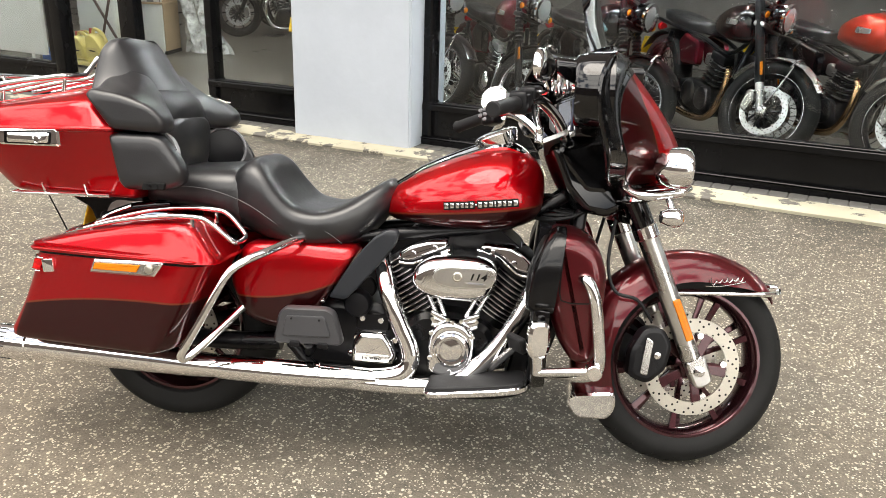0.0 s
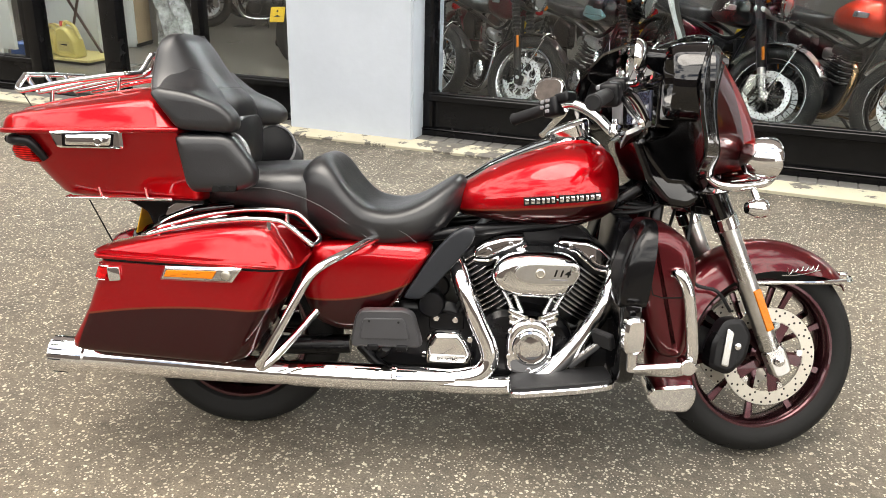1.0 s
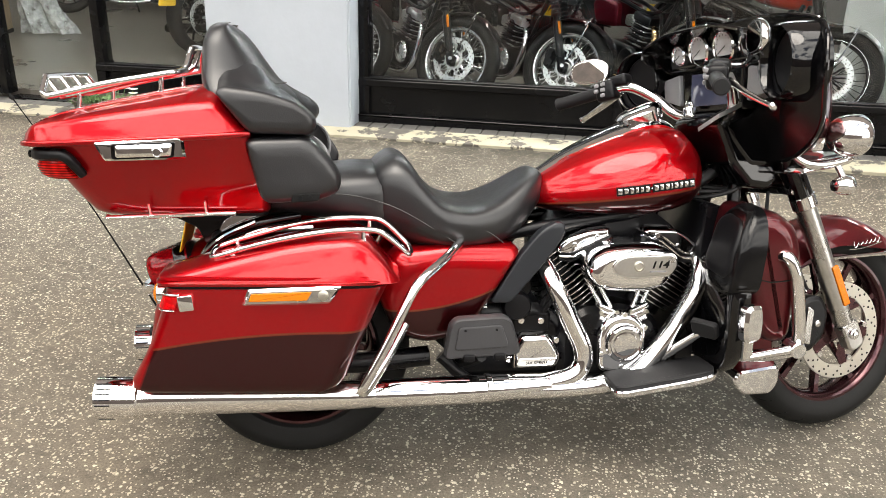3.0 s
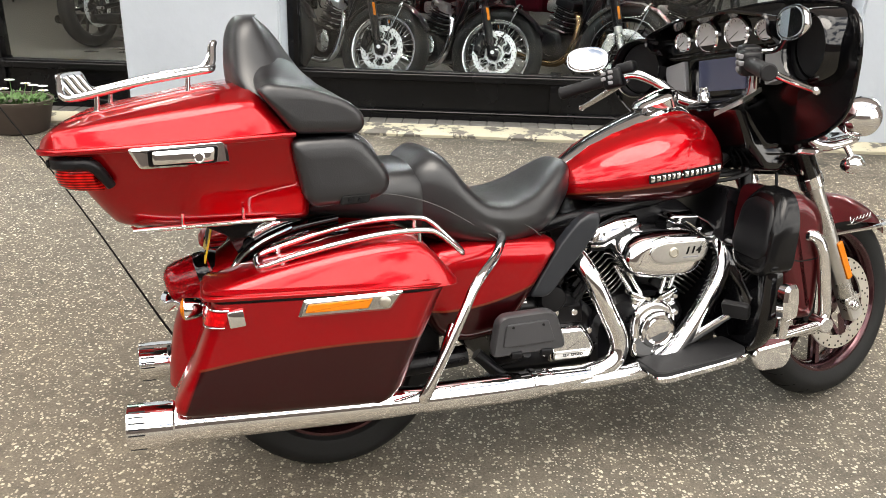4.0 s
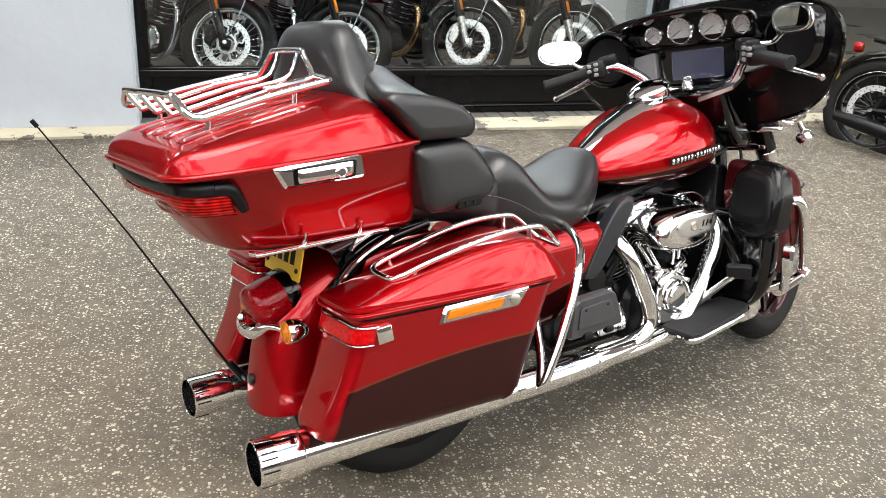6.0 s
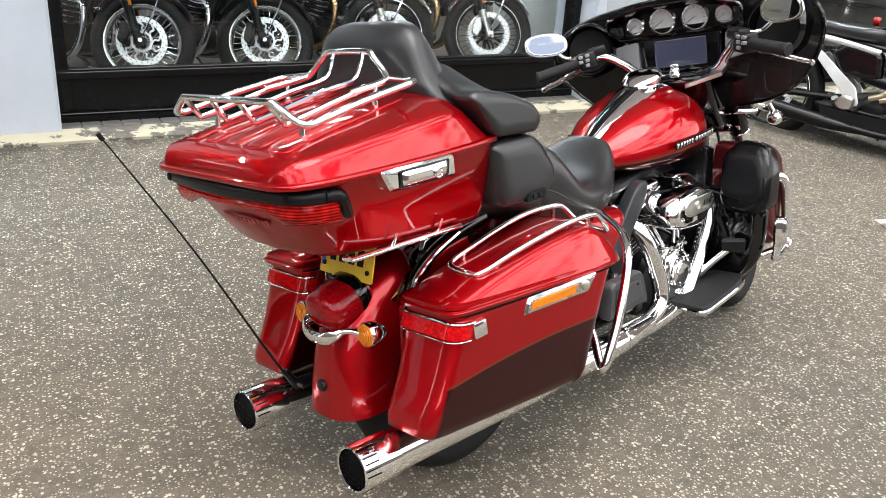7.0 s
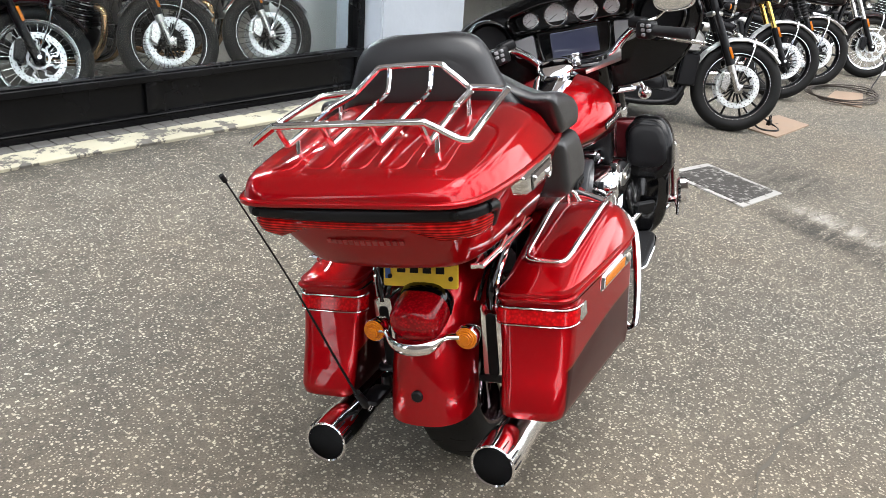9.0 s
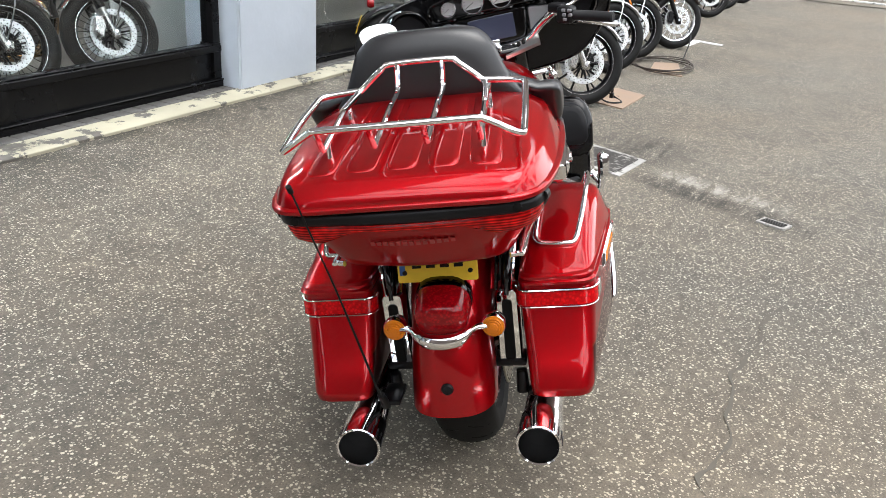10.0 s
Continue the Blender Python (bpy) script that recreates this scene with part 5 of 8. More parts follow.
# starter, oil filler, horn covers, gearbox cover
P("gearbox_cover", puff(rounded([(0.572, 0.264), (0.698, 0.264), (0.710, 0.296), (0.694, 0.330), (0.672, 0.362), (0.596, 0.361), (0.576, 0.325)], 0.012), [(-0.13, 0.0), (-0.155, 0.0), (-0.165, 0.006), (-0.169, 0.014)]), M_CHROME, None, "chrome gearbox end cover")
_gc = bpy.data.objects["gearbox_cover"]
P("cover_plate", slab(rounded([(0.582, 0.273), (0.690, 0.273), (0.692, 0.297), (0.584, 0.297)], 0.010), -0.164, -0.1735, 0.003), M_SATIN, _gc, "satin oval plate")
words("lettering", "SIX SPEED", 0.0105, Matrix.Translation((0.637, -0.1744, 0.285)) @ TXT, M_INK, _gc, stretch=1.3)
for x, z in ((0.60, 0.395), (0.655, 0.392), (0.585, 0.335), (0.700, 0.335), (0.705, 0.285), (0.568, 0.285)):
    P("case_bolt", rod((x, -0.125, z), (x, -0.142, z), 0.010, 0.009, 12, 0.001), M_CHROME)
P("gearbox_top", puff(rounded([(0.575, 0.355), (0.685, 0.355), (0.685, 0.415), (0.575, 0.415)], 0.012), [(-0.10, 0), (-0.125, 0.0), (-0.135, 0.008)]), M_DEEP)
P("filler_cap", lathe([(0.036, 0.0), (0.040, 0.01), (0.040, 0.05), (0.034, 0.058), (0.02, 0.060)], 24, (0.585, -0.10, 0.440), Matrix.Rotation(radians(180), 3, "X")), M_BLACK, None, "round black cap")
P("starter_motor", rod((0.60, -0.02, 0.485), (0.60, -0.12, 0.485), 0.035, 0.035, 20, 0.006), M_DEEP)
for i in range(3):
    P("oil_line", tube([(0.66, -0.12, 0.40 + 0.03 * i), (0.69, -0.13, 0.47 + 0.02 * i), (0.66, -0.12, 0.55)], 0.007, 7), M_RUBBER)
# black block added for the darkness that hides the far leg shield
P("front_gap_filler", puff(rounded([(1.075, 0.42), (1.125, 0.42), (1.150, 0.70), (1.095, 0.71)], 0.012), [(-0.16, 0.006), (-0.15, 0), (0.15, 0), (0.16, 0.006)]), M_DEEP, None, "black frame front block, added to darken the gap")
P("frame_front", puff(rounded([(1.020, 0.21), (1.100, 0.215), (1.125, 0.44), (1.065, 0.44)], 0.015), [(-0.150, 0.008), (-0.142, 0.0), (0.142, 0.0), (0.150, 0.008)]), M_DEEP, None, "black regulator and frame front")
P("throttle_body", rod((0.87, -0.13, 0.565), (0.87, -0.02, 0.565), 0.04, 0.05, 20), M_DEEP)

# exhaust
P("rear_header", tube([(0.648, -0.09, 0.575), (0.662, -0.150, 0.540), (0.680, -0.186, 0.498), (0.702, -0.198, 0.448), (0.726, -0.200, 0.395), (0.750, -0.201, 0.345), (0.758, -0.202, 0.300), (0.738, -0.205, 0.264), (0.690, -0.21, 0.247), (0.60, -0.222, 0.241), (0.50, -0.232, 0.240)], 0.0265, 16), M_CHROME, None, "chrome rear header pipe")
P("front_header", tube([(1.098, -0.06, 0.560), (1.100, -0.12, 0.550), (1.086, -0.170, 0.515), (1.063, -0.184, 0.456), (1.020, -0.186, 0.380), (0.966, -0.19, 0.310), (0.905, -0.20, 0.254), (0.84, -0.205, 0.232), (0.76, -0.21, 0.226), (0.66, -0.22, 0.228), (0.56, -0.23, 0.236)], 0.0265, 16), M_CHROME, None, "chrome front header pipe")
P("collector", tube([(0.66, -0.216, 0.240), (0.52, -0.230, 0.242), (0.40, -0.236, 0.243), (0.22, -0.240, 0.246), (0.195, -0.241, 0.247)], [0.028, 0.036, 0.038, 0.037, 0.033], 22), M_CHROME, None, "chrome exhaust collector shield")
P("pipe_clamp", rod((0.50, -0.231, 0.243), (0.485, -0.232, 0.243), 0.040, 0.040, 24, 0.002), M_CHROME)
for s in (-1, 1):
    mf = P("muffler", tube([(0.205, s * 0.241, 0.247), (0.16, s * 0.241, 0.247), (0.0, s * 0.237, 0.252), (-0.30, s * 0.222, 0.258), (-0.40, s * 0.218, 0.259)], [0.031, 0.036, 0.042, 0.047, 0.048], 30), M_CHROME, None, "long chrome muffler")
    ax, L = between((-0.385, s * 0.2185, 0.2585), (-0.488, s * 0.214, 0.261))
    P("muffler_tip", xf(lathe([(0.0485, 0), (0.052, 0.004), (0.053, 0.03), (0.053, L), (0.0505, L + 0.002), (0.047, L), (0.046, 0.02), (0.02, 0.018)], 36), ax), M_CHROME, mf, "slotted chrome tip")
    # black disc in place of the pipe's shaded depth
    P("tip_bore_shade", xf(lathe([(0.0462, 0.03), (0.0458, 0.028), (0.001, 0.027)], 30), ax), M_INK, mf, "black disc for the shaded bore")
    for k in range(24):
        a = 2 * math.pi * k / 24
        if k % 8 < 5:
            P("tip_slot", xf(box((math.cos(a) * 0.0534, L - 0.022, math.sin(a) * 0.0534), (0.002, 0.036, 0.0034), 0.0006, Matrix.Rotation(-a, 3, "Y")), ax), M_DEEP, mf)

# floorboards, pedals
for s in (-1, 1):
    fl = rounded([(0.806, s * 0.185), (0.808, s * 0.310), (0.835, s * 0.326), (1.00, s * 0.332), (1.072, s * 0.326), (1.098, s * 0.300), (1.092, s * 0.19)], [0.02, 0.018, 0.02, 0.03, 0.02, 0.025, 0.03])
    tl = Matrix.Translation((0.95, 0, 0.268)) @ Matrix.Rotation(radians(-8.4), 4, "Y") @ Matrix.Translation((-0.95, 0, 0))
    fb = P("floorboard", xf(puff(fl, [(-0.022, 0.012), (-0.016, 0.002), (-0.004, 0.0), (0.0, 0.003)], "xy"), tl), M_CHROME, None, "chrome edged rider floorboard")
    P("rubber_pad", xf(puff(inset(fl, 0.008), [(0.0, 0.0), (0.008, 0.0), (0.0105, 0.003)], "xy"), tl), M_RUBBER, fb, "black rubber pad")
    pb = rounded([(0.370, 0.340), (0.386, 0.432), (0.404, 0.448), (0.522, 0.452), (0.546, 0.440), (0.574, 0.346)], 0.020)
    pf = P("passenger_footboard", puff(pb, [(s * 0.240, 0.004), (s * 0.245, 0), (s * 0.266, 0.0), (s * 0.274, 0.006)]), M_BOARD, None, "folded black passenger footboard")
    P("pad_panel", slab(rounded([(0.398, 0.366), (0.408, 0.426), (0.519, 0.430), (0.538, 0.370)], 0.010), s * 0.273, s * 0.279, 0.003), M_BOARD, pf)
    for hx in (0.425, 0.505):
        P("screw", rod((hx, s * 0.278, 0.418), (hx, s * 0.281, 0.418), 0.004, 0.003, 8), M_INK, pf)
    for hx in (0.435, 0.515):
        P("hinge", box((hx, s * 0.272, 0.344), (0.030, 0.016, 0.018), 0.004), M_DEEP, pf)
    P("bracket", tube([(0.47, s * 0.255, 0.34), (0.46, s * 0.20, 0.31), (0.44, s * 0.14, 0.28)], 0.014, 8), M_DEEP, pf)
P("brake_pedal", merge(tube([(0.985, -0.19, 0.290), (1.02, -0.225, 0.335), (1.055, -0.27, 0.385)], [0.012, 0.012, 0.010], 10), ), M_CHROME, None, "chrome brake pedal arm")
P("pedal_pad", xf(puff(rounded([(-0.035, -0.024), (0.035, -0.024), (0.038, 0.024), (-0.038, 0.024)], 0.012), [(-0.010, 0.004), (-0.006, 0), (0.006, 0), (0.012, 0.006)]), Matrix.Translation((1.058, -0.285, 0.400)) @ Matrix.Rotation(radians(-55), 4, "Z") @ Matrix.Rotation(radians(20), 4, "X")), M_RUBBER, None, "black brake pedal pad")

# lower fairings, engine guard, highway pegs
for s in (-1, 1):
    lf = P("lower_fairing", puff(rounded([(1.130, 0.722), (1.205, 0.716), (1.258, 0.680), (1.280, 0.610), (1.278, 0.540), (1.268, 0.400), (1.255, 0.372), (1.205, 0.368), (1.165, 0.425), (1.130, 0.51), (1.110, 0.62)], 0.028), [(s * 0.165, 0.02), (s * 0.175, 0.0), (s * 0.310, 0.0), (s * 0.335, 0.006), (s * 0.348, 0.020), (s * 0.352, 0.04)]), M_WINE_LIT, None, "dark cherry leg shield")
    P("shield_line", tube([(1.165, s * 0.3535, 0.70), (1.160, s * 0.3535, 0.60), (1.165, s * 0.3535, 0.545), (1.22, s * 0.3535, 0.540), (1.268, s * 0.349, 0.545)], 0.0018, 6, k=2), M_INK, lf)
    SH = Matrix(((1, 0, 0.10, -0.10 * 0.725), (0, 1, 0, 0), (0, 0, 1, 0), (0, 0, 0, 1)))
    P("leg_panel", puff(rounded([(s * 0.120, 0.262), (s * 0.290, 0.272), (s * 0.345, 0.335), (s * 0.364, 0.42), (s * 0.368, 0.53), (s * 0.320, 0.58), (s * 0.120, 0.58)], 0.035), [(1.088, 0.034), (1.091, 0.018), (1.098, 0.006), (1.112, 0.0), (1.138, 0.006)], "yz", True), M_GLOSS, lf, "gloss black inner panel")
    gb = xf(puff(rounded([(s * 0.215, 0.505), (s * 0.335, 0.498), (s * 0.380, 0.525), (s * 0.382, 0.655), (s * 0.345, 0.722), (s * 0.245, 0.728), (s * 0.205, 0.690)], [0.05, 0.03, 0.05, 0.06, 0.06, 0.05, 0.05], 6), [(1.092, 0.030), (1.094, 0.018), (1.099, 0.008), (1.107, 0.002), (1.118, 0.0), (1.168, 0.0)], "yz", True), SH)
    for v in gb.verts:
        # the rear face leans forward towards the top
        v.co.x += 0.034 * min(max((v.co.z - 0.61) / 0.11, 0.0), 1.0) ** 1.2 * min(max((1.16 - v.co.x) / 0.05, 0.0), 1.0)
    P("glove_box", gb, M_SEMI, lf, "black glove box", angle=60)
    bd = xf(puff(rounded([(s * 0.222, 0.552), (s * 0.336, 0.546), (s * 0.364, 0.568), (s * 0.360, 0.65), (s * 0.336, 0.695), (s * 0.255, 0.703), (s * 0.222, 0.685)], 0.035, 6), [(1.0870, 0.020), (1.0876, 0.009), (1.0895, 0.002), (1.096, 0.0)], "yz", True), SH)
    for v in bd.verts:
        v.co.x += 0.034 * min(max((v.co.z - 0.61) / 0.11, 0.0), 1.0) ** 1.2
    P("box_door", bd, M_BLACK, lf, angle=60)
    eg = P("engine_guard", tube([(1.205, s * 0.290, 0.585), (1.214, s * 0.335, 0.602), (1.228, s * 0.358, 0.602), (1.246, s * 0.364, 0.57), (1.256, s * 0.364, 0.53), (1.268, s * 0.364, 0.45), (1.274, s * 0.362, 0.385), (1.262, s * 0.345, 0.350), (1.22, s * 0.30, 0.325), (1.16, s * 0.22, 0.300), (1.10, s * 0.14, 0.28)], 0.0165, 14), M_CHROME, None, "chrome engine guard bar")
    hp = P("highway_peg", merge(rod((1.262, s * 0.372, 0.366), (1.115, s * 0.405, 0.362), 0.012, 0.011, 12, 0.002), rod((1.262, s * 0.340, 0.366), (1.262, s * 0.392, 0.366), 0.021, 0.021, 16, 0.003), rod((1.116, s * 0.40, 0.355), (1.110, s * 0.415, 0.490), 0.014, 0.013, 12, 0.002)), M_CHROME, None, "chrome highway foot peg")
    P("peg_body", xf(puff(rounded([(-0.024, -0.046), (0.024, -0.046), (0.030, 0.0), (0.024, 0.048), (-0.024, 0.048), (-0.030, 0.0)], 0.016), [(-0.018, 0.008), (-0.010, 0.0), (0.010, 0.0), (0.018, 0.008)]), Matrix.Translation((1.112, s * 0.414, 0.452)) @ Matrix.Rotation(radians(s * -14), 4, "Z")), M_CHROME, hp)
P("chin_plate", puff(rounded([(1.208, 0.198), (1.222, 0.226), (1.345, 0.242), (1.350, 0.195), (1.330, 0.158), (1.242, 0.156)], 0.018), [(-0.17, 0.006), (-0.165, 0), (-0.05, 0.0), (-0.045, 0.006)]), M_CHROME, None, "chrome lower scoop", False)

# saddlebags
def bag_side(x):
    """How far out the bag's flank lies; it tapers to the rear."""
    return 0.408 - 0.063 * max(0.0, (0.12 - x) / 0.5) ** 1.1


for s in (-1, 1):
    def bag_plan(z, xr, xf_, yi, out=0.0):
        pts = [(xf_, s * yi), (xf_ - 0.010, s * (bag_side(xf_) - 0.045 + out)), (xf_ - 0.05, s * (bag_side(xf_) + out)), (0.05, s * (bag_side(0.05) + out)), (-0.10, s * (bag_side(-0.10) + out)), (xr + 0.08, s * (bag_side(xr + 0.08) + out)), (xr, s * (bag_side(xr) + out)), (xr, s * yi)]
        return [(p[0], p[1], z) for p in rounded(pts, [0.03, 0.05, 0.06, 0.10, 0.10, 0.06, 0.045, 0.035], 6)]

    bag = P("saddlebag", loft([bag_plan(*r) for r in ((0.314, -0.350, 0.085, 0.218, -0.028), (0.317, -0.371, 0.106, 0.203, -0.013), (0.326, -0.382, 0.122, 0.197, -0.005), (0.346, -0.379, 0.136, 0.195, -0.001), (0.400, -0.348, 0.160, 0.190), (0.440, -0.328, 0.178, 0.187), (0.500, -0.305, 0.205, 0.183), (0.545, -0.290, 0.225, 0.180), (0.572, -0.284, 0.240, 0.180))]), M_BAGS[s], None, "two-tone red and cherry hard saddlebag", angle=60)
    # lid: sections along the bag, a sloping deck with a soft shoulder
    sect = []
    for x, zs, yi, cut in ((-0.302, 0.586, 0.225, 0.050), (-0.298, 0.590, 0.205, 0.026), (-0.286, 0.596, 0.192, 0.009), (-0.268, 0.602, 0.187, 0.002), (-0.245, 0.608, 0.185, 0.0), (-0.21, 0.618, 0.184, 0.0), (-0.17, 0.629, 0.184, 0.0), (-0.10, 0.645, 0.184, 0.0), (-0.01, 0.664, 0.184, 0.0), (0.07, 0.675, 0.184, 0.0), (0.13, 0.679, 0.185, 0.0), (0.160, 0.677, 0.186, 0.0), (0.182, 0.666, 0.188, 0.0), (0.205, 0.643, 0.190, 0.002), (0.230, 0.611, 0.194, 0.007), (0.246, 0.592, 0.204, 0.018), (0.254, 0.586, 0.230, 0.045)):
        yl = bag_side(x) + 0.003 - cut
        ys = yl - 0.010 - 0.28 * (zs - 0.59)
        ring = rounded([(yi, 0.580), (yi + 0.004, zs + 0.002), (yi * 0.5 + ys * 0.5, zs + 0.009), (ys, zs), (yl, 0.580)], [0.002, 0.02, 0.06, 0.024, 0.002], 5)
        sect.append([(x, s * q[0], q[1]) for q in ring])
    ld = P("bag_lid", loft(sect), M_RED, bag, "red bag lid", angle=45)
    P("lid_lip", loft([bag_plan(*r) for r in ((0.5775, -0.296, 0.247, 0.184, -0.004), (0.5795, -0.304, 0.254, 0.180, 0.004), (0.5865, -0.306, 0.255, 0.180, 0.006), (0.590, -0.302, 0.252, 0.182, 0.002))]), M_RED, bag, "", angle=45)
    P("lid_step", loft([bag_plan(*r) for r in ((0.5900, -0.297, 0.248, 0.186, -0.006), (0.5925, -0.301, 0.2505, 0.183, -0.0005), (0.5985, -0.300, 0.249, 0.183, -0.0015), (0.6015, -0.295, 0.245, 0.186, -0.008))]), M_RED, bag, "", angle=45)
    P("lid_gap", loft([bag_plan(*r) for r in ((0.568, -0.283, 0.238, 0.183, -0.004), (0.580, -0.285, 0.240, 0.183, -0.004))]), M_INK, bag)

    def flank(bm):
        """Turns a flat fitting to lie along the bag's tapering flank."""
        for v in bm.verts:
            v.co.y += s * (0.138 * (v.co.x - 0.03))
        return bm

    lt = P("bag_latch", flank(puff(rounded([(-0.110, 0.534), (-0.095, 0.573), (0.118, 0.582), (0.088, 0.540)], 0.006), [(s * 0.385, 0), (s * 0.402, 0.0), (s * 0.407, 0.005)])), M_CHROME, bag, "chrome latch with amber reflector")
    P("latch_panel", flank(slab(rounded([(-0.102, 0.539), (-0.090, 0.567), (0.108, 0.576), (0.084, 0.545)], 0.004), s * 0.4055, s * 0.4085, 0.001)), M_SATIN, lt, "satin latch face")
    P("reflector", flank(slab(rounded([(-0.095, 0.545), (-0.087, 0.564), (0.050, 0.570), (0.038, 0.549)], 0.003), s * 0.4075, s * 0.4115, 0.002)), M_AMBER, lt, "amber reflector")
    P("lock", flank(lathe([(0.011, 0), (0.012, 0.004), (0.008, 0.006), (0.001, 0.006)], 18, (0.075, s * 0.4075, 0.561), Matrix.Rotation(radians(180 if s < 0 else 0), 3, "X"))), M_STEEL, lt)

    # tail strip round the rear corner
    def light_path(z, out, x_end=-0.236):
        """The bag's outline at that height, from the wheel side round to the flank."""
        def at(h):
            return bag_plan(h, -0.290 - (0.545 - h) * 0.36 - out, 0.225, 0.180 - out, out)

        keep = [i for i, q in enumerate(bag_plan(0.545, -0.290, 0.225, 0.180)) if q[0] < x_end]
        pts = [at(z)[i] for i in keep]
        return [Vector(q) for q in reversed(pts)]

    P("bag_light", shell([light_path(z, o) for z, o in ((0.524, 0.002), (0.527, 0.007), (0.555, 0.007), (0.558, 0.002))], 0.006), M_LED, bag, "red marker light strip")
    P("light_trim", tube(light_path(0.560, 0.007), 0.0028, 8, k=1), M_CHROME, bag)
    P("light_trim", tube(light_path(0.5225, 0.006), 0.0018, 8, k=1), M_CHROME, bag)
    P("light_cap", box((-0.236, s * (bag_side(-0.236) + 0.004), 0.541), (0.036, 0.010, 0.038), 0.004, Matrix.Rotation(radians(-8), 3, "Y") @ Matrix.Rotation(radians(s * 9), 3, "Z")), M_CHROME, bag)
    # the outer bar runs lower than the inner one
    rail = [(-0.169, s * 0.318, 0.637), (-0.10, s * 0.332, 0.659), (0.0, s * 0.344, 0.682), (0.10, s * 0.352, 0.697), (0.185, s * 0.354, 0.698), (0.218, s * 0.351, 0.686), (0.262, s * 0.341, 0.648), (0.277, s * 0.332, 0.635), (0.284, s * 0.312, 0.631), (0.286, s * 0.268, 0.634), (0.280, s * 0.248, 0.641), (0.264, s * 0.241, 0.658), (0.228, s * 0.236, 0.692), (0.195, s * 0.233, 0.703), (0.10, s * 0.230, 0.704), (0.0, s * 0.228, 0.690), (-0.10, s * 0.224, 0.664), (-0.162, s * 0.222, 0.645), (-0.180, s * 0.240, 0.638), (-0.182, s * 0.295, 0.635)]
    rl = P("bag_rail", tube(rail, 0.0068, 10, True, 4), M_CHROME, bag, "chrome lid rail")
    for x, y, z in ((-0.13, 0.326, 0.650), (0.17, 0.353, 0.698), (-0.13, 0.225, 0.655), (0.19, 0.232, 0.702)):
        P("rail_post", rod((x, s * y, z - 0.035), (x, s * y, z), 0.006, 0.005, 8), M_CHROME, rl)
    P("bag_guard", merge(tube([(0.450, s * 0.12, 0.636), (0.415, s * 0.22, 0.630), (0.367, s * 0.31, 0.612), (0.315, s * 0.368, 0.588), (0.284, s * 0.390, 0.560), (0.255, s * 0.402, 0.508), (0.212, s * 0.410, 0.425), (0.168, s * 0.412, 0.345), (0.158, s * 0.405, 0.322), (0.170, s * 0.388, 0.318), (0.220, s * 0.33, 0.368), (0.275, s * 0.25, 0.430)], 0.0115, 12)), M_CHROME, None, "chrome saddlebag guard")
    P("bag_bracket", merge(puff(rounded([(s * 0.112, 0.330), (s * 0.170, 0.330), (s * 0.172, 0.545), (s * 0.118, 0.545)], 0.014), [(-0.245, 0.003), (-0.24, 0), (-0.18, 0), (-0.17, 0.003)], "yz")), M_CHROME, None, "chrome bag support frame")
    P("bracket_slot", slab(rounded([(s * 0.128, 0.352), (s * 0.155, 0.352), (s * 0.157, 0.520), (s * 0.132, 0.520)], 0.012), -0.2475, -0.235, 0.001, "yz"), M_INK)
    P("lower_bracket", merge(box((-0.22, s * 0.14, 0.345), (0.06, 0.08, 0.022), 0.006), rod((-0.24, s * 0.165, 0.32), (-0.24, s * 0.165, 0.26), 0.014, 0.018, 10)), M_DEEP)
    P("swingarm", tube([(0.35, s * 0.12, 0.30), (0.15, s * 0.125, 0.29), (0.0, s * 0.125, 0.300)], 0.028, 10), M_DEEP)
    P("shock_absorber", merge(rod((-0.02, s * 0.135, 0.33), (0.10, s * 0.13, 0.58), 0.024, 0.026, 14)), M_DEEP)

# rear fender, lamps, number plate
_rf = []
for x, z, hw, d in ((0.02, 0.690, 0.105, 0.10), (-0.10, 0.680, 0.108, 0.14), (-0.20, 0.650, 0.108, 0.16), (-0.29, 0.590, 0.104, 0.16), (-0.350, 0.515, 0.100, 0.15), (-0.380, 0.43, 0.103, 0.14), (-0.396, 0.35, 0.106, 0.13), (-0.402, 0.284, 0.107, 0.11)):
    c = Vector((x, 0, z)) - Vector((0.003, 0, 0.305))
    c.normalize()
    ring = []
    for j in range(29):
        b = math.pi * j / 28
        ring.append(Vector((x, -hw * math.copysign(abs(math.cos(b)) ** 0.80, math.cos(b)), z)) - c * d * (1 - abs(math.sin(b)) ** 0.80))
    _rf.append(ring)
rfen = P("rear_fender", shell(_rf, 0.004), M_RED, None, "red rear fender", angle=60)
P("fender_plug", lathe([(0.001, 0.005), (0.012, 0.004), (0.015, 0.0), (0.015, -0.004)], 18, (-0.3975, 0.0, 0.360), Matrix.Rotation(radians(94), 3, "Z")), M_BLACK, rfen, "black rubber plug")
tl_rot = Matrix.Rotation(radians(90), 3, "Z") @ Matrix.Rotation(radians(-16), 3, "X")
TLC = Vector((-0.322, 0, 0.549))
tail = P("tail_lamp", xf(loft([[(math.copysign(abs(math.cos(t)) ** 0.65, math.cos(t)) * 0.065 * k, h, math.copysign(abs(math.sin(t)) ** (0.95 if math.sin(t) > 0 else 0.7), math.sin(t)) * 0.049 * k - 0.001) for t in (2 * math.pi * i / 28 for i in range(28))] for k, h in ((1.06, -0.05), (1.03, 0.0), (0.99, 0.035), (0.93, 0.052), (0.80, 0.062), (0.5, 0.069), (0.1, 0.071))]), Matrix.Translation(TLC) @ tl_rot.to_4x4()), M_REDLENS, None, "red ribbed tail lamp")
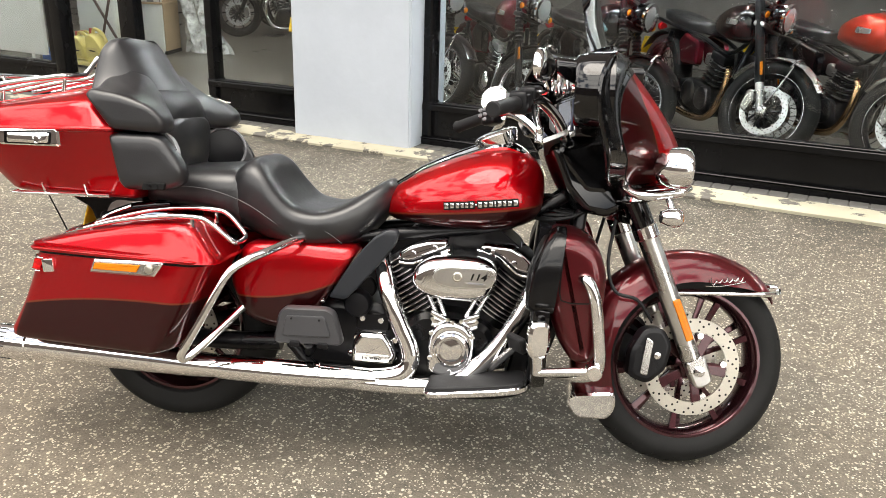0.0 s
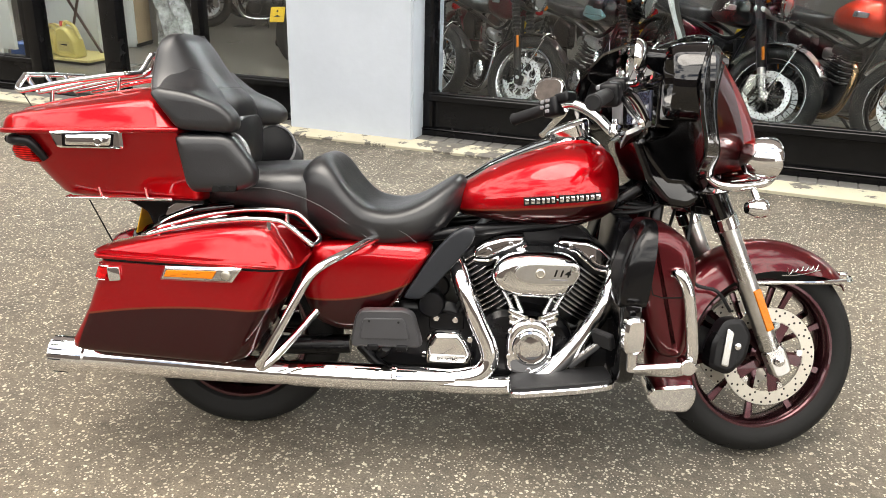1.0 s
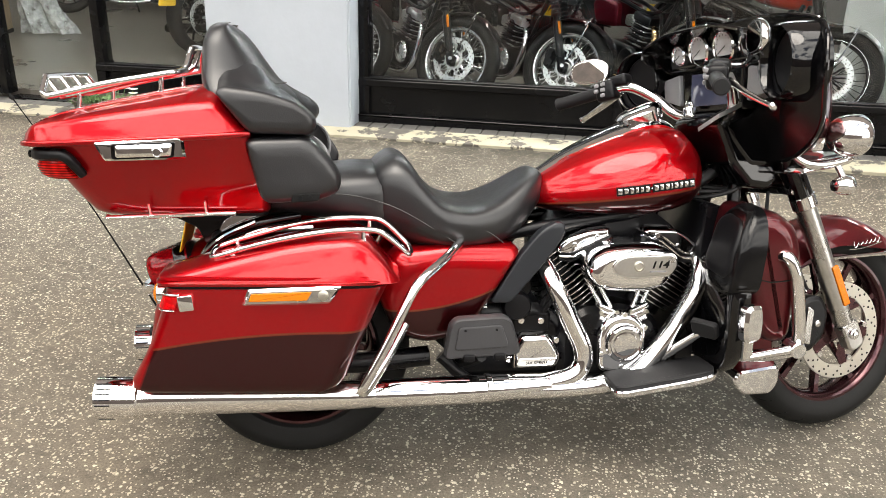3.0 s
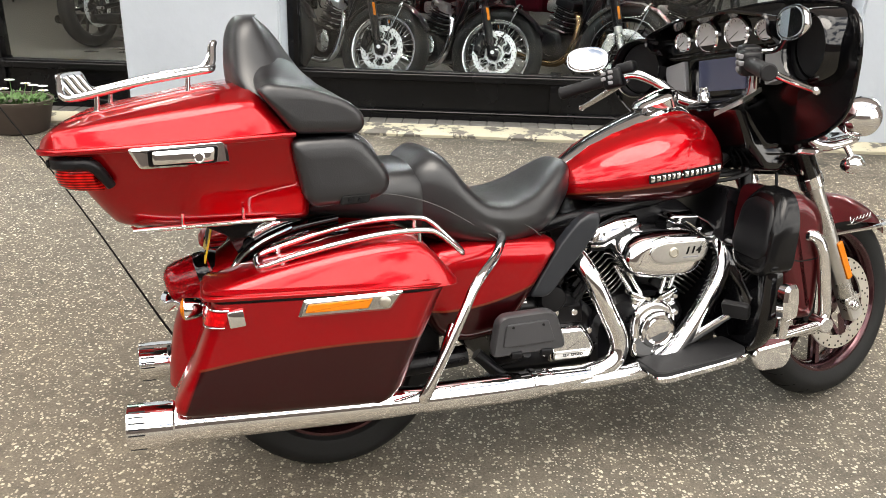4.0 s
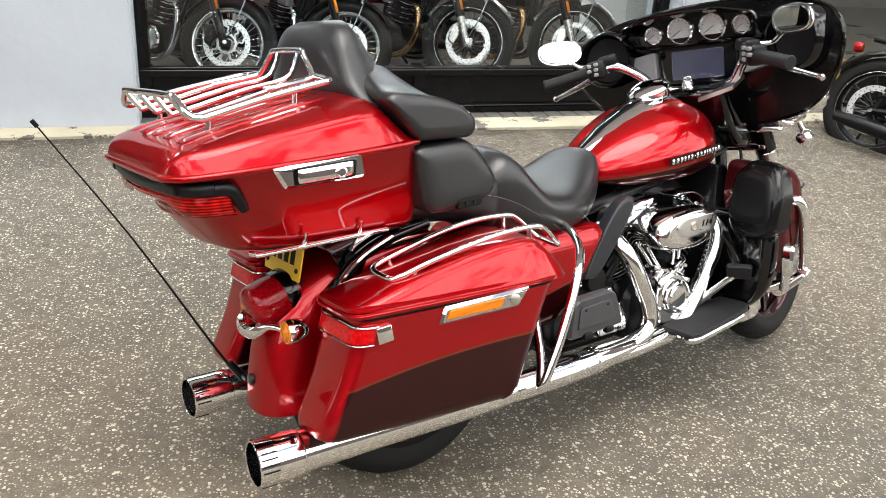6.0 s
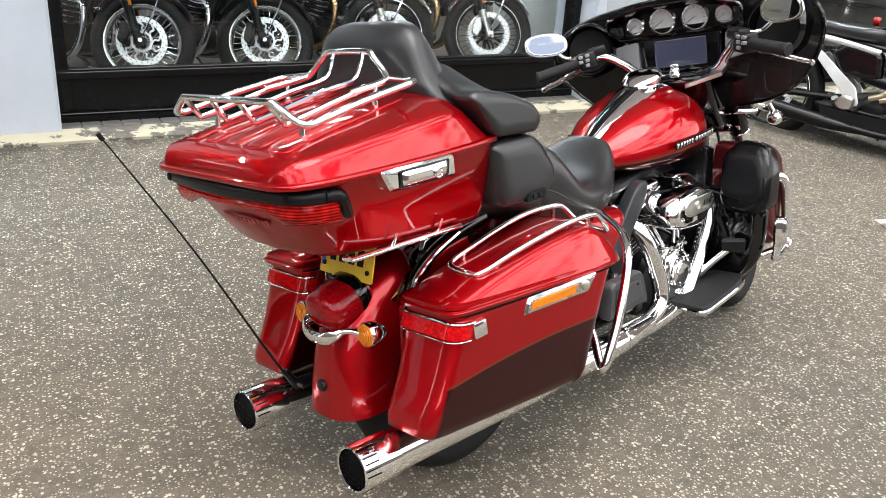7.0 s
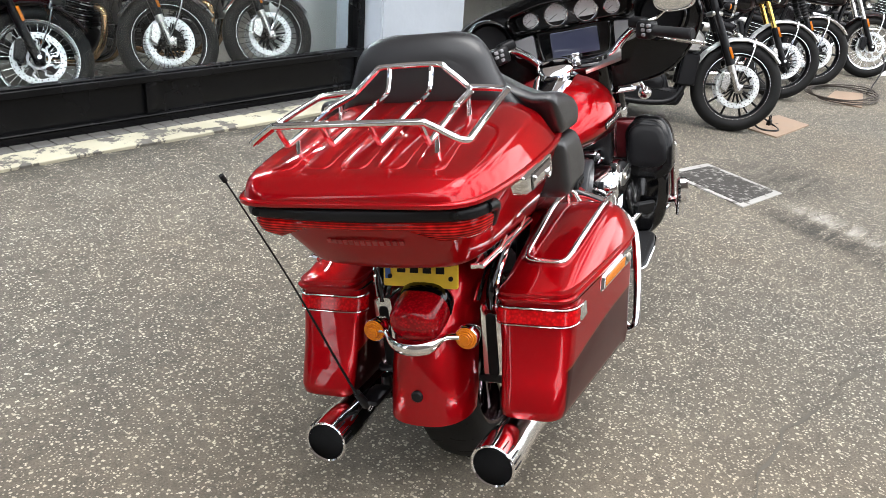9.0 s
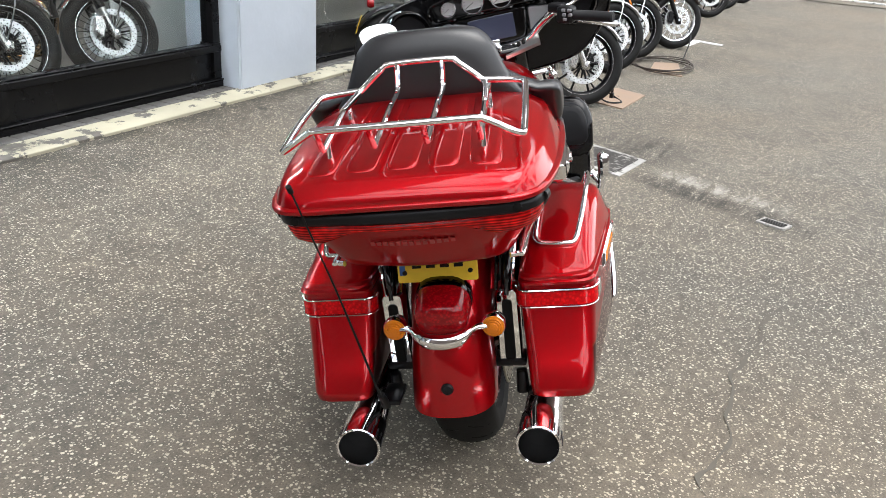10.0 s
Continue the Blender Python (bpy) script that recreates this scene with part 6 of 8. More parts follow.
P("lamp_housing", xf(loft([[(math.cos(t) * 0.064 * k, h, math.sin(t) * 0.047 * k) for t in (2 * math.pi * i / 28 for i in range(28))] for k, h in ((0.6, -0.09), (1.0, -0.06), (1.03, -0.005), (1.03, 0.012), (0.98, 0.014))]), Matrix.Translation(TLC) @ tl_rot.to_4x4()), M_DEEP, tail, "black lamp body")
P("lamp_trim", xf(loft([[(math.copysign(abs(math.cos(t)) ** 0.65, math.cos(t)) * 0.0675 * k, h, math.copysign(abs(math.sin(t)) ** (0.95 if math.sin(t) > 0 else 0.7), math.sin(t)) * 0.0515 * k - 0.001) for t in (2 * math.pi * i / 28 for i in range(28))] for k, h in ((1.0, -0.05), (1.03, -0.04), (1.03, -0.018), (1.0, -0.014))], cap=False), Matrix.Translation(TLC) @ tl_rot.to_4x4()), M_GLOSS, tail, "gloss black lamp rim")
_bar = smooth_pts([(-0.346, 0.112, 0.500), (-0.358, 0.090, 0.505), (-0.372, 0.074, 0.505), (-0.388, 0.058, 0.494), (-0.400, 0.032, 0.487), (-0.404, 0.0, 0.485), (-0.400, -0.032, 0.487), (-0.388, -0.058, 0.494), (-0.372, -0.074, 0.505), (-0.358, -0.090, 0.505), (-0.346, -0.112, 0.500)], 4)
P("signal_bar", loft([[(x, y, z - h), (x - 0.004, y, z - h * 0.7), (x - 0.007, y, z - h * 0.15), (x - 0.006, y, z + h * 0.5), (x - 0.001, y, z + h), (x + 0.010, y, z + h * 0.8), (x + 0.010, y, z - h * 0.8)] for x, y, z in _bar for h in (0.007 + 0.008 * min(max((0.075 - abs(y)) / 0.025, 0.0), 1.0),)]), M_CHROME, tail, "chrome turn signal bar", angle=60)
for s in (-1, 1):
    sg = P("turn_signal", lathe([(0.010, -0.045), (0.022, -0.035), (0.028, -0.015), (0.0295, 0.004), (0.027, 0.008)], 22, (-0.340, s * 0.120, 0.500), Matrix.Rotation(radians(90), 3, "Z")), M_CHROME, None, "chrome bullet turn signal with amber lens")
    P("lens", lathe([(0.027, 0.006), (0.026, 0.011), (0.022, 0.012), (0.0205, 0.0145), (0.017, 0.0135), (0.0155, 0.016), (0.011, 0.015), (0.0095, 0.0175), (0.001, 0.018)], 22, (-0.340, s * 0.120, 0.500), Matrix.Rotation(radians(90), 3, "Z")), M_AMBER, sg)
pl = Matrix.Translation((-0.278, 0.009, 0.656)) @ Matrix.Rotation(radians(14), 4, "Y")
plate = P("number_plate", xf(slab(rounded([(-0.098, -0.06), (0.098, -0.06), (0.098, 0.06), (-0.098, 0.06)], 0.006), -0.002, 0.002, 0.001, "yz"), pl), M_YELLOW, None, "yellow number plate with dark bars")
P("plate_bar", xf(merge(*(box((-0.0026, 0.05 - 0.034 * i, 0.004), (0.001, 0.022, 0.06), 0) for i in range(4))), pl), M_INK, plate)
P("plate_print", xf(box((-0.0026, -0.005, -0.052), (0.001, 0.05, 0.006), 0), pl), M_INK, plate)
for y in (-0.08, 0.08):
    P("plate_bolt", xf(rod((-0.002, y, -0.036), (-0.005, y, -0.036), 0.006, 0.006, 10), pl), M_INK, plate)
P("plate_badge", xf(box((-0.0026, 0.086, -0.028), (0.001, 0.014, 0.028), 0), pl), surface("blue plate patch", (0.03, 0.10, 0.35), 0.4, relief=0), plate)
P("antenna", tube([(-0.375, 0.168, 0.325), (-0.415, 0.167, 0.385), (-0.585, 0.163, 0.71), (-0.748, 0.158, 0.985)], [0.0048, 0.0032, 0.0022, 0.0017], 8), M_INK, None, "thin black whip antenna")
P("antenna_base", merge(rod((-0.355, 0.168, 0.295), (-0.390, 0.168, 0.347), 0.012, 0.009, 12), box((-0.32, 0.155, 0.305), (0.09, 0.05, 0.014), 0.004)), M_DEEP)
P("antenna_tip", rod((-0.745, 0.158, 0.980), (-0.754, 0.158, 0.994), 0.005, 0.005, 10), M_INK)

# top case with lid, rack, lamps, pads
def plan(xr, xf_, hw, r=0.07, bow=0.02, taper=0.04):
    return smooth_pts(rounded([(xf_, hw), (xr + 0.12, hw - taper * 0.4), (xr + 0.012, hw - taper), (xr - bow, 0.0), (xr + 0.012, -hw + taper), (xr + 0.12, -hw + taper * 0.4), (xf_, -hw)], [0.03, 0.10, r, 0.20, r, 0.10, 0.03], 5), 1, True)


def rise(x, z):
    """The seam under the lid climbs a little to the front."""
    return z + 0.042 * (x + 0.60) * min(max((z - 0.74) / 0.15, 0.0), 1.0)


case = P("top_case", loft([[(p[0], p[1], rise(p[0], z)) for p in plan(xr, xf_, hw)] for z, xr, xf_, hw in ((0.714, -0.440, -0.060, 0.190), (0.718, -0.468, -0.055, 0.210), (0.726, -0.482, -0.050, 0.2185), (0.735, -0.488, -0.050, 0.223), (0.750, -0.500, -0.050, 0.231), (0.787, -0.524, -0.056, 0.250), (0.814, -0.540, -0.062, 0.263), (0.835, -0.552, -0.068, 0.273), (0.866, -0.564, -0.080, 0.288), (0.888, -0.574, -0.084, 0.297))]), M_RED, None, "red hard top case with luggage rack", angle=50)
# lid: sections along the case, steep flanks under a deck that rises to the front
sect = []
for x, zs, zl, yl in ((-0.606, 0.898, 0.893, 0.165), (-0.604, 0.907, 0.892, 0.205), (-0.597, 0.918, 0.892, 0.230), (-0.585, 0.929, 0.892, 0.250), (-0.572, 0.937, 0.892, 0.262), (-0.558, 0.941, 0.892, 0.271), (-0.52, 0.946, 0.892, 0.284), (-0.46, 0.954, 0.890, 0.295), (-0.38, 0.964, 0.890, 0.303), (-0.30, 0.974, 0.890, 0.307), (-0.22, 0.983, 0.890, 0.308), (-0.170, 0.987, 0.890, 0.306), (-0.150, 0.980, 0.890, 0.304), (-0.115, 0.948, 0.890, 0.300), (-0.088, 0.918, 0.890, 0.295)):
    ys = yl - 0.012 - 0.24 * (zs - 0.90)
    crown = 0.007 + (0.012 * min(max((x + 0.585) / 0.08, 0.0), 1.0) + 0.024 * min(max((x + 0.56) / 0.36, 0.0), 1.0)) * (1.0 if x < -0.16 else max(0.2, (-0.08 - x) / 0.08))
    half = [(yl, zl + 0.042 * (x + 0.60)), (ys, zs), (ys * 0.74, zs + crown * 0.8), (ys * 0.42, zs + crown)]
    ring = rounded([(q[0], q[1]) for q in half] + [(-q[0], q[1]) for q in reversed(half)], [0.002, 0.016, 0.05, 0.08, 0.08, 0.05, 0.016, 0.002], 5)
    sect.append([(x, q[0], q[1]) for q in ring])
P("case_lid", loft(sect), M_RED, case, "red lid with a raised ribbed deck", angle=42)
P("lid_seam", loft([[(p[0], p[1], rise(p[0], z)) for p in plan(-0.578, -0.086, 0.292)] for z in (0.884, 0.896)]), M_INK, case)
_lip = [(q[0][0], max(v[1] for v in q)) for q in sect]
_lip = _lip + [(x, -y) for x, y in reversed(_lip)]
P("lid_bead", loft([[(q[0], q[1], 0.042 * (q[0] + 0.60) + z) for q in shrink(_lip, -o)] for z, o in ((0.8880, -0.004), (0.8885, 0.002), (0.8905, 0.0055), (0.8975, 0.0060), (0.9005, 0.0045), (0.9025, -0.003))]), M_RED, case, "rounded lid lip", angle=60)


def deck(x, y):
    """Height of the lid's deck."""
    k = max(1, min(len(sect) - 1, sum(1 for q in sect if q[0][0] < x)))
    f = (x - sect[k - 1][0][0]) / (sect[k][0][0] - sect[k - 1][0][0])
    tops = sorted((u[1] + (v[1] - u[1]) * f, u[2] + (v[2] - u[2]) * f) for u, v in zip(sect[k - 1], sect[k]) if u[2] > sect[k - 1][0][2] + 0.004)
    return float(np.interp(y, [q[0] for q in tops], [q[1] for q in tops]))


# low raised panels with rounded rear ends
for j in range(5):
    rows = []
    for x, w, up in ((-0.553, 0.016, 0.000), (-0.550, 0.024, 0.0016), (-0.543, 0.030, 0.0022), (-0.530, 0.0325, 0.0024), (-0.48, 0.033, 0.0024), (-0.42, 0.033, 0.0024), (-0.36, 0.033, 0.0024), (-0.30, 0.032, 0.0022), (-0.25, 0.031, 0.0016), (-0.22, 0.030, -0.001)):
        y0 = (0.084 * j - 0.168) * (1.0 - 0.35 * (x + 0.553))
        rows.append([(x, y0 + d * w, deck(x, y0 + d * w) + up + h) for d, h in ((-1.0, -up - 0.004), (-0.97, -0.0012), (-0.90, 0.0), (-0.45, 0.0), (0.0, 0.0), (0.45, 0.0), (0.90, 0.0), (0.97, -0.0012), (1.0, -up - 0.004))])
    P("lid_rib", loft(rows), M_RED, case, angle=50)


def wrap(xr, hw, x_end):
    """The rear half of the case's outline, from one side round to the other."""
    whole, ref = plan(xr, -0.078, hw), plan(-0.58, -0.078, 0.286)
    keep = sorted((i for i in range(len(ref)) if ref[i][0] < x_end), key=lambda i: math.atan2(ref[i][1], -(ref[i][0] + 0.35)))
    return [whole[i] for i in keep]


_rows = [[Vector((p[0], p[1], z)) for p in wrap(-0.580 - o, 0.288 + o, -0.478)] for z, o in ((0.886, 0.003), (0.884, 0.009), (0.879, 0.013), (0.871, 0.014), (0.862, 0.013), (0.857, 0.007))]
P("bumper_strip", shell(_rows, 0.010), M_BLACK, case, "black rubber strip")
for s in (-1, 1):
    ex, ey = max((q for q in wrap(-0.586, 0.294, -0.478) if q[1] * s > 0), key=lambda q: q[0])[:2]
    P("strip_arm", tube([(ex - 0.030, ey - s * 0.002, 0.872), (ex - 0.008, ey + s * 0.001, 0.8715), (ex + 0.006, ey, 0.864), (ex + 0.020, ey - s * 0.009, 0.843), (ex + 0.032, ey - s * 0.018, 0.822)], [0.0125, 0.0135, 0.0135, 0.012, 0.010], 10, k=3), M_BLACK, case)
    P("strip_bolt", lathe([(0.009, 0), (0.009, 0.006), (0.004, 0.008)], 10, (-0.582, s * 0.224, 0.871), Matrix.Rotation(radians(90), 3, "Z")), M_INK, case)
_rows = []
for f, o in ((0.0, 0.011), (0.3, 0.0165), (0.75, 0.0145), (1.0, 0.004)):
    _rows.append([Vector((p[0], p[1], 0.857 - f * (0.022 + 0.022 * min(max((abs(p[1]) - 0.12) / 0.04, 0.0), 1.0)))) for p in wrap(-0.571 + 0.006 * f - o, 0.280 - 0.010 * f + o, -0.472)])
P("case_lamp", shell(_rows, 0.012), M_CASELAMP, case, "red wrap-round lamp strip")
P("case_tray", loft([[(p[0], p[1], z) for p in plan(-0.432, -0.06, 0.172)] for z in (0.704, 0.718)]), M_BLACK, case, "black underside tray")
for i in range(13):
    P("badge_bar", xf(box((0, 0, 0), (0.002, 0.009, 0.011), 0), Matrix.Translation((-0.5505 + 0.0006 * abs(i - 6) ** 1.6, 0.084 - 0.014 * i, 0.797)) @ Matrix.Rotation(radians(-27), 4, "Y")), M_DARKRED, case, "faint plain badge strip" if i == 0 else "")
for s in (-1, 1):
    la = P("case_latch", xf(puff(rounded([(-0.424, 0.902), (-0.402, 0.860), (-0.224, 0.863), (-0.228, 0.908), (-0.238, 0.914)], 0.008), [(s * 0.280, 0.0), (s * 0.308, 0.0), (s * 0.315, 0.006)]), Matrix()), M_CHROME, case, "chrome lid latch")
    P("latch_recess", slab(rounded([(-0.385, 0.864), (-0.250, 0.867), (-0.245, 0.903), (-0.385, 0.899)], 0.006), s * 0.310, s * 0.3162, 0.001), M_GLOSS, la, "dark polished latch recess")
    P("latch_lever", puff(rounded([(-0.376, 0.868), (-0.256, 0.871), (-0.252, 0.899), (-0.376, 0.895)], 0.006), [(s * 0.308, 0.0), (s * 0.317, 0.0), (s * 0.3205, 0.004), (s * 0.322, 0.009)], soft=True), M_CHROME, la)
    P("lock", lathe([(0.011, 0), (0.012, 0.003), (0.009, 0.004), (0.008, 0.002), (0.001, 0.002)], 18, (-0.285, s * 0.3225, 0.880), Matrix.Rotation(radians(180 if s < 0 else 0), 3, "X")), M_CHROME, la)
    P("case_rail", tube([(-0.436, s * 0.186, 0.714), (-0.428, s * 0.204, 0.714), (-0.405, s * 0.211, 0.715), (-0.13, s * 0.222, 0.722)], 0.0075, 10, flat=0.8), M_CHROME, case, "chrome lower rail")
    P("rail_clip", rod((-0.33, s * 0.214, 0.716), (-0.33, s * 0.233, 0.750), 0.004, 0.003, 8), M_CHROME, case)
    P("rail_clip", rod((-0.20, s * 0.219, 0.720), (-0.20, s * 0.236, 0.754), 0.004, 0.003, 8), M_CHROME, case)
P("case_tray", puff(rounded([(-0.43, 0.728), (-0.06, 0.735), (-0.08, 0.705), (-0.14, 0.672), (-0.20, 0.690)], 0.01), [(-0.13, 0.008), (-0.12, 0), (0.12, 0), (0.13, 0.008)]), M_DEEP, case, "black mounting tray")
P("base_plate", loft([[(p[0], p[1], z) for p in plan(-0.41, -0.06, 0.16)] for z in (0.706, 0.722)]), M_DEEP, case)
# rack
rk_o = [(-0.268, -0.236, 1.052), (-0.40, -0.242, 1.030), (-0.50, -0.244, 1.008), (-0.530, -0.242, 1.003), (-0.545, -0.225, 1.012), (-0.552, -0.175, 1.040), (-0.556, -0.150, 1.044), (-0.560, 0.0, 1.045)]
rack = P("luggage_rack", tube(rk_o + [(x, -y, z) for x, y, z in rk_o[-2::-1]], 0.0075, 10), M_CHROME, case, "chrome tubular rack")
for sd in (-1, 1):
    P("rack_front", tube([(-0.268, sd * 0.236, 1.052), (-0.252, sd * 0.230, 1.054), (-0.244, sd * 0.205, 1.056), (-0.240, sd * 0.142, 1.060)], 0.0075, 10, False, 3), M_CHROME, case)
P("rack_hoop", tube([(-0.36, -0.156, 1.040), (-0.27, -0.148, 1.052), (-0.243, -0.138, 1.062), (-0.236, -0.088, 1.102), (-0.232, -0.066, 1.112), (-0.232, 0.066, 1.112), (-0.236, 0.088, 1.102), (-0.243, 0.138, 1.062), (-0.27, 0.148, 1.052), (-0.36, 0.156, 1.040)], 0.0075, 10, False, 3), M_CHROME, case, "raised rack hoop")
for y in (-0.156, -0.052, 0.052, 0.156):
    top = [(-0.244, y, 1.080), (-0.233, y, 1.110)] if abs(y) < 0.1 else []
    P("rack_slat", tube([(-0.556, y * 1.03, 1.043), (-0.528, y * 1.03, 1.003), (-0.508, y * 1.02, 1.001), (-0.36, y, 1.036), (-0.27, y, 1.052)] + top, 0.0064, 8, False, 3), M_CHROME, case)
for x, y, z0, z1 in ((-0.49, -0.160, 0.950, 1.006), (-0.49, 0.160, 0.950, 1.006), (-0.30, -0.158, 0.990, 1.045), (-0.30, 0.158, 0.990, 1.045)):
    P("rack_post", rod((x, y, z0), (x + 0.006, y, z1), 0.0065, 0.005, 10), M_CHROME, case)
# passenger backrest with side wings and speaker pods
rings = []
for z, x0, x1, hw in through_rows([(0.918, -0.09, 0.00, 0.18), (0.925, -0.12, 0.02, 0.215), (0.955, -0.15, 0.025, 0.235), (0.995, -0.192, 0.012, 0.235), (1.025, -0.208, -0.018, 0.214), (1.055, -0.211, -0.042, 0.194), (1.090, -0.210, -0.066, 0.178), (1.125, -0.206, -0.090, 0.164), (1.150, -0.198, -0.112, 0.146), (1.166, -0.188, -0.134, 0.120), (1.174, -0.178, -0.152, 0.075)]):
    ring = []
    for i in range(44):
        t = 2 * math.pi * i / 44
        cc, ss = math.cos(t), math.sin(t)
        xm = x0 + 0.045
        ring.append((xm + (x1 - xm) * cc ** 1.0 if cc > 0 else xm + (xm - x0) * -abs(cc) ** 0.6, hw * math.copysign(abs(ss) ** 0.8, ss), z))
    rings.append(ring)
rest = P("backrest", loft(rings), M_LEATHER, None, "black padded passenger backrest", angle=70)
P("seam", tube([(-0.085, 0.205, 1.020), (-0.045, 0.14, 1.026), (-0.014, 0.05, 1.026), (-0.012, 0.0, 1.026), (-0.014, -0.05, 1.026), (-0.045, -0.14, 1.026), (-0.085, -0.205, 1.020)], 0.0014, 6), M_THREAD, rest)
for s in (-1, 1):
    P("seam", tube([(-0.150, s * 0.190, 1.040), (-0.148, s * 0.168, 1.090), (-0.150, s * 0.140, 1.135), (-0.155, s * 0.095, 1.165)], 0.0014, 6), M_THREAD, rest)
    wing = rounded([(-0.158, 1.012), (-0.100, 0.936), (-0.082, 0.917), (0.055, 0.912), (0.070, 0.930), (0.067, 0.955), (0.036, 0.984), (-0.045, 1.014), (-0.140, 1.026)], [0.02, 0.03, 0.02, 0.02, 0.02, 0.025, 0.05, 0.06, 0.02], 5)
    wb = puff(wing, [(s * 0.10, 0.0), (s * 0.150, -0.002), (s * 0.215, -0.004), (s * 0.255, 0.0), (s * 0.288, 0.0), (s * 0.298, 0.003), (s * 0.304, 0.009), (s * 0.307, 0.018), (s * 0.308, 0.03)], soft=True)
    for v in wb.verts:
        # the top sweeps up into the backrest
        lift = min(max((0.262 - abs(v.co.y)) / 0.10, 0.0), 1.0)
        v.co.z += 0.055 * lift * lift * min(max((v.co.z - 0.95) / 0.06, 0.0), 1.0)
        v.co.x -= 0.055 * lift * lift * min(max((v.co.x + 0.10) / 0.12, 0.0), 1.0)
    P("backrest_wing", wb, M_LEATHER, rest, "padded side wing", angle=70)
    P("seam", tube([(-0.118, s * 0.304, 0.985), (-0.085, s * 0.3055, 0.997), (-0.032, s * 0.3055, 0.992), (0.020, s * 0.304, 0.975), (0.056, s * 0.301, 0.948)], 0.0014, 6), M_THREAD, rest)
    podl = rounded([(-0.097, 0.902), (-0.068, 0.772), (-0.050, 0.752), (0.080, 0.760), (0.118, 0.778), (0.126, 0.812), (0.108, 0.846), (0.066, 0.898), (0.037, 0.911), (-0.075, 0.909)], 0.022, 5)
    _pb = puff(podl, [(s * 0.17, 0.006), (s * 0.18, 0.0), (s * 0.278, 0.0), (s * 0.290, 0.003), (s * 0.298, 0.008), (s * 0.303, 0.016), (s * 0.305, 0.028), (s * 0.306, 0.045)], soft=True)
    for v in _pb.verts:
        if abs(v.co.y) < 0.24:
            v.co.y = s * (max(0.17, min(0.262, 0.204 + (v.co.x + 0.035) * 0.55)) + (0.004 if abs(v.co.y) > 0.175 else 0.0))
    pod = P("speaker_pod", _pb, M_LEATHER, None, "black padded armrest speaker pod", angle=50)
    P("pod_speaker", lathe([(0.001, 0.016), (0.050, 0.014), (0.066, 0.010), (0.068, -0.01)], 32, (0.030, s * 0.238, 0.838), Matrix.Rotation(radians(-s * 151 if s > 0 else -29), 3, "Z")), M_BLACK, pod, "round black speaker")
    P("speaker_ring", lathe([(0.066, 0.006), (0.069, 0.015), (0.074, 0.015), (0.076, 0.002)], 36, (0.030, s * 0.238, 0.838), Matrix.Rotation(radians(-s * 151 if s > 0 else -29), 3, "Z")), M_GREY, pod, "grey speaker ring")
    P("jack_panel", slab(rounded([(0.005, 0.757), (0.070, 0.760), (0.075, 0.780), (0.010, 0.778)], 0.006), s * 0.292, s * 0.308, 0.003), M_INK, pod, "black socket panel")
    for jx in (0.028, 0.050):
        P("socket", rod((jx, s * 0.307, 0.769), (jx, s * 0.311, 0.769), 0.0055, 0.005, 12), M_DEEP, pod)
P("rest_cushion", loft(seat_rings(through_rows([(-0.10, 0.12, 0.95, 0.90, 0.78, 0), (-0.06, 0.17, 0.955, 0.90, 0.775, 0), (-0.02, 0.175, 0.955, 0.90, 0.775, 0), (0.012, 0.16, 0.955, 0.90, 0.775, 0), (0.030, 0.12, 0.945, 0.89, 0.79, 0)]))), M_LEATHER, rest, "", angle=60)
# support under the top case
for s in (-1, 1):
    P("case_mount", merge(slab(rounded([(-0.33, 0.700), (-0.06, 0.715), (-0.05, 0.735), (-0.12, 0.735), (-0.20, 0.722), (-0.33, 0.722)], 0.006), s * 0.125, s * 0.131, 0.001), slab(rounded([(-0.20, 0.63), (-0.165, 0.625), (-0.06, 0.71), (-0.10, 0.73), (-0.17, 0.69)], 0.01), s * 0.140, s * 0.146, 0.001)), M_CHROME, None, "chrome top case bracket")
    P("mount_plate", slab(rounded([(-0.345, 0.730), (-0.19, 0.732), (-0.125, 0.665), (-0.160, 0.600), (-0.215, 0.625), (-0.235, 0.672), (-0.290, 0.700)], 0.012), s * 0.134, s * 0.140, 0.002), M_GLOSS, None, "black mounting plate")
    P("mount_knob", rod((-0.185, s * 0.146, 0.648), (-0.185, s * 0.158, 0.648), 0.018, 0.014, 14, 0.002), M_DEEP)
    P("fender_strut", tube([(0.05, s * 0.118, 0.66), (-0.08, s * 0.122, 0.655), (-0.18, s * 0.122, 0.62), (-0.26, s * 0.118, 0.555)], 0.012, 8, flat=0.6), M_CHROME)
for s in (-1, 1):
    P("frame_tube", tube([(-0.232, s * 0.145, 0.530), (-0.226, s * 0.150, 0.585), (-0.185, s * 0.158, 0.640), (-0.10, s * 0.160, 0.680), (0.02, s * 0.150, 0.700)], 0.015, 12), M_GLOSS, None, "gloss black bag frame tube")
    P("frame_trim", tube([(-0.238, s * 0.160, 0.545), (-0.224, s * 0.166, 0.605), (-0.170, s * 0.172, 0.655), (-0.09, s * 0.174, 0.690)], 0.006, 8), M_CHROME)
P("side_stand", tube([(0.62, 0.15, 0.19), (0.60, 0.20, 0.10), (0.58, 0.268, 0.0535)], [0.016, 0.014, 0.012], 10), M_DEEP, None, "black side stand")
P("stand_foot", box((0.58, 0.275, 0.0535), (0.06, 0.05, 0.008), 0.003, Matrix.Rotation(radians(10.4), 3, "X")), M_DEEP)

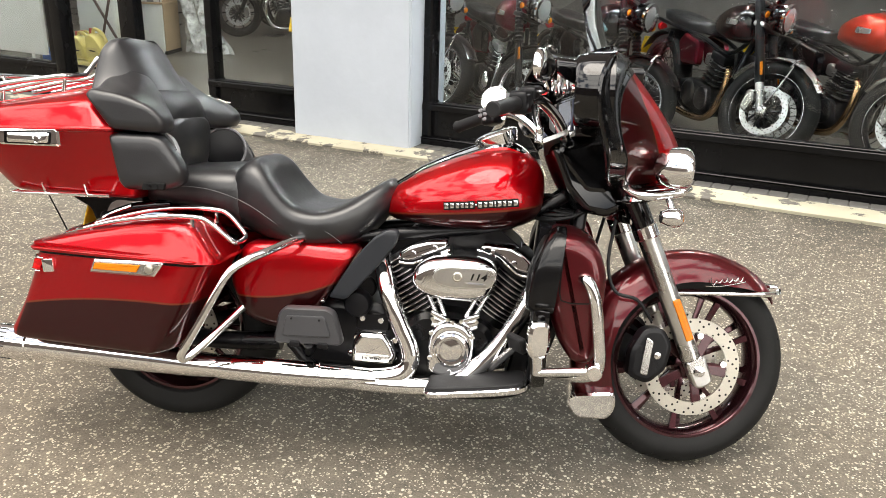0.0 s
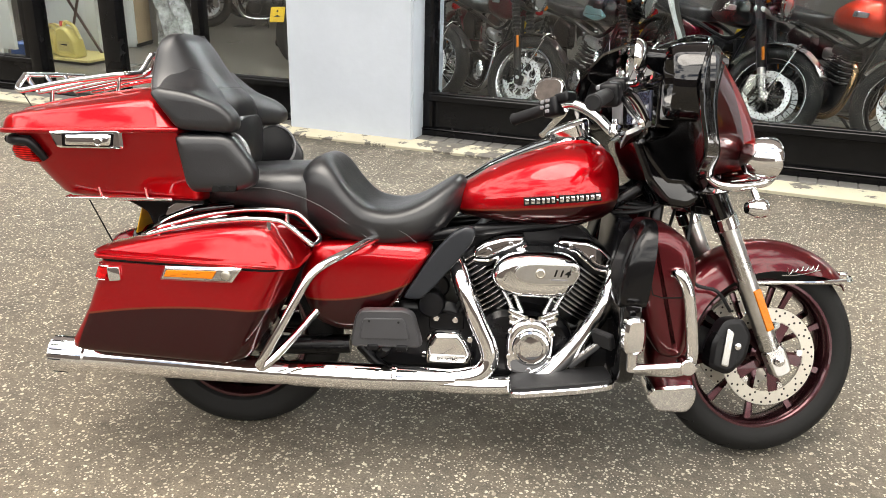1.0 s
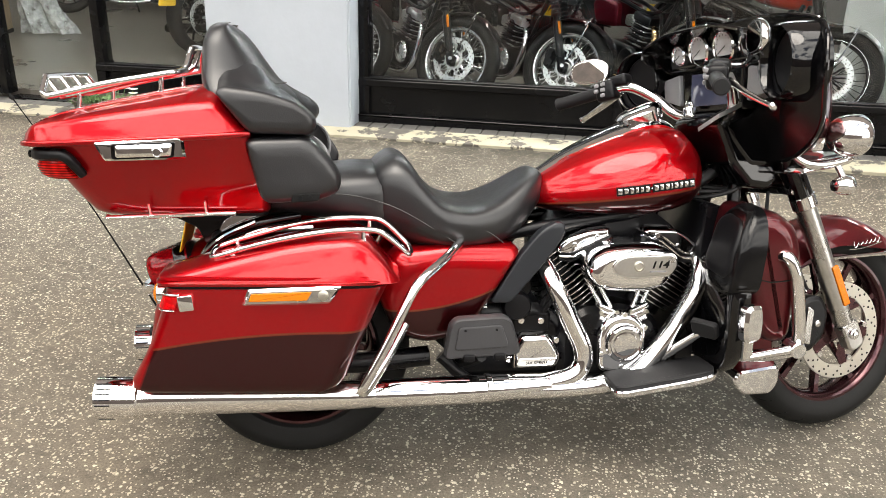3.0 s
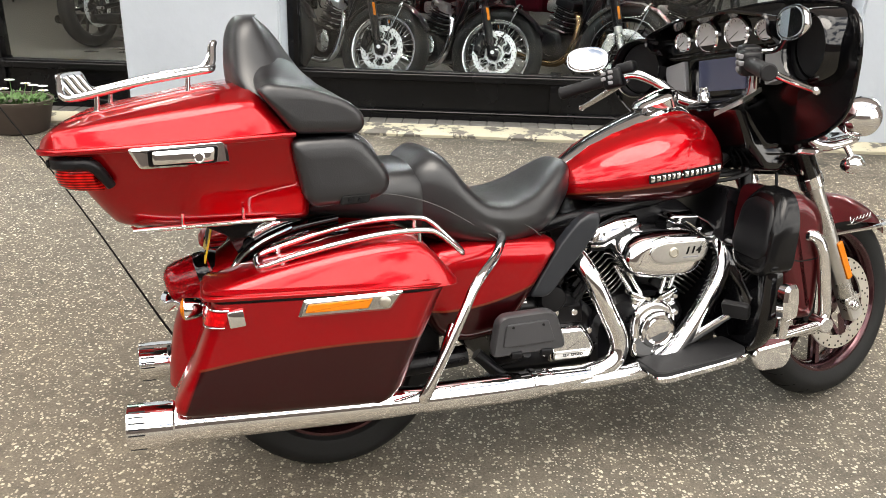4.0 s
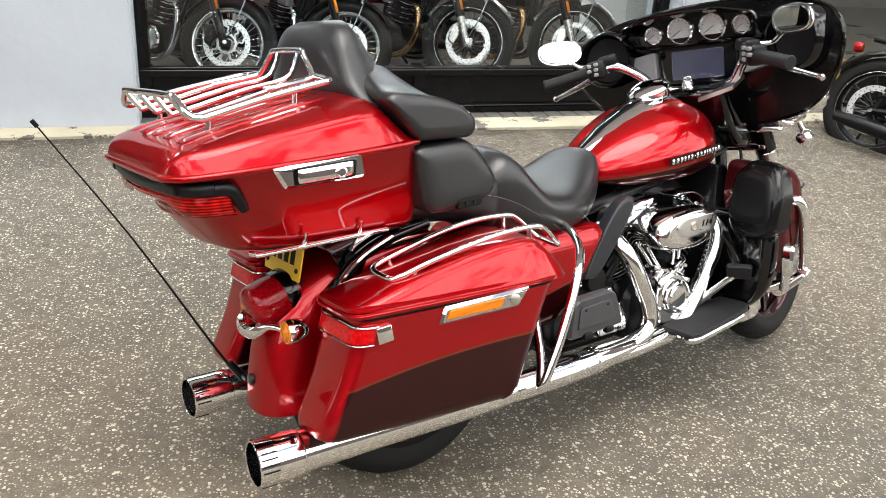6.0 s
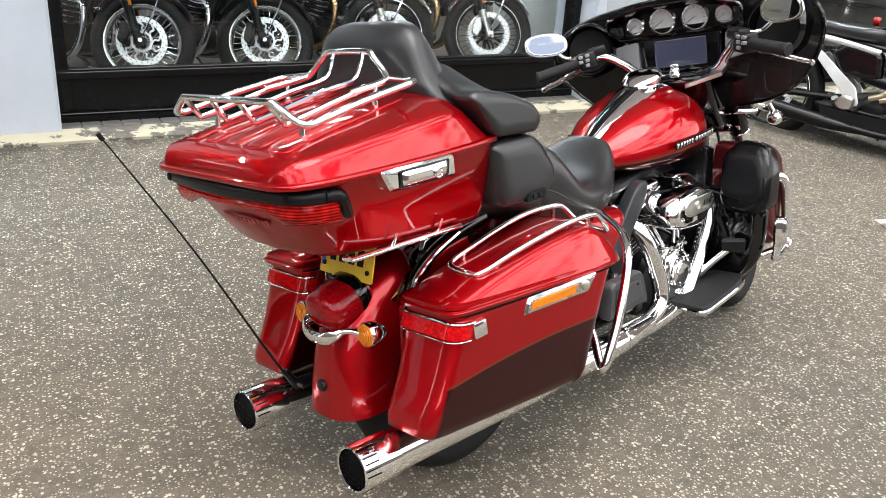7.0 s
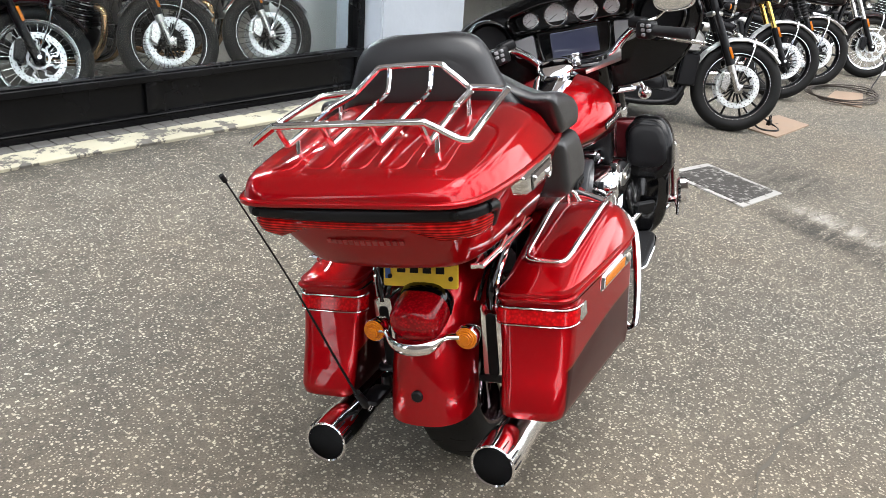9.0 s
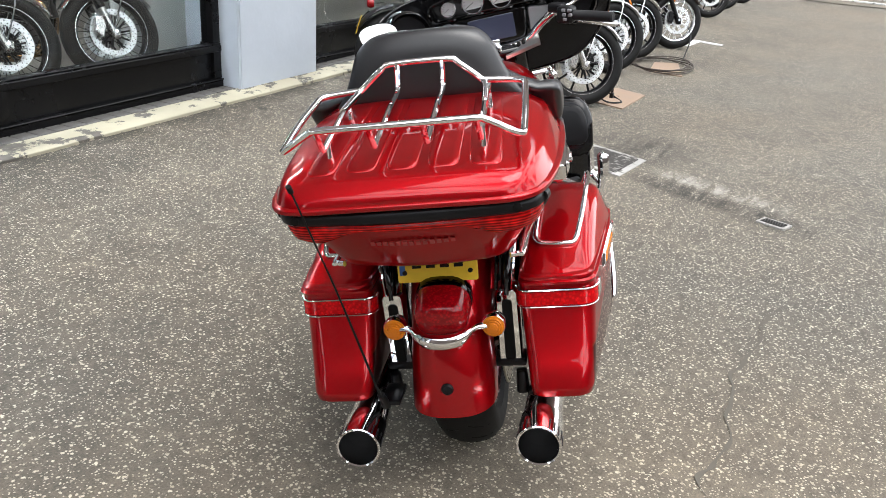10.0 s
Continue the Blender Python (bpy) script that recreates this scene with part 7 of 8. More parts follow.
# ---- other motorcycles ----
M_TEAL = paint("teal tank paint", (0.26, 0.50, 0.53))
M_BURG = paint("burgundy tank paint", (0.10, 0.008, 0.016))
M_ORANGE = paint("orange-red tank paint", (0.62, 0.035, 0.012))
M_JET = paint("jet black tank paint", (0.010, 0.010, 0.011))
M_GREEN = paint("green tank paint", (0.03, 0.16, 0.04))
M_BRONZE = surface("heat tinted steel", (0.42, 0.27, 0.14), 0.25, 1.0, relief=0.05)
M_TAN = surface("straw tinted steel", (0.50, 0.42, 0.31), 0.3, 1.0, relief=0.05)
M_GOLD = surface("gold fork tube", (0.70, 0.48, 0.13), 0.18, 1.0, relief=0.0)
M_BRIGHT = surface("polished aluminium", (0.84, 0.85, 0.86), 0.26, 1.0, relief=0.03)
M_DISC = surface("bright brake steel", (0.78, 0.80, 0.81), 0.42, 0.75, relief=0.1, grain=200)
M_SILVERPAINT = surface("silver mudguard paint", (0.62, 0.63, 0.64), 0.32, 0.35, 0.5, relief=0.0)
M_LAMP = surface("headlamp reflector", (0.70, 0.72, 0.72), 0.12, 0.7, relief=0.3, grain=80)


def wire_spokes(r0, r1, half, n=32):
    out = []
    for k in range(n):
        a = 2 * math.pi * k / n
        s = 1 if k % 2 else -1
        b = a + (0.42 if (k // 2) % 2 else -0.42)
        out.append(rod((r0 * math.cos(b), s * half, r0 * math.sin(b)), (r1 * math.cos(a), s * half * 0.2, r1 * math.sin(a)), 0.0022, 0.0022, 5))
    return merge(*out)


def road_wheel(own, name, at, m, R, half, style, discs=(-1,), wave=False):
    """style: chrome or black wire wheel, or cast."""
    M = m @ Matrix.Translation(at)
    rim_r = R - 0.085
    w = part(name, torus_tyre(R, half, rim_r, 56), M_TYRE, own, "black rubber tyre")
    w.matrix_basis = M
    bright = M_BRIGHT if style == "chrome" else M_DEEP
    part("rim", rim_band(rim_r, half * 0.74), bright, w)
    if style != "chrome":
        part("rim_stripe", ring_disc(rim_r - 0.004, rim_r - 0.001, -half * 0.76, -half * 0.74, 40), M_BRIGHT, w)
    part("hub", lathe([(0.018, -half * 1.15), (0.036, -half * 0.9), (0.034, 0), (0.036, half * 0.9), (0.018, half * 1.15)], 20), M_SATIN if style == "chrome" else M_DEEP, w)
    if style == "cast":
        for k in range(10):
            part("spoke", xf(box(((rim_r + 0.02) / 2, 0.012 * (1 if k % 2 else -1), 0), (rim_r - 0.04, 0.016, 0.016), 0.004), Matrix.Rotation(2 * math.pi * k / 10, 4, "Y")), M_DEEP, w)
    else:
        tagged(part("spokes", wire_spokes(0.034, rim_r - 0.012, half * 0.7), M_BRIGHT if style == "chrome" else M_DEEP, w), kind="stuff")
    for s in discs:
        y = s * (half + 0.012)
        if wave:
            d = part("brake_disc", merge(ring_disc(0.118, 0.152, y - 0.002, y + 0.002, 40), ring_disc(0.052, 0.066, y - 0.002, y + 0.002, 30),
                                         *(tube([(0.060 * math.cos(a), y, 0.060 * math.sin(a)), (0.080 * math.cos(a + 0.30), y, 0.080 * math.sin(a + 0.30)), (0.10 * math.cos(a + 0.22), y, 0.10 * math.sin(a + 0.22)), (0.121 * math.cos(a + 0.5), y, 0.121 * math.sin(a + 0.5))], 0.0062, 6, k=3, flat=0.9) for a in (2 * math.pi * i / 9 for i in range(9)))), M_DISC, w, "wavy steel brake disc")
        else:
            d = part("brake_disc", merge(ring_disc(0.119, 0.155, y - 0.0025, y + 0.0025, 40)), M_DISC, w, "drilled steel brake disc")
            part("disc_carrier", merge(*(rod((0.03 * math.cos(a), y, 0.03 * math.sin(a)), (0.110 * math.cos(a + 0.18), y, 0.110 * math.sin(a + 0.18)), 0.007, 0.006, 6) for a in (2 * math.pi * i / 10 for i in range(10)))), M_DEEP, w)
            tagged(part("disc_bobbin", dots(0.116, 10, y - 0.005, y + 0.005, 0.008), M_SATIN, w), kind="stuff")
        tagged(part("disc_holes", merge(dots(0.145, 24, y - 0.0032, y + 0.0032, 0.004), dots(0.128, 24, y - 0.0032, y + 0.0032, 0.004, 0.13)), M_INK, w), kind="stuff")
    part("axle_end", merge(rod((0, -half - 0.075, 0), (0, half + 0.075, 0), 0.012, 0.012, 12)), M_BRIGHT, w)
    return w


def roadster(name, x, y, z, heading, lean, steer, label, tank_mat, style="chrome", fork="dark", pipes=None, r=0.315, accent=None, shroud=False, wave=False, group="", guard=None, gaiter=False, side=None):
    """A modern classic motorcycle; its front contact stands at x, y."""
    B = pose(x, y, z, 0, 0, heading) @ pose(0, 0, 0, -lean, 0, 0)
    own = thing(name, B, label, "motorcycle", group)
    ax = Vector((-0.44, 0, 0.90)).normalized()
    S = Matrix.Translation((0.04, 0, r)) @ Matrix.Rotation(radians(steer), 4, ax) @ Matrix.Translation((-0.04, 0, -r))
    pipes = pipes or M_CHROME

    def Q(n_, bm, mat, lab="", steered=False, parent=None):
        ob = part(n_, bm, mat, parent or own, lab)
        if steered:
            ob.matrix_basis = S
        return ob

    road_wheel(own, "front_wheel", (0, 0, r), S, r, 0.055, style, (-1, 1) if not wave else (-1,), wave)
    road_wheel(own, "rear_wheel", (-1.44, 0, r), Matrix(), r, 0.075, style, (-1,), wave)
    lower = {"dark": M_DEEP, "silver": M_SATIN, "gold": M_GOLD}[fork]
    guard = guard or (M_JET if style == "chrome" else M_BRIGHT)
    for s in (-1, 1):
        yy = s * 0.098
        Q("fork_leg", merge(rod((0.0, yy, r - 0.03), (-0.135, yy, r + 0.27), 0.026, 0.028, 14, 0.003), box((0.005, yy, r - 0.012), (0.06, 0.034, 0.07), 0.012)), lower if fork != "gold" else M_DEEP, "fork slider", True)
        Q("fork_tube", rod((-0.080 if fork == "silver" else -0.135, yy, r + (0.15 if fork == "silver" else 0.27)), (-0.300, yy, r + 0.63), 0.031 if fork == "silver" else 0.021, 0.029 if fork == "silver" else 0.021, 14), M_GOLD if fork == "gold" else M_DEEP if gaiter or fork == "silver" else M_BRIGHT, "", True)
        if gaiter:
            Q("gaiter", xf(lathe([(0.024 + 0.010 * (i % 2), 0.014 * i) for i in range(15)], 14), between((-0.150, yy, r + 0.30), (-0.25, yy, r + 0.52))[0]), M_RUBBER, "ribbed rubber gaiter", True)
        Q("fork_reflector", box((-0.095, yy * 1.32, r + 0.235), (0.018, 0.006, 0.085), 0.003, Matrix.Rotation(radians(-24), 3, "Y")), M_AMBER, "amber reflector", True)
        Q("caliper", puff(rounded([(-0.135, r - 0.02), (-0.085, r - 0.05), (-0.06, r + 0.03), (-0.085, r + 0.10), (-0.125, r + 0.09)], 0.015), [(yy * 0.75, 0.006), (yy * 0.8, 0), (yy * 1.25, 0.0), (yy * 1.32, 0.008)]), M_DEEP if style == "chrome" else M_SATIN, "brake caliper", True)
        Q("guard_stay", tube([(0.002, yy * 0.93, r + 0.03), (0.05, yy * 0.90, r + 0.18), (0.075, yy * 0.8, r + 0.30)], 0.005, 6), M_CHROME, "", True)
    rows = []
    for ang in (35, 50, 68, 86, 104, 122, 140, 156):
        a = radians(ang)
        rows.append([Vector((math.cos(a) * (r + 0.03 - 0.025 * u * u), 0.062 * u, r + math.sin(a) * (r + 0.03 - 0.025 * u * u))) for u in (-1, -0.85, -0.5, 0, 0.5, 0.85, 1)])
    Q("front_mudguard", shell(rows, 0.004), guard, "front mudguard", True)
    Q("guard_bridge", tube([(0.06, -0.09, r + 0.29), (0.075, -0.05, r + 0.345), (0.075, 0.05, r + 0.345), (0.06, 0.09, r + 0.29)], 0.007, 8), M_CHROME, "", True)
    Q("yoke", merge(box((-0.235, 0, r + 0.495), (0.08, 0.25, 0.035), 0.012), box((-0.315, 0, r + 0.64), (0.08, 0.24, 0.028), 0.012)), M_SATIN if fork == "silver" else M_DEEP, "", True)
    lamp = Q("headlamp", lathe([(0.02, -0.12), (0.06, -0.10), (0.085, -0.05), (0.092, 0.0), (0.094, 0.018), (0.088, 0.026)], 28, (-0.140, 0, r + 0.575), Matrix.Rotation(radians(-90), 3, "Z")), M_GLOSS, "round headlamp", True)
    Q("lamp_rim", lathe([(0.088, 0.014), (0.097, 0.016), (0.097, 0.030), (0.088, 0.034)], 28, (-0.140, 0, r + 0.575), Matrix.Rotation(radians(-90), 3, "Z")), M_CHROME, "", True, None)
    Q("lamp_glass", lathe([(0.088, 0.028), (0.06, 0.040), (0.001, 0.046)], 28, (-0.140, 0, r + 0.575), Matrix.Rotation(radians(-90), 3, "Z")), M_LAMP, "clear ribbed lamp glass", True)
    for s in (-1, 1):
        Q("turn_signal", merge(lathe([(0.008, -0.03), (0.024, -0.012), (0.028, 0.008), (0.024, 0.012)], 16, (-0.185, s * 0.185, r + 0.545), Matrix.Rotation(radians(-90), 3, "Z")), rod((-0.19, s * 0.09, r + 0.545), (-0.19, s * 0.17, r + 0.545), 0.007)), M_BLACK, "turn signal", True)
        Q("signal_lens", lathe([(0.024, 0.010), (0.016, 0.022), (0.001, 0.026)], 16, (-0.185, s * 0.185, r + 0.545), Matrix.Rotation(radians(-90), 3, "Z")), M_AMBER, "amber lens", True)
        Q("bar_grip", tube([(-0.40, s * 0.26, r + 0.735), (-0.44, s * 0.37, r + 0.725)], 0.018, 12, k=1), M_RUBBER, "", True)
        mh = [Vector((0.055 * math.cos(t), 0.04 * math.sin(t))) for t in (2 * math.pi * i / 20 for i in range(20))]
        Q("mirror", merge(xf(puff(mh, [(-0.004, 0.002), (0.0, 0.0), (0.01, 0.006)], "yz"), Matrix.Translation((-0.36, s * 0.36, r + 0.87))), tube([(-0.38, s * 0.27, r + 0.75), (-0.36, s * 0.32, r + 0.82), (-0.355, s * 0.35, r + 0.855)], 0.005, 6)), M_BLACK, "round mirror", True)
        Q("dial", merge(lathe([(0.04, -0.04), (0.046, 0.0), (0.046, 0.014), (0.04, 0.018)], 20, (-0.275, s * 0.055, r + 0.715), Matrix.Rotation(radians(-60), 3, "Y") @ PX)), M_CHROME, "", True)
    Q("handlebar", tube([(-0.40, -0.26, r + 0.735), (-0.36, -0.17, r + 0.735), (-0.325, -0.08, r + 0.685), (-0.32, 0.0, r + 0.68), (-0.325, 0.08, r + 0.685), (-0.36, 0.17, r + 0.735), (-0.40, 0.26, r + 0.735)], 0.012, 10), M_BRIGHT, "", True)
    # tank
    tk = []
    TX, TZ = 0.05, 0.07
    for tx, hw, zt, zb in ((-0.36, 0.03, 0.44, 0.36), (-0.375, 0.08, 0.49, 0.33), (-0.42, 0.125, 0.535, 0.31), (-0.50, 0.142, 0.555, 0.305), (-0.60, 0.138, 0.545, 0.31), (-0.70, 0.115, 0.515, 0.32), (-0.79, 0.085, 0.475, 0.335), (-0.835, 0.05, 0.445, 0.35), (-0.845, 0.02, 0.42, 0.37)):
        zc = zb + (zt - zb) * 0.42
        ring = []
        for i in range(26):
            t = 2 * math.pi * i / 26
            c, s = math.cos(t), math.sin(t)
            ring.append((tx + TX, hw * math.copysign(abs(c) ** 0.7, c), r + TZ + (zc + (zt - zc) * abs(s) ** 0.9 if s > 0 else zc - (zc - zb) * abs(s) ** 0.6)))
        tk.append(ring)
    tank_ = Q("fuel_tank", loft(tk), tank_mat, "painted fuel tank")
    for s in (-1, 1):
        Q("tank_emblem", xf(slab(rounded([(-0.565, r + 0.415), (-0.555, r + 0.455), (-0.43, r + 0.45), (-0.435, r + 0.42)], 0.008), s * 0.138, s * 0.146, 0.002), Matrix.Translation((TX, 0, TZ))), M_BRIGHT if accent is None else M_INK, "plain badge", False, tank_)
        if accent is not None:
            Q("tank_flash", xf(puff(rounded([(-0.70, r + 0.355), (-0.66, r + 0.43), (-0.45, r + 0.42), (-0.40, r + 0.37), (-0.5, r + 0.335)], 0.03), [(s * 0.10, 0), (s * 0.144, 0.0), (s * 0.1485, 0.02)]), Matrix.Translation((TX, 0, TZ))), accent, "", False, tank_)
    Q("filler_cap", lathe([(0.032, 0), (0.034, 0.014), (0.028, 0.02), (0.001, 0.022)], 18, (-0.53 + TX, 0, r + TZ + 0.552), PX), M_CHROME, "", False, tank_)
    # seat and rear
    Q("seat", loft(seat_rings(through_rows([(-0.83, 0.06, r + 0.46, r + 0.43, r + 0.38, 0), (-0.88, 0.11, r + 0.475, r + 0.44, r + 0.375, 0), (-1.05, 0.13, r + 0.475, r + 0.445, r + 0.38, 0), (-1.30, 0.125, r + 0.50, r + 0.465, r + 0.40, 0), (-1.46, 0.10, r + 0.51, r + 0.48, r + 0.43, 0), (-1.49, 0.05, r + 0.50, r + 0.485, r + 0.45, 0)]), 20)), M_LEATHER, "flat black bench seat")
    rows = []
    for ang in (30, 48, 66, 84, 102, 120, 140, 158):
        a = radians(ang)
        rows.append([Vector((-1.44 + math.cos(math.pi - a) * (r + 0.05 - 0.03 * u * u), 0.088 * u, r + math.sin(a) * (r + 0.05 - 0.03 * u * u))) for u in (-1, -0.85, -0.5, 0, 0.5, 0.85, 1)])
    Q("rear_mudguard", shell(rows, 0.004), tank_mat if style == "chrome" else M_BLACK, "rear mudguard")
    Q("tail_lamp", lathe([(0.03, -0.03), (0.036, 0.0), (0.03, 0.02), (0.001, 0.026)], 18, (-1.66, 0, r + 0.36), Matrix.Rotation(radians(90), 3, "Z")), M_REDLENS, "red tail lamp")
    Q("number_plate", xf(slab(rounded([(-0.10, -0.07), (0.10, -0.07), (0.10, 0.07), (-0.10, 0.07)], 0.008), -0.002, 0.002, 0.001, "yz"), Matrix.Translation((-1.74, 0, r + 0.20)) @ Matrix.Rotation(radians(16), 4, "Y")), M_YELLOW, "yellow number plate")
    Q("plate_stem", rod((-1.66, 0, r + 0.30), (-1.735, 0, r + 0.22), 0.012), M_BLACK)
    for s in (-1, 1):
        sh = Q("shock_absorber", rod((-1.42, s * 0.115, r + 0.02), (-1.26, s * 0.115, r + 0.36), 0.016, 0.016, 10), M_DEEP, "rear shock with coil spring")
        Q("spring", tube([(-1.42 + 0.16 * f + 0.030 * math.cos(f * 50), s * 0.115 + 0.030 * math.sin(f * 50), r + 0.03 + 0.32 * f) for f in (i / 64 for i in range(8, 62))], 0.0055, 6, k=1), M_DEEP, "", False, sh)
        Q("frame_rail", tube([(-0.30, 0.0, r + 0.48), (-0.50, s * 0.06, r + 0.30), (-0.85, s * 0.09, r + 0.36), (-1.30, s * 0.10, r + 0.40), (-1.55, s * 0.09, r + 0.42)], 0.015, 8), M_DEEP)
        Q("down_tube", tube([(-0.31, s * 0.03, r + 0.42), (-0.38, s * 0.09, r + 0.10), (-0.46, s * 0.12, r - 0.12), (-0.7, s * 0.13, r - 0.15), (-1.0, s * 0.12, r - 0.08)], 0.015, 8), M_DEEP)
        Q("swingarm", tube([(-0.98, s * 0.11, r + 0.02), (-1.44, s * 0.11, r)], 0.022, 8, k=1), M_DEEP)
        Q("side_panel", puff(rounded([(-0.80, r + 0.17), (-0.83, r + 0.33), (-1.05, r + 0.37), (-1.12, r + 0.30), (-1.04, r + 0.16)], 0.03), [(s * 0.08, 0), (s * 0.118, 0.0), (s * 0.13, 0.02)]), side or M_JET, "side panel")
        Q("header_pipe", tube([(-0.44, s * 0.085, r + 0.20), (-0.385, s * 0.115, r + 0.17), (-0.37, s * 0.135, r + 0.05), (-0.41, s * 0.15, r - 0.08), (-0.50, s * 0.165, r - 0.15), (-0.70, s * 0.17, r - 0.165), (-0.90, s * 0.175, r - 0.15)], 0.0225, 12), pipes, "exhaust header pipe")
        Q("silencer", tube([(-0.90, s * 0.175, r - 0.15), (-1.0, s * 0.178, r - 0.145), (-1.10, s * 0.18, r - 0.135), (-1.45, s * 0.185, r - 0.09), (-1.62, s * 0.185, r - 0.07)], [0.024, 0.036, 0.046, 0.046, 0.034], 16), M_CHROME if style == "chrome" else M_DEEP, "silencer")
        Q("foot_peg", rod((-0.88, s * 0.13, r - 0.02), (-0.88, s * 0.24, r - 0.02), 0.014, 0.014, 10), M_RUBBER)
    # engine
    Q("crankcase", puff(rounded([(-0.46, r - 0.10), (-0.52, r + 0.06), (-0.80, r + 0.09), (-0.98, r + 0.05), (-1.0, r - 0.06), (-0.9, r - 0.14), (-0.55, r - 0.15)], 0.04), [(-0.145, 0.03), (-0.13, 0.006), (-0.1, 0), (0.1, 0), (0.13, 0.006), (0.145, 0.03)]), M_DEEP, "black engine case")
    for s in (-1, 1):
        ec = Q("engine_cover", lathe([(0.001, 0.030), (0.055, 0.028), (0.075, 0.018), (0.082, 0.0)], 24, (-0.60, s * 0.140, r - 0.03), Matrix.Rotation(radians(180 if s < 0 else 0), 3, "X")), M_BRIGHT if style == "chrome" else M_DEEP, "round engine cover")
        Q("clutch_cover", lathe([(0.001, 0.024), (0.06, 0.022), (0.085, 0.012), (0.092, 0.0)], 24, (-0.80, s * 0.140, r - 0.02), Matrix.Rotation(radians(180 if s < 0 else 0), 3, "X")), M_DEEP, "")
    for k in range(9):
        Q("cooling_fin", box((-0.60 + 0.006 * k, 0, r + 0.085 + 0.016 * k), (0.185, 0.27 - 0.004 * k, 0.0055), 0.002, Matrix.Rotation(radians(10), 3, "Y")), M_BRIGHT if k % 2 == 0 else M_DEEP)
    Q("barrel", box((-0.575, 0, r + 0.15), (0.15, 0.22, 0.17), 0.02, Matrix.Rotation(radians(10), 3, "Y")), M_DEEP, "finned barrels")
    Q("cylinder_head", box((-0.545, 0, r + 0.258), (0.19, 0.25, 0.065), 0.018, Matrix.Rotation(radians(10), 3, "Y")), M_BRIGHT if style == "chrome" else M_DEEP, "cylinder head")
    Q("throttle_body", box((-0.70, 0, r + 0.23), (0.10, 0.20, 0.08), 0.02), M_SATIN)
    Q("radiator", box((-0.375, 0, r + 0.20), (0.035, 0.16, 0.22), 0.006, Matrix.Rotation(radians(-14), 3, "Y")), M_BLACK, "black radiator")
    if shroud:
        for s in (-1, 1):
            Q("radiator_shroud", puff(rounded([(-0.31, r + 0.22), (-0.29, r + 0.33), (-0.40, r + 0.43), (-0.50, r + 0.41), (-0.43, r + 0.30), (-0.40, r + 0.22)], 0.02), [(s * 0.12, 0.0), (s * 0.19, 0.0), (s * 0.21, 0.012)]), M_SATIN, "satin silver radiator shroud")
            Q("radiator_side", puff(rounded([(-0.31, r - 0.02), (-0.30, r + 0.21), (-0.42, r + 0.21), (-0.44, r - 0.02)], 0.02), [(s * 0.12, 0.0), (s * 0.18, 0.0), (s * 0.195, 0.012)]), M_BLACK, "black radiator side")
            for i in range(3):
                Q("header_pipe", tube([(-0.50 - 0.085 * i, s * 0.15, r + 0.27), (-0.50 - 0.085 * i, s * 0.205, r + 0.26), (-0.52 - 0.085 * i, s * 0.225, r + 0.17), (-0.57 - 0.085 * i, s * 0.22, r + 0.09), (-0.70 - 0.06 * i, s * 0.215, r + 0.05)], 0.022, 12), M_TAN if i else M_SATIN, "fat exhaust header")
            Q("peg_hanger", merge(slab(rounded([(-0.86, r - 0.04), (-0.92, r + 0.10), (-1.18, r + 0.30), (-1.22, r + 0.27), (-1.00, r + 0.06), (-0.94, r - 0.05)], 0.012), s * 0.135, s * 0.150, 0.004), rod((-1.02, s * 0.14, r + 0.02), (-1.02, s * 0.25, r + 0.02), 0.013, 0.013, 10)), M_SILVERPAINT, "silver footrest hanger")
            Q("subframe_rail", tube([(-0.84, s * 0.11, r + 0.33), (-1.10, s * 0.125, r + 0.37), (-1.40, s * 0.11, r + 0.40)], 0.020, 10), M_SILVERPAINT, "silver subframe rail")
            Q("gear_cover", puff(rounded([(-0.90, r - 0.05), (-0.90, r + 0.04), (-0.98, r + 0.05), (-1.04, r - 0.01), (-0.99, r - 0.06)], 0.03), [(s * 0.14, 0.0), (s * 0.165, 0.004), (s * 0.178, 0.018)]), M_STEEL, "grey gear cover")
        Q("belly_pan", puff(rounded([(-0.36, r - 0.06), (-0.40, r - 0.17), (-1.05, r - 0.19), (-1.15, r - 0.02), (-0.9, r - 0.02)], 0.03), [(-0.17, 0.02), (-0.15, 0), (0.15, 0), (0.17, 0.02)]), M_BLACK, "black belly pan")
    Q("side_stand", tube([(-0.72, 0.12, r - 0.15), (-0.74, 0.22, 0.12), (-0.75, 0.30, 0.065)], 0.011, 8), M_DEEP, "side stand")
    return own


WIN = "motorcycles in the shop window"
FLOOR = 0.112
roadster("motorcycle", -2.20, 5.54, FLOOR, -47, 6, 34, "burgundy classic motorcycle with chrome wire wheels on shop floor", M_BURG, "chrome", "dark", wave=True, accent=None, group=WIN, gaiter=True)
roadster("motorcycle", -1.44, 5.54, FLOOR, -47, 6, 34, "black and teal classic motorcycle with chrome wire wheels", M_JET, "chrome", "dark", wave=True, accent=M_TEAL, group=WIN, gaiter=True)
roadster("motorcycle", -0.58, 5.56, FLOOR + 0.035, -50, 6, 32, "black and burgundy roadster with dark forks in the window", M_JET, "black", "silver", M_BRONZE, r=0.325, group=WIN, side=M_BURG)
roadster("motorcycle", 0.205, 5.56, FLOOR + 0.035, -50, 6, 32, "orange-red roadster with dark forks in the window", M_ORANGE, "black", "silver", M_BRONZE, r=0.325, group=WIN)
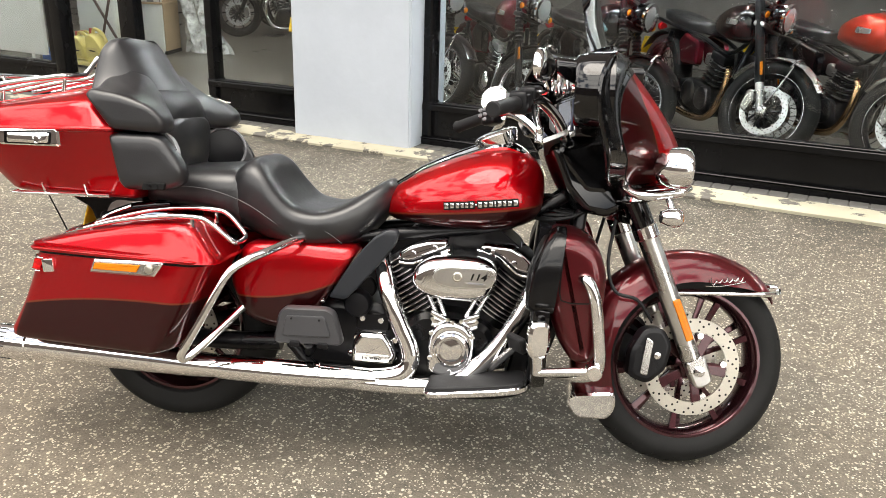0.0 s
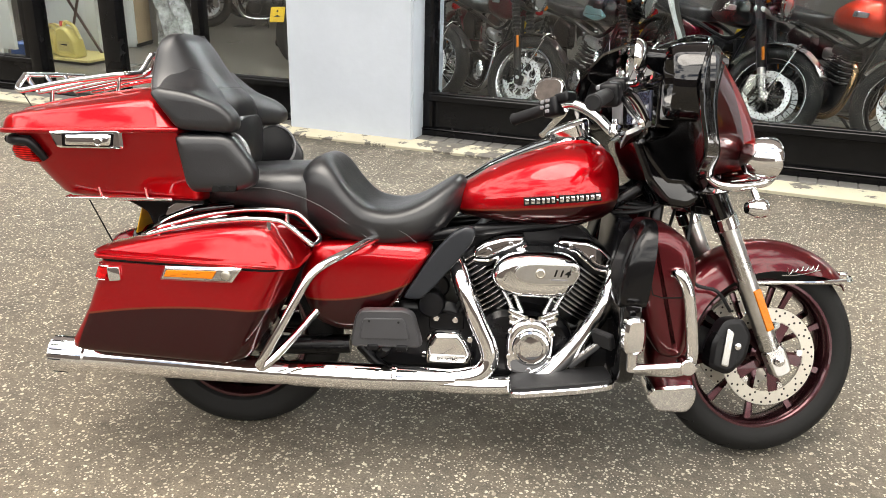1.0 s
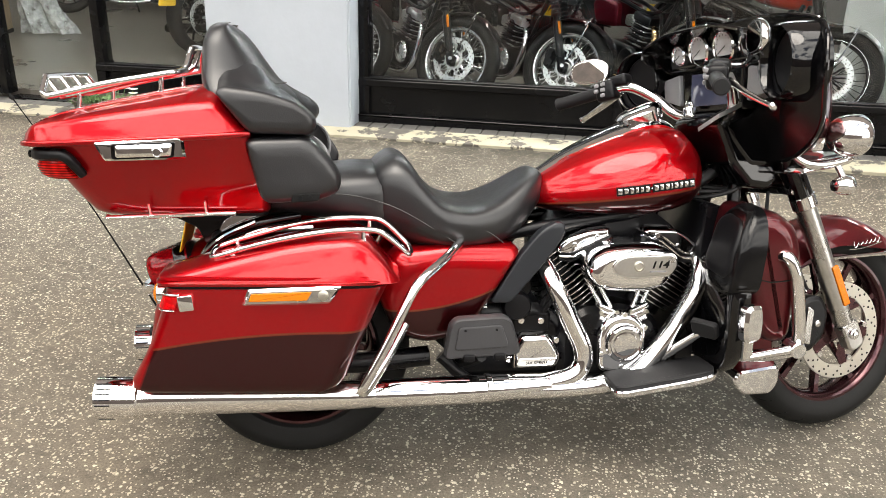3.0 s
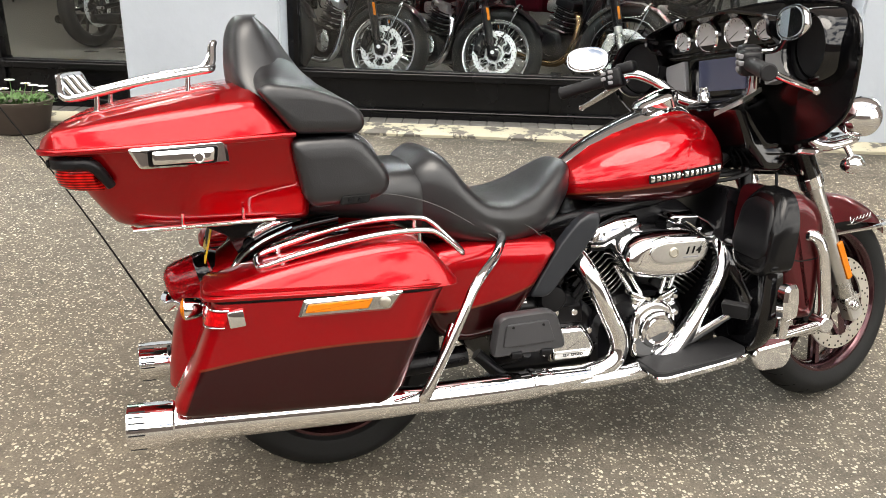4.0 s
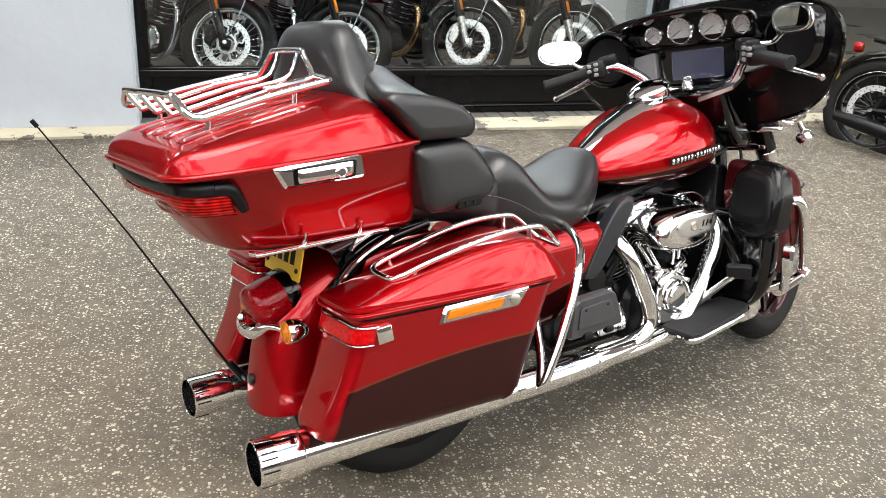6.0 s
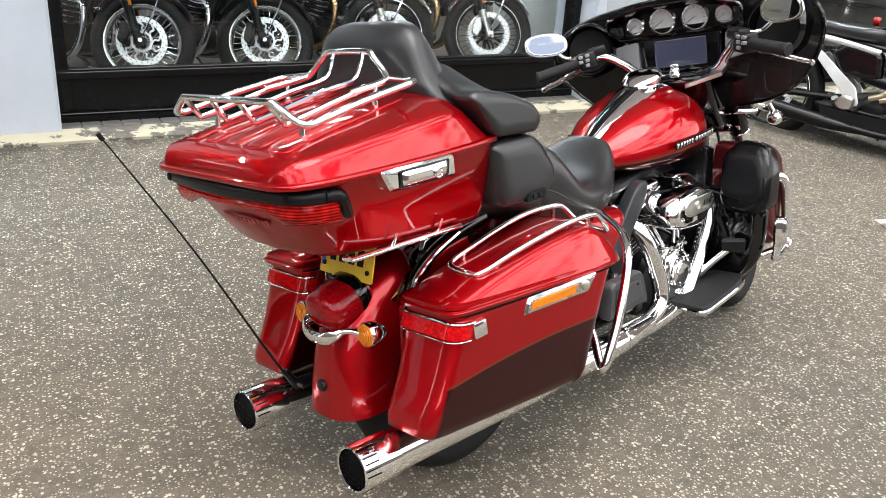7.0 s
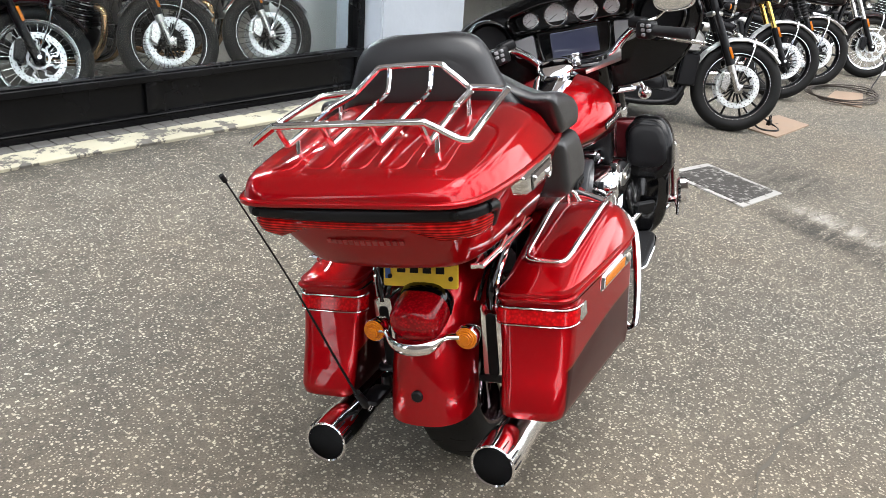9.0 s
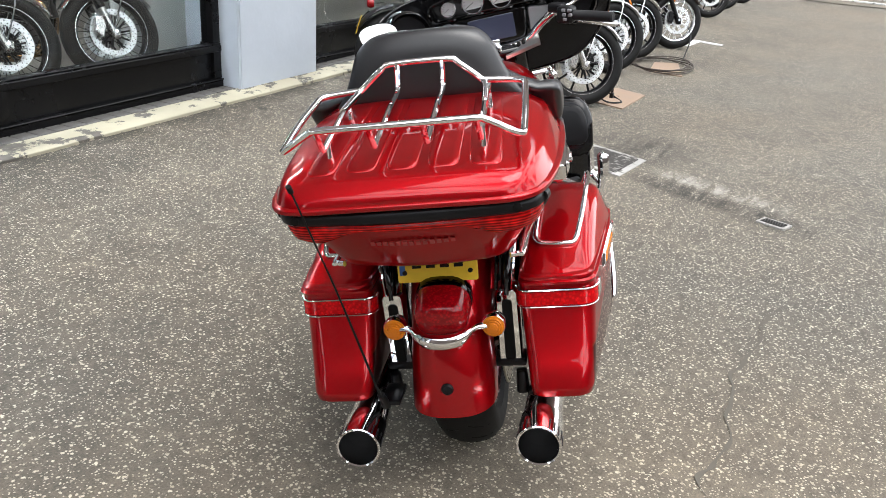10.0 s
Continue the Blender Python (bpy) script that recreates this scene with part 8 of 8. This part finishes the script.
roadster("motorcycle", -3.02, 5.80, FLOOR, -47, 6, 30, "dark classic motorcycle with wire wheels behind the pillar", M_JET, "chrome", "dark", wave=True, group=WIN, gaiter=True)
INS = "motorcycles inside the shop"
roadster("motorcycle", -7.55, 8.74, FLOOR, 215, 5, 10, "black motorcycle parked on the dim shop floor", M_JET, "cast", "dark", group=INS)
roadster("motorcycle", -7.82, 9.90, FLOOR, 215, 5, 10, "green motorcycle parked on the dim shop floor", M_GREEN, "cast", "gold", group=INS)
roadster("motorcycle", -4.48, 8.23, FLOOR, 75, 5, 10, "grey motorcycle seen from its tail inside the shop", M_JET, "cast", "dark", group=INS)
OUT = "motorcycles parked in a row outside"
roadster("motorcycle", 2.52, 3.02, ground_z(2.5, 3.0), -58, 7, 4, "big black roadster with silver radiator shrouds on tarmac", M_JET, "cast", "silver", M_DEEP, r=0.325, shroud=True, group=OUT, guard=M_SILVERPAINT)
roadster("motorcycle", 4.02, 3.30, ground_z(4, 3.3), -60, 7, 8, "black adventure motorcycle with gold fork tubes", M_JET, "black", "gold", r=0.325, group=OUT, guard=M_SILVERPAINT)
roadster("motorcycle", 4.92, 3.36, ground_z(4.9, 3.3), -60, 7, 8, "black motorcycle with cast wheels and fork gaiters", M_JET, "cast", "dark", r=0.325, group=OUT, gaiter=True)
roadster("motorcycle", 6.20, 3.25, ground_z(6.2, 3.2), -60, 7, 8, "black classic motorcycle with chrome wire wheels outside", M_JET, "chrome", "dark", wave=True, group=OUT)
roadster("motorcycle", 9.75, 3.65, ground_z(9.8, 3.6), -62, 7, 8, "dark motorcycle with black cast wheels far along the row", M_JET, "cast", "dark", r=0.325, group=OUT)
roadster("motorcycle", 11.3, 3.75, ground_z(11.3, 3.6), -62, 7, 8, "burgundy motorcycle far along the row", M_BURG, "cast", "dark", group=OUT)
roadster("motorcycle", 12.9, 3.75, ground_z(12.9, 3.6), -62, 7, 8, "silver-wheeled motorcycle at the far end of the row", M_JET, "chrome", "dark", group=OUT)

# ---- small things on the ground ----
M_CARD = surface("brown hardboard", (0.26, 0.185, 0.13), 0.7, relief=0.2, grain=80, spread=0.12)


def ground_mark(name, pts, mat, label, category, up=0.006, kind="structure"):
    """A thin patch lying on the ground, given by its outline."""
    P_ = [Vector((*p, 0)) for p in pts]
    top = [(p.x, p.y, ground_z(p.x, p.y) + up) for p in P_]
    low = [(p.x, p.y, ground_z(p.x, p.y) - 0.02) for p in P_]
    return tagged(part(name, loft([low, top]), mat), label, category, kind=kind)


ground_mark("hardboard_sheet", [(2.69, 2.71), (3.35, 2.72), (3.42, 3.00), (2.74, 3.06)], M_CARD, "brown hardboard sheet lying flat on tarmac", "board", 0.010, "object")
M_CABLE = surface("dusty brown cable", (0.045, 0.035, 0.028), 0.6, relief=0)
ground_mark("hardboard_sheet", [(4.55, 2.70), (5.25, 2.92), (5.05, 3.12), (4.50, 3.02)], M_CARD, "brown hardboard sheet under a coiled cable", "board", 0.010, "object")
part("nail_hole", rod((3.1, 2.88, ground_z(3.1, 2.88) + 0.008), (3.1, 2.88, ground_z(3.1, 2.88) + 0.0115), 0.012), M_INK, None)
tagged(bpy.data.objects["nail_hole"], "small dark drain plug on hardboard sheet", "plug")
coil = []
for i in range(120):
    a = 2 * math.pi * i / 24
    rr = 0.36 + 0.09 * math.sin(i * 0.37) * math.cos(i * 0.11)
    cx, cy = 4.85 + 1.2 * rr * math.cos(a) + 0.02 * math.sin(i), 2.95 + 0.75 * rr * math.sin(a)
    coil.append((cx, cy, ground_z(cx, cy) + 0.017 + 0.0022 * (i // 6)))
cable = tagged(part("cable_coil", tube(coil, 0.0055, 6, k=2), M_CABLE), "loose black cable coiled on hardboard", "cable")
lead = tagged(part("security_cable", tube([(2.62, 2.98, 0.20), (2.72, 2.88, 0.05), (2.86, 2.78, 0.026), (3.0, 2.86, 0.026), (2.98, 3.02, 0.10)], 0.007, 6), M_RUBBER), "thin black security cable by a wheel", "cable")
tagged(part("padlock", merge(box((2.99, 2.90, 0.045), (0.05, 0.03, 0.045), 0.008), tube([(2.975, 2.90, 0.066), (2.975, 2.90, 0.10), (3.005, 2.90, 0.10), (3.005, 2.90, 0.066)], 0.005, 6)), M_DEEP), "small black padlock lying on hardboard", "padlock")
tagged(part("security_cable", tube([(6.2, 3.1, 0.30), (6.0, 3.0, 0.20), (5.6, 2.95, 0.05), (5.3, 2.9, 0.025)], 0.007, 6), M_RUBBER), "thin black security cable hanging from a wheel", "cable")
ground_mark("road_marking", [(6.60, 3.14), (7.24, 3.12), (7.24, 3.22), (6.58, 3.24)], M_WHITELINE, "short worn white parking mark", "road marking", 0.004)
ground_mark("road_marking", [(7.12, 2.86), (7.24, 2.86), (7.24, 3.12), (7.12, 3.12)], M_WHITELINE, "short worn white parking mark", "road marking", 0.0045)
ground_mark("road_marking", [(15.9, -3.0), (16.15, -3.0), (16.15, 4.4), (15.9, 4.4)], M_WHITELINE, "long worn white line across the yard", "road marking", 0.004)
ground_mark("road_marking", [(17.2, -3.0), (17.45, -3.0), (17.45, 4.4), (17.2, 4.4)], M_WHITELINE, "long worn white line across the yard", "road marking", 0.004)
# inspection cover: pale frame with a dark rough infill
cover = ground_mark("inspection_cover", [(0.935, 2.165), (1.385, 2.13), (1.565, 2.70), (1.13, 2.77)], worn_paint("faded cover frame", (0.36, 0.35, 0.33), (0.13, 0.12, 0.11), 11.0, 0.56), "inspection cover with worn white painted frame", "manhole cover", 0.005, "object")
bm = loft([[(x, y, ground_z(x, y) + h) for x, y in ((0.985, 2.205), (1.355, 2.175), (1.505, 2.655), (1.155, 2.715))] for h in (-0.01, 0.009)])
part("cover_plate", bm, worn_paint("rough dark cover plate", (0.030, 0.026, 0.022), (0.28, 0.27, 0.25), 30, 0.562), cover, "dark gritty cover plate")
grate_m = Matrix.Translation((0.663, 1.246, ground_z(0.663, 1.246) + 0.003)) @ Matrix.Rotation(radians(72), 4, "Z")
grate = tagged(part("drain_grate", box((0, 0, 0), (0.155, 0.100, 0.014), 0.004), worn_paint("dull dusty grate steel", (0.34, 0.33, 0.31), (0.16, 0.15, 0.135), 26, 0.56)), "small square metal drain grate in tarmac", "drain")
grate.matrix_basis = grate_m
part("drain_well", box((0, 0, 0.0062), (0.120, 0.066, 0.004), 0), M_INK, grate)
for i in range(8):
    part("grate_bar", box((-0.049 + 0.014 * i, 0, 0.0084), (0.0048, 0.064, 0.003), 0.0008, Matrix.Rotation(radians(18), 3, "Z")), M_IRON, grate)
# cracks and mends in the tarmac
for cname, pts, w in (("tarmac_crack", [(-2.05, 0.93), (-1.73, 1.057), (-1.66, 1.083), (-1.57, 1.05), (-1.40, 1.065), (-1.05, 1.112), (-0.71, 1.085), (-0.35, 1.12)], 0.006), ("tarmac_crack", [(0.95, 4.45), (1.05, 3.9), (1.14, 3.37), (1.10, 3.10), (1.06, 2.93), (1.08, 2.78)], 0.004), ("tarmac_crack", [(-3.6, 3.6), (-3.2, 3.2), (-2.9, 2.9), (-2.75, 2.6)], 0.0015), ("tarmac_crack", [(-2.90, 2.07), (-2.83, 2.16), (-2.755, 2.22), (-2.67, 2.29)], 0.003), ("tarmac_crack", [(2.33, 2.10), (2.387, 1.94), (2.43, 1.76)], 0.006), ("tarmac_crack", [(1.50, 2.72), (1.52, 2.40), (1.40, 2.10), (1.25, 1.95), (1.10, 1.80)], 0.006)):
    path = smooth_pts([(x, y, 0) for x, y in pts], 10)
    rows = []
    for i, p in enumerate(path):
        q = p + Vector((0.02 * noise.noise((p.x * 9, p.y * 9, 1.0)), 0.03 * noise.noise((p.x * 9, p.y * 9, 5.0)), 0))
        ww = w * (0.5 + abs(noise.noise((p.x * 14, p.y * 14, 9.0))) * 1.6)
        rows.append([Vector((q.x - ww * 0.6, q.y - ww, ground_z(q.x, q.y) + 0.0035)), Vector((q.x + ww * 0.6, q.y + ww, ground_z(q.x, q.y) + 0.0035))])
    tagged(part(cname, loft(rows, cap=False, close=False), surface("crack dirt", (0.085, 0.077, 0.062), 0.95, relief=0.3)), "thin dark crack in the tarmac", "crack", kind="structure")

# flower tub by the door
POT = Vector((-4.22, 4.46, ground_z(-4.22, 4.46)))
M_TUB = surface("dark stained tub wood", (0.05, 0.036, 0.028), 0.7, relief=0.4, grain=30)
pot = tagged(part("flower_tub", lathe([(0.125, 0.0), (0.135, 0.01), (0.165, 0.19), (0.172, 0.20), (0.172, 0.225), (0.160, 0.225), (0.152, 0.19)], 28, (0, 0, 0), PX), M_TUB), "wide dark tub of small white daisies by kerb", "planter")
pot.matrix_basis = Matrix.Translation(POT) @ Matrix.Diagonal((1.32, 1, 0.85, 1))
part("soil", lathe([(0.155, 0.18), (0.10, 0.20), (0.001, 0.205)], 24, (0, 0, 0), PX), surface("potting soil", (0.03, 0.022, 0.016), 0.95, relief=0.6, grain=60), pot)
M_LEAF = surface("daisy leaf", (0.06, 0.13, 0.03), 0.6, relief=0.1)
M_PETAL = surface("white petal", (0.80, 0.80, 0.76), 0.6, relief=0)
M_YOLK = surface("daisy heart", (0.65, 0.42, 0.03), 0.7, relief=0.2)
rnd = random.Random(5)
leaves = []
for i in range(320):
    a, rr = rnd.uniform(0, 6.28), 0.155 * math.sqrt(rnd.random())
    base = Vector((rr * math.cos(a), rr * math.sin(a), 0.19))
    tip = base + Vector((rnd.uniform(-0.04, 0.04) + 0.03 * math.cos(a), rnd.uniform(-0.04, 0.04) + 0.03 * math.sin(a), rnd.uniform(0.015, 0.05)))
    sd = (tip - base).cross(Vector((0, 0, 1))).normalized() * 0.0055
    mid = (base + tip) / 2 + Vector((0, 0, 0.008))
    leaves.append(loft([[base - sd * 0.3, base + sd * 0.3], [mid - sd, mid + sd], [tip - sd * 0.1, tip + sd * 0.1]], cap=False, close=False))
tagged(part("foliage", merge(*leaves), M_LEAF, pot, "green daisy leaves"), kind="stuff")
for i in range(14):
    a, rr = rnd.uniform(0, 6.28), 0.15 * math.sqrt(rnd.random())
    c = Vector((rr * math.cos(a), rr * math.sin(a), 0.255 + rnd.uniform(0, 0.06)))
    fl = part("flower", merge(*(xf(box((0.013, 0, 0), (0.020, 0.009, 0.002), 0.0008), Matrix.Translation(c) @ Matrix.Rotation(2 * math.pi * k / 9, 4, "Z") @ Matrix.Rotation(-0.2, 4, "Y")) for k in range(9))), M_PETAL, pot, "white daisy")
    part("flower_heart", lathe([(0.007, 0), (0.006, 0.005), (0.001, 0.006)], 8, c, PX), M_YOLK, fl)
    part("flower_stem", rod(Vector((rr * 0.7 * math.cos(a), rr * 0.7 * math.sin(a), 0.19)), c, 0.002, 0.0015, 5), M_LEAF, fl)

# ---- inside the shop, by the doors ----
M_CANS = surface("pale yellow oil can", (0.62, 0.52, 0.16), 0.35, relief=0.05)
M_BLUE = surface("blue plastic", (0.02, 0.09, 0.32), 0.4, relief=0.05)
M_YELLOWBOARD = surface("pale yellow board", (0.50, 0.42, 0.16), 0.6, relief=0.05)
M_REDCAP = surface("red cap", (0.35, 0.03, 0.02), 0.4, relief=0)
M_DARKWOOD = surface("dark stained wood", (0.025, 0.016, 0.012), 0.4, relief=0.1)
M_SHEET = bpy.data.materials.new("plastic sheet")
M_SHEET.use_nodes = True
_sn, _sl = M_SHEET.node_tree.nodes, M_SHEET.node_tree.links
_sp, _st, _sx = _sn["Principled BSDF"], _sn.new("ShaderNodeBsdfTransparent"), _sn.new("ShaderNodeMixShader")
_sp.inputs["Base Color"].default_value, _sp.inputs["Roughness"].default_value = (0.75, 0.77, 0.77, 1), 0.15
_sl.new(ramp(_sn, _sl, noise_tex(_sn, _sl, 14, 6, 0.6), [(0.35, (0.25, 0.25, 0.25)), (0.65, (0.75, 0.75, 0.75))]), _sx.inputs["Fac"])
_sl.new(_st.outputs["BSDF"], _sx.inputs[1]), _sl.new(_sp.outputs["BSDF"], _sx.inputs[2])
_sl.new(_sx.outputs["Shader"], _sn["Material Output"].inputs["Surface"])
stand = tagged(part("display_stand", box((-7.02, 6.05, 0.150), (0.80, 0.50, 0.022), 0.003), M_YELLOWBOARD), "low pale yellow display shelf on the shop floor", "display stand")
part("shelf_leg", box((-7.02, 6.05, 0.124), (0.74, 0.44, 0.028), 0.003), M_INK, stand)
tagged(part("blue_box", box((-7.36, 5.78, 0.20), (0.20, 0.26, 0.18), 0.02, Matrix.Rotation(0.3, 3, "Z"), 3), M_BLUE), "blue plastic box on the shop floor", "box")
for i, (cx, cy, k) in enumerate(((-7.19, 5.95, 0.85), (-6.93, 5.92, 1.0), (-7.32, 6.12, 0.8))):
    outline = [(-0.13, 0.0), (0.125, 0.0), (0.135, 0.02), (0.11, 0.17), (0.02, 0.27), (-0.05, 0.29), (-0.12, 0.26), (-0.135, 0.04)]
    can = tagged(part("oil_can", merge(puff(rounded([(cx + p[0] * k, 0.162 + p[1] * k) for p in outline], 0.03), [(cy - 0.07, 0.02), (cy - 0.055, 0.004), (cy - 0.04, 0.0), (cy + 0.04, 0.0), (cy + 0.07, 0.02)]),
                                       tube([(cx + 0.13 * k, cy, 0.162 + 0.17 * k), (cx + 0.07 * k, cy, 0.162 + 0.285 * k), (cx - 0.03 * k, cy, 0.162 + 0.325 * k), (cx - 0.07 * k, cy, 0.162 + 0.28 * k)], 0.018 * k, 8)), M_CANS), "pale gold plastic oil can with grab handle", "oil can", "oil cans on the display shelf")
    part("can_label", slab(rounded([(cx - 0.09 * k, 0.162 + 0.06 * k), (cx + 0.06 * k, 0.162 + 0.06 * k), (cx + 0.05 * k, 0.162 + 0.15 * k), (cx - 0.09 * k, 0.162 + 0.15 * k)], 0.008), cy - 0.072, cy - 0.068, 0.001), M_YELLOWBOARD, can, "faded label")
    part("label_print", box((cx - 0.015, cy - 0.0735, 0.162 + 0.12 * k), (0.08 * k, 0.002, 0.012), 0), M_INK, can)
    part("can_cap", rod((cx - 0.08 * k, cy, 0.162 + 0.27 * k), (cx - 0.08 * k, cy, 0.162 + 0.33 * k), 0.026 * k, 0.024 * k, 12), M_REDCAP, can)
rack_ = tagged(part("tripod_stand", merge(rod((-7.30, 6.22, 0.112), (-6.98, 6.22, 0.95), 0.014, 0.014, 10), rod((-6.84, 6.24, 0.112), (-7.35, 6.24, 0.80), 0.014, 0.014, 10)), surface("rusty dark steel", (0.05, 0.022, 0.016), 0.5, relief=0.1)), "crossed dark steel legs of a display stand", "stand")
tagged(part("display_board", merge(box((-7.75, 5.55, 0.95), (1.05, 0.04, 1.40), 0.004), box((-8.1, 5.55, 0.18), (0.05, 0.05, 0.15), 0.003), box((-7.4, 5.55, 0.18), (0.05, 0.05, 0.15), 0.003)), M_WHITEWALL), "white display board behind the shop window", "display board")
tagged(part("display_board", box((-7.58, 6.60, 0.90), (0.78, 0.04, 1.60), 0.004), M_WHITEWALL), "white display board standing on the shop floor", "display board")
tagged(part("white_cabinet", box((-7.15, 6.50, 0.90), (0.15, 0.16, 1.58), 0.006), M_WHITEWALL), "tall narrow white cabinet on the shop floor", "cabinet")
tagged(part("dark_cabinet", merge(box((-7.33, 6.70, 0.80), (0.16, 0.10, 1.38), 0.006), box((-7.33, 6.645, 0.70), (0.13, 0.012, 0.30), 0.004)), M_DARKWOOD), "tall dark wooden cabinet by the white panel", "cabinet")
# counter turned a little towards the door
CT = Matrix.Translation((-7.09, 6.97, 0.112)) @ Matrix.Rotation(radians(18), 4, "Z")
desk = tagged(part("counter", box((-0.46, 0.17, 0.41), (0.92, 0.34, 0.82), 0.006), M_WHITEWALL), "pale counter with wooden side and paper shelves", "counter")
desk.matrix_basis = CT
part("counter_side", box((0.006, 0.17, 0.52), (0.014, 0.345, 1.04), 0.003), M_WOOD, desk, "pale wooden side panel")
part("counter_front", box((-0.26, -0.006, 0.28), (0.50, 0.014, 0.50), 0.003), M_WHITEWALL, desk)
part("plinth", box((0.0, 0.17, 0.02), (0.03, 0.35, 0.04), 0.002), M_INK, desk)
part("counter_top", box((-0.40, 0.10, 0.555), (0.86, 0.30, 0.02), 0.003), M_WOOD, desk)
# flat black panels give the shade inside the shelf openings
for z in (0.605, 0.715):
    part("shelf_shade", box((-0.22, -0.001, z), (0.40, 0.006, 0.082), 0), M_INK, desk, "black panel for the shade of a shelf recess")
    for i in range(5):
        part("paper_stack", box((-0.36 + 0.075 * i, -0.005, z - 0.028 + 0.005 * (i % 3)), (0.068, 0.012, 0.020 + 0.010 * (i % 3)), 0.002), M_BLUE if i == 1 else M_GREY if i % 2 else M_WHITEWALL, desk)
# clear plastic sheet hanging beside the counter
rows = []
for i in range(17):
    f = i / 16
    z = 0.122 + 1.18 * f
    rows.append([Vector((-7.02 + (0.045 - 0.008 * f) * j - 0.10 * f + 0.05 * (1 - f) ** 4 * j * 0.5 + 0.02 * noise.noise((j * 0.9, i * 0.7, 0)), 7.20 + 0.05 * math.sin(j * 1.9 + 0.3 * i) + 0.04 * noise.noise((j * 1.3, i * 0.5, 4)) + 0.02 * j, z)) for j in range(9)])
tagged(part("plastic_sheet", shell(rows, 0.001), M_SHEET), "clear crumpled plastic sheet hanging beside the counter", "plastic sheet")
# paving blocks along the shopfront
block = None
i, x = 0, -5.2
while x < 3.4:
    z = kerb_top(x + 0.05) - 0.009
    m = Matrix.Translation((x + 0.05, 4.865, z)) @ Matrix.Rotation(radians(1.03), 4, "Y").inverted() @ Matrix.Rotation(0.01 * noise.noise((i * 1.7, 0, 0)), 4, "Z")
    if block is None:
        block = part("paving_block", box((0, 0, 0), (0.098, 0.118, 0.016), 0.004, seg=1), M_PAVER, pavement)
        block.matrix_basis = m
    else:
        shared("paving_block", block, pavement, m)
    x += 0.104
    i += 1
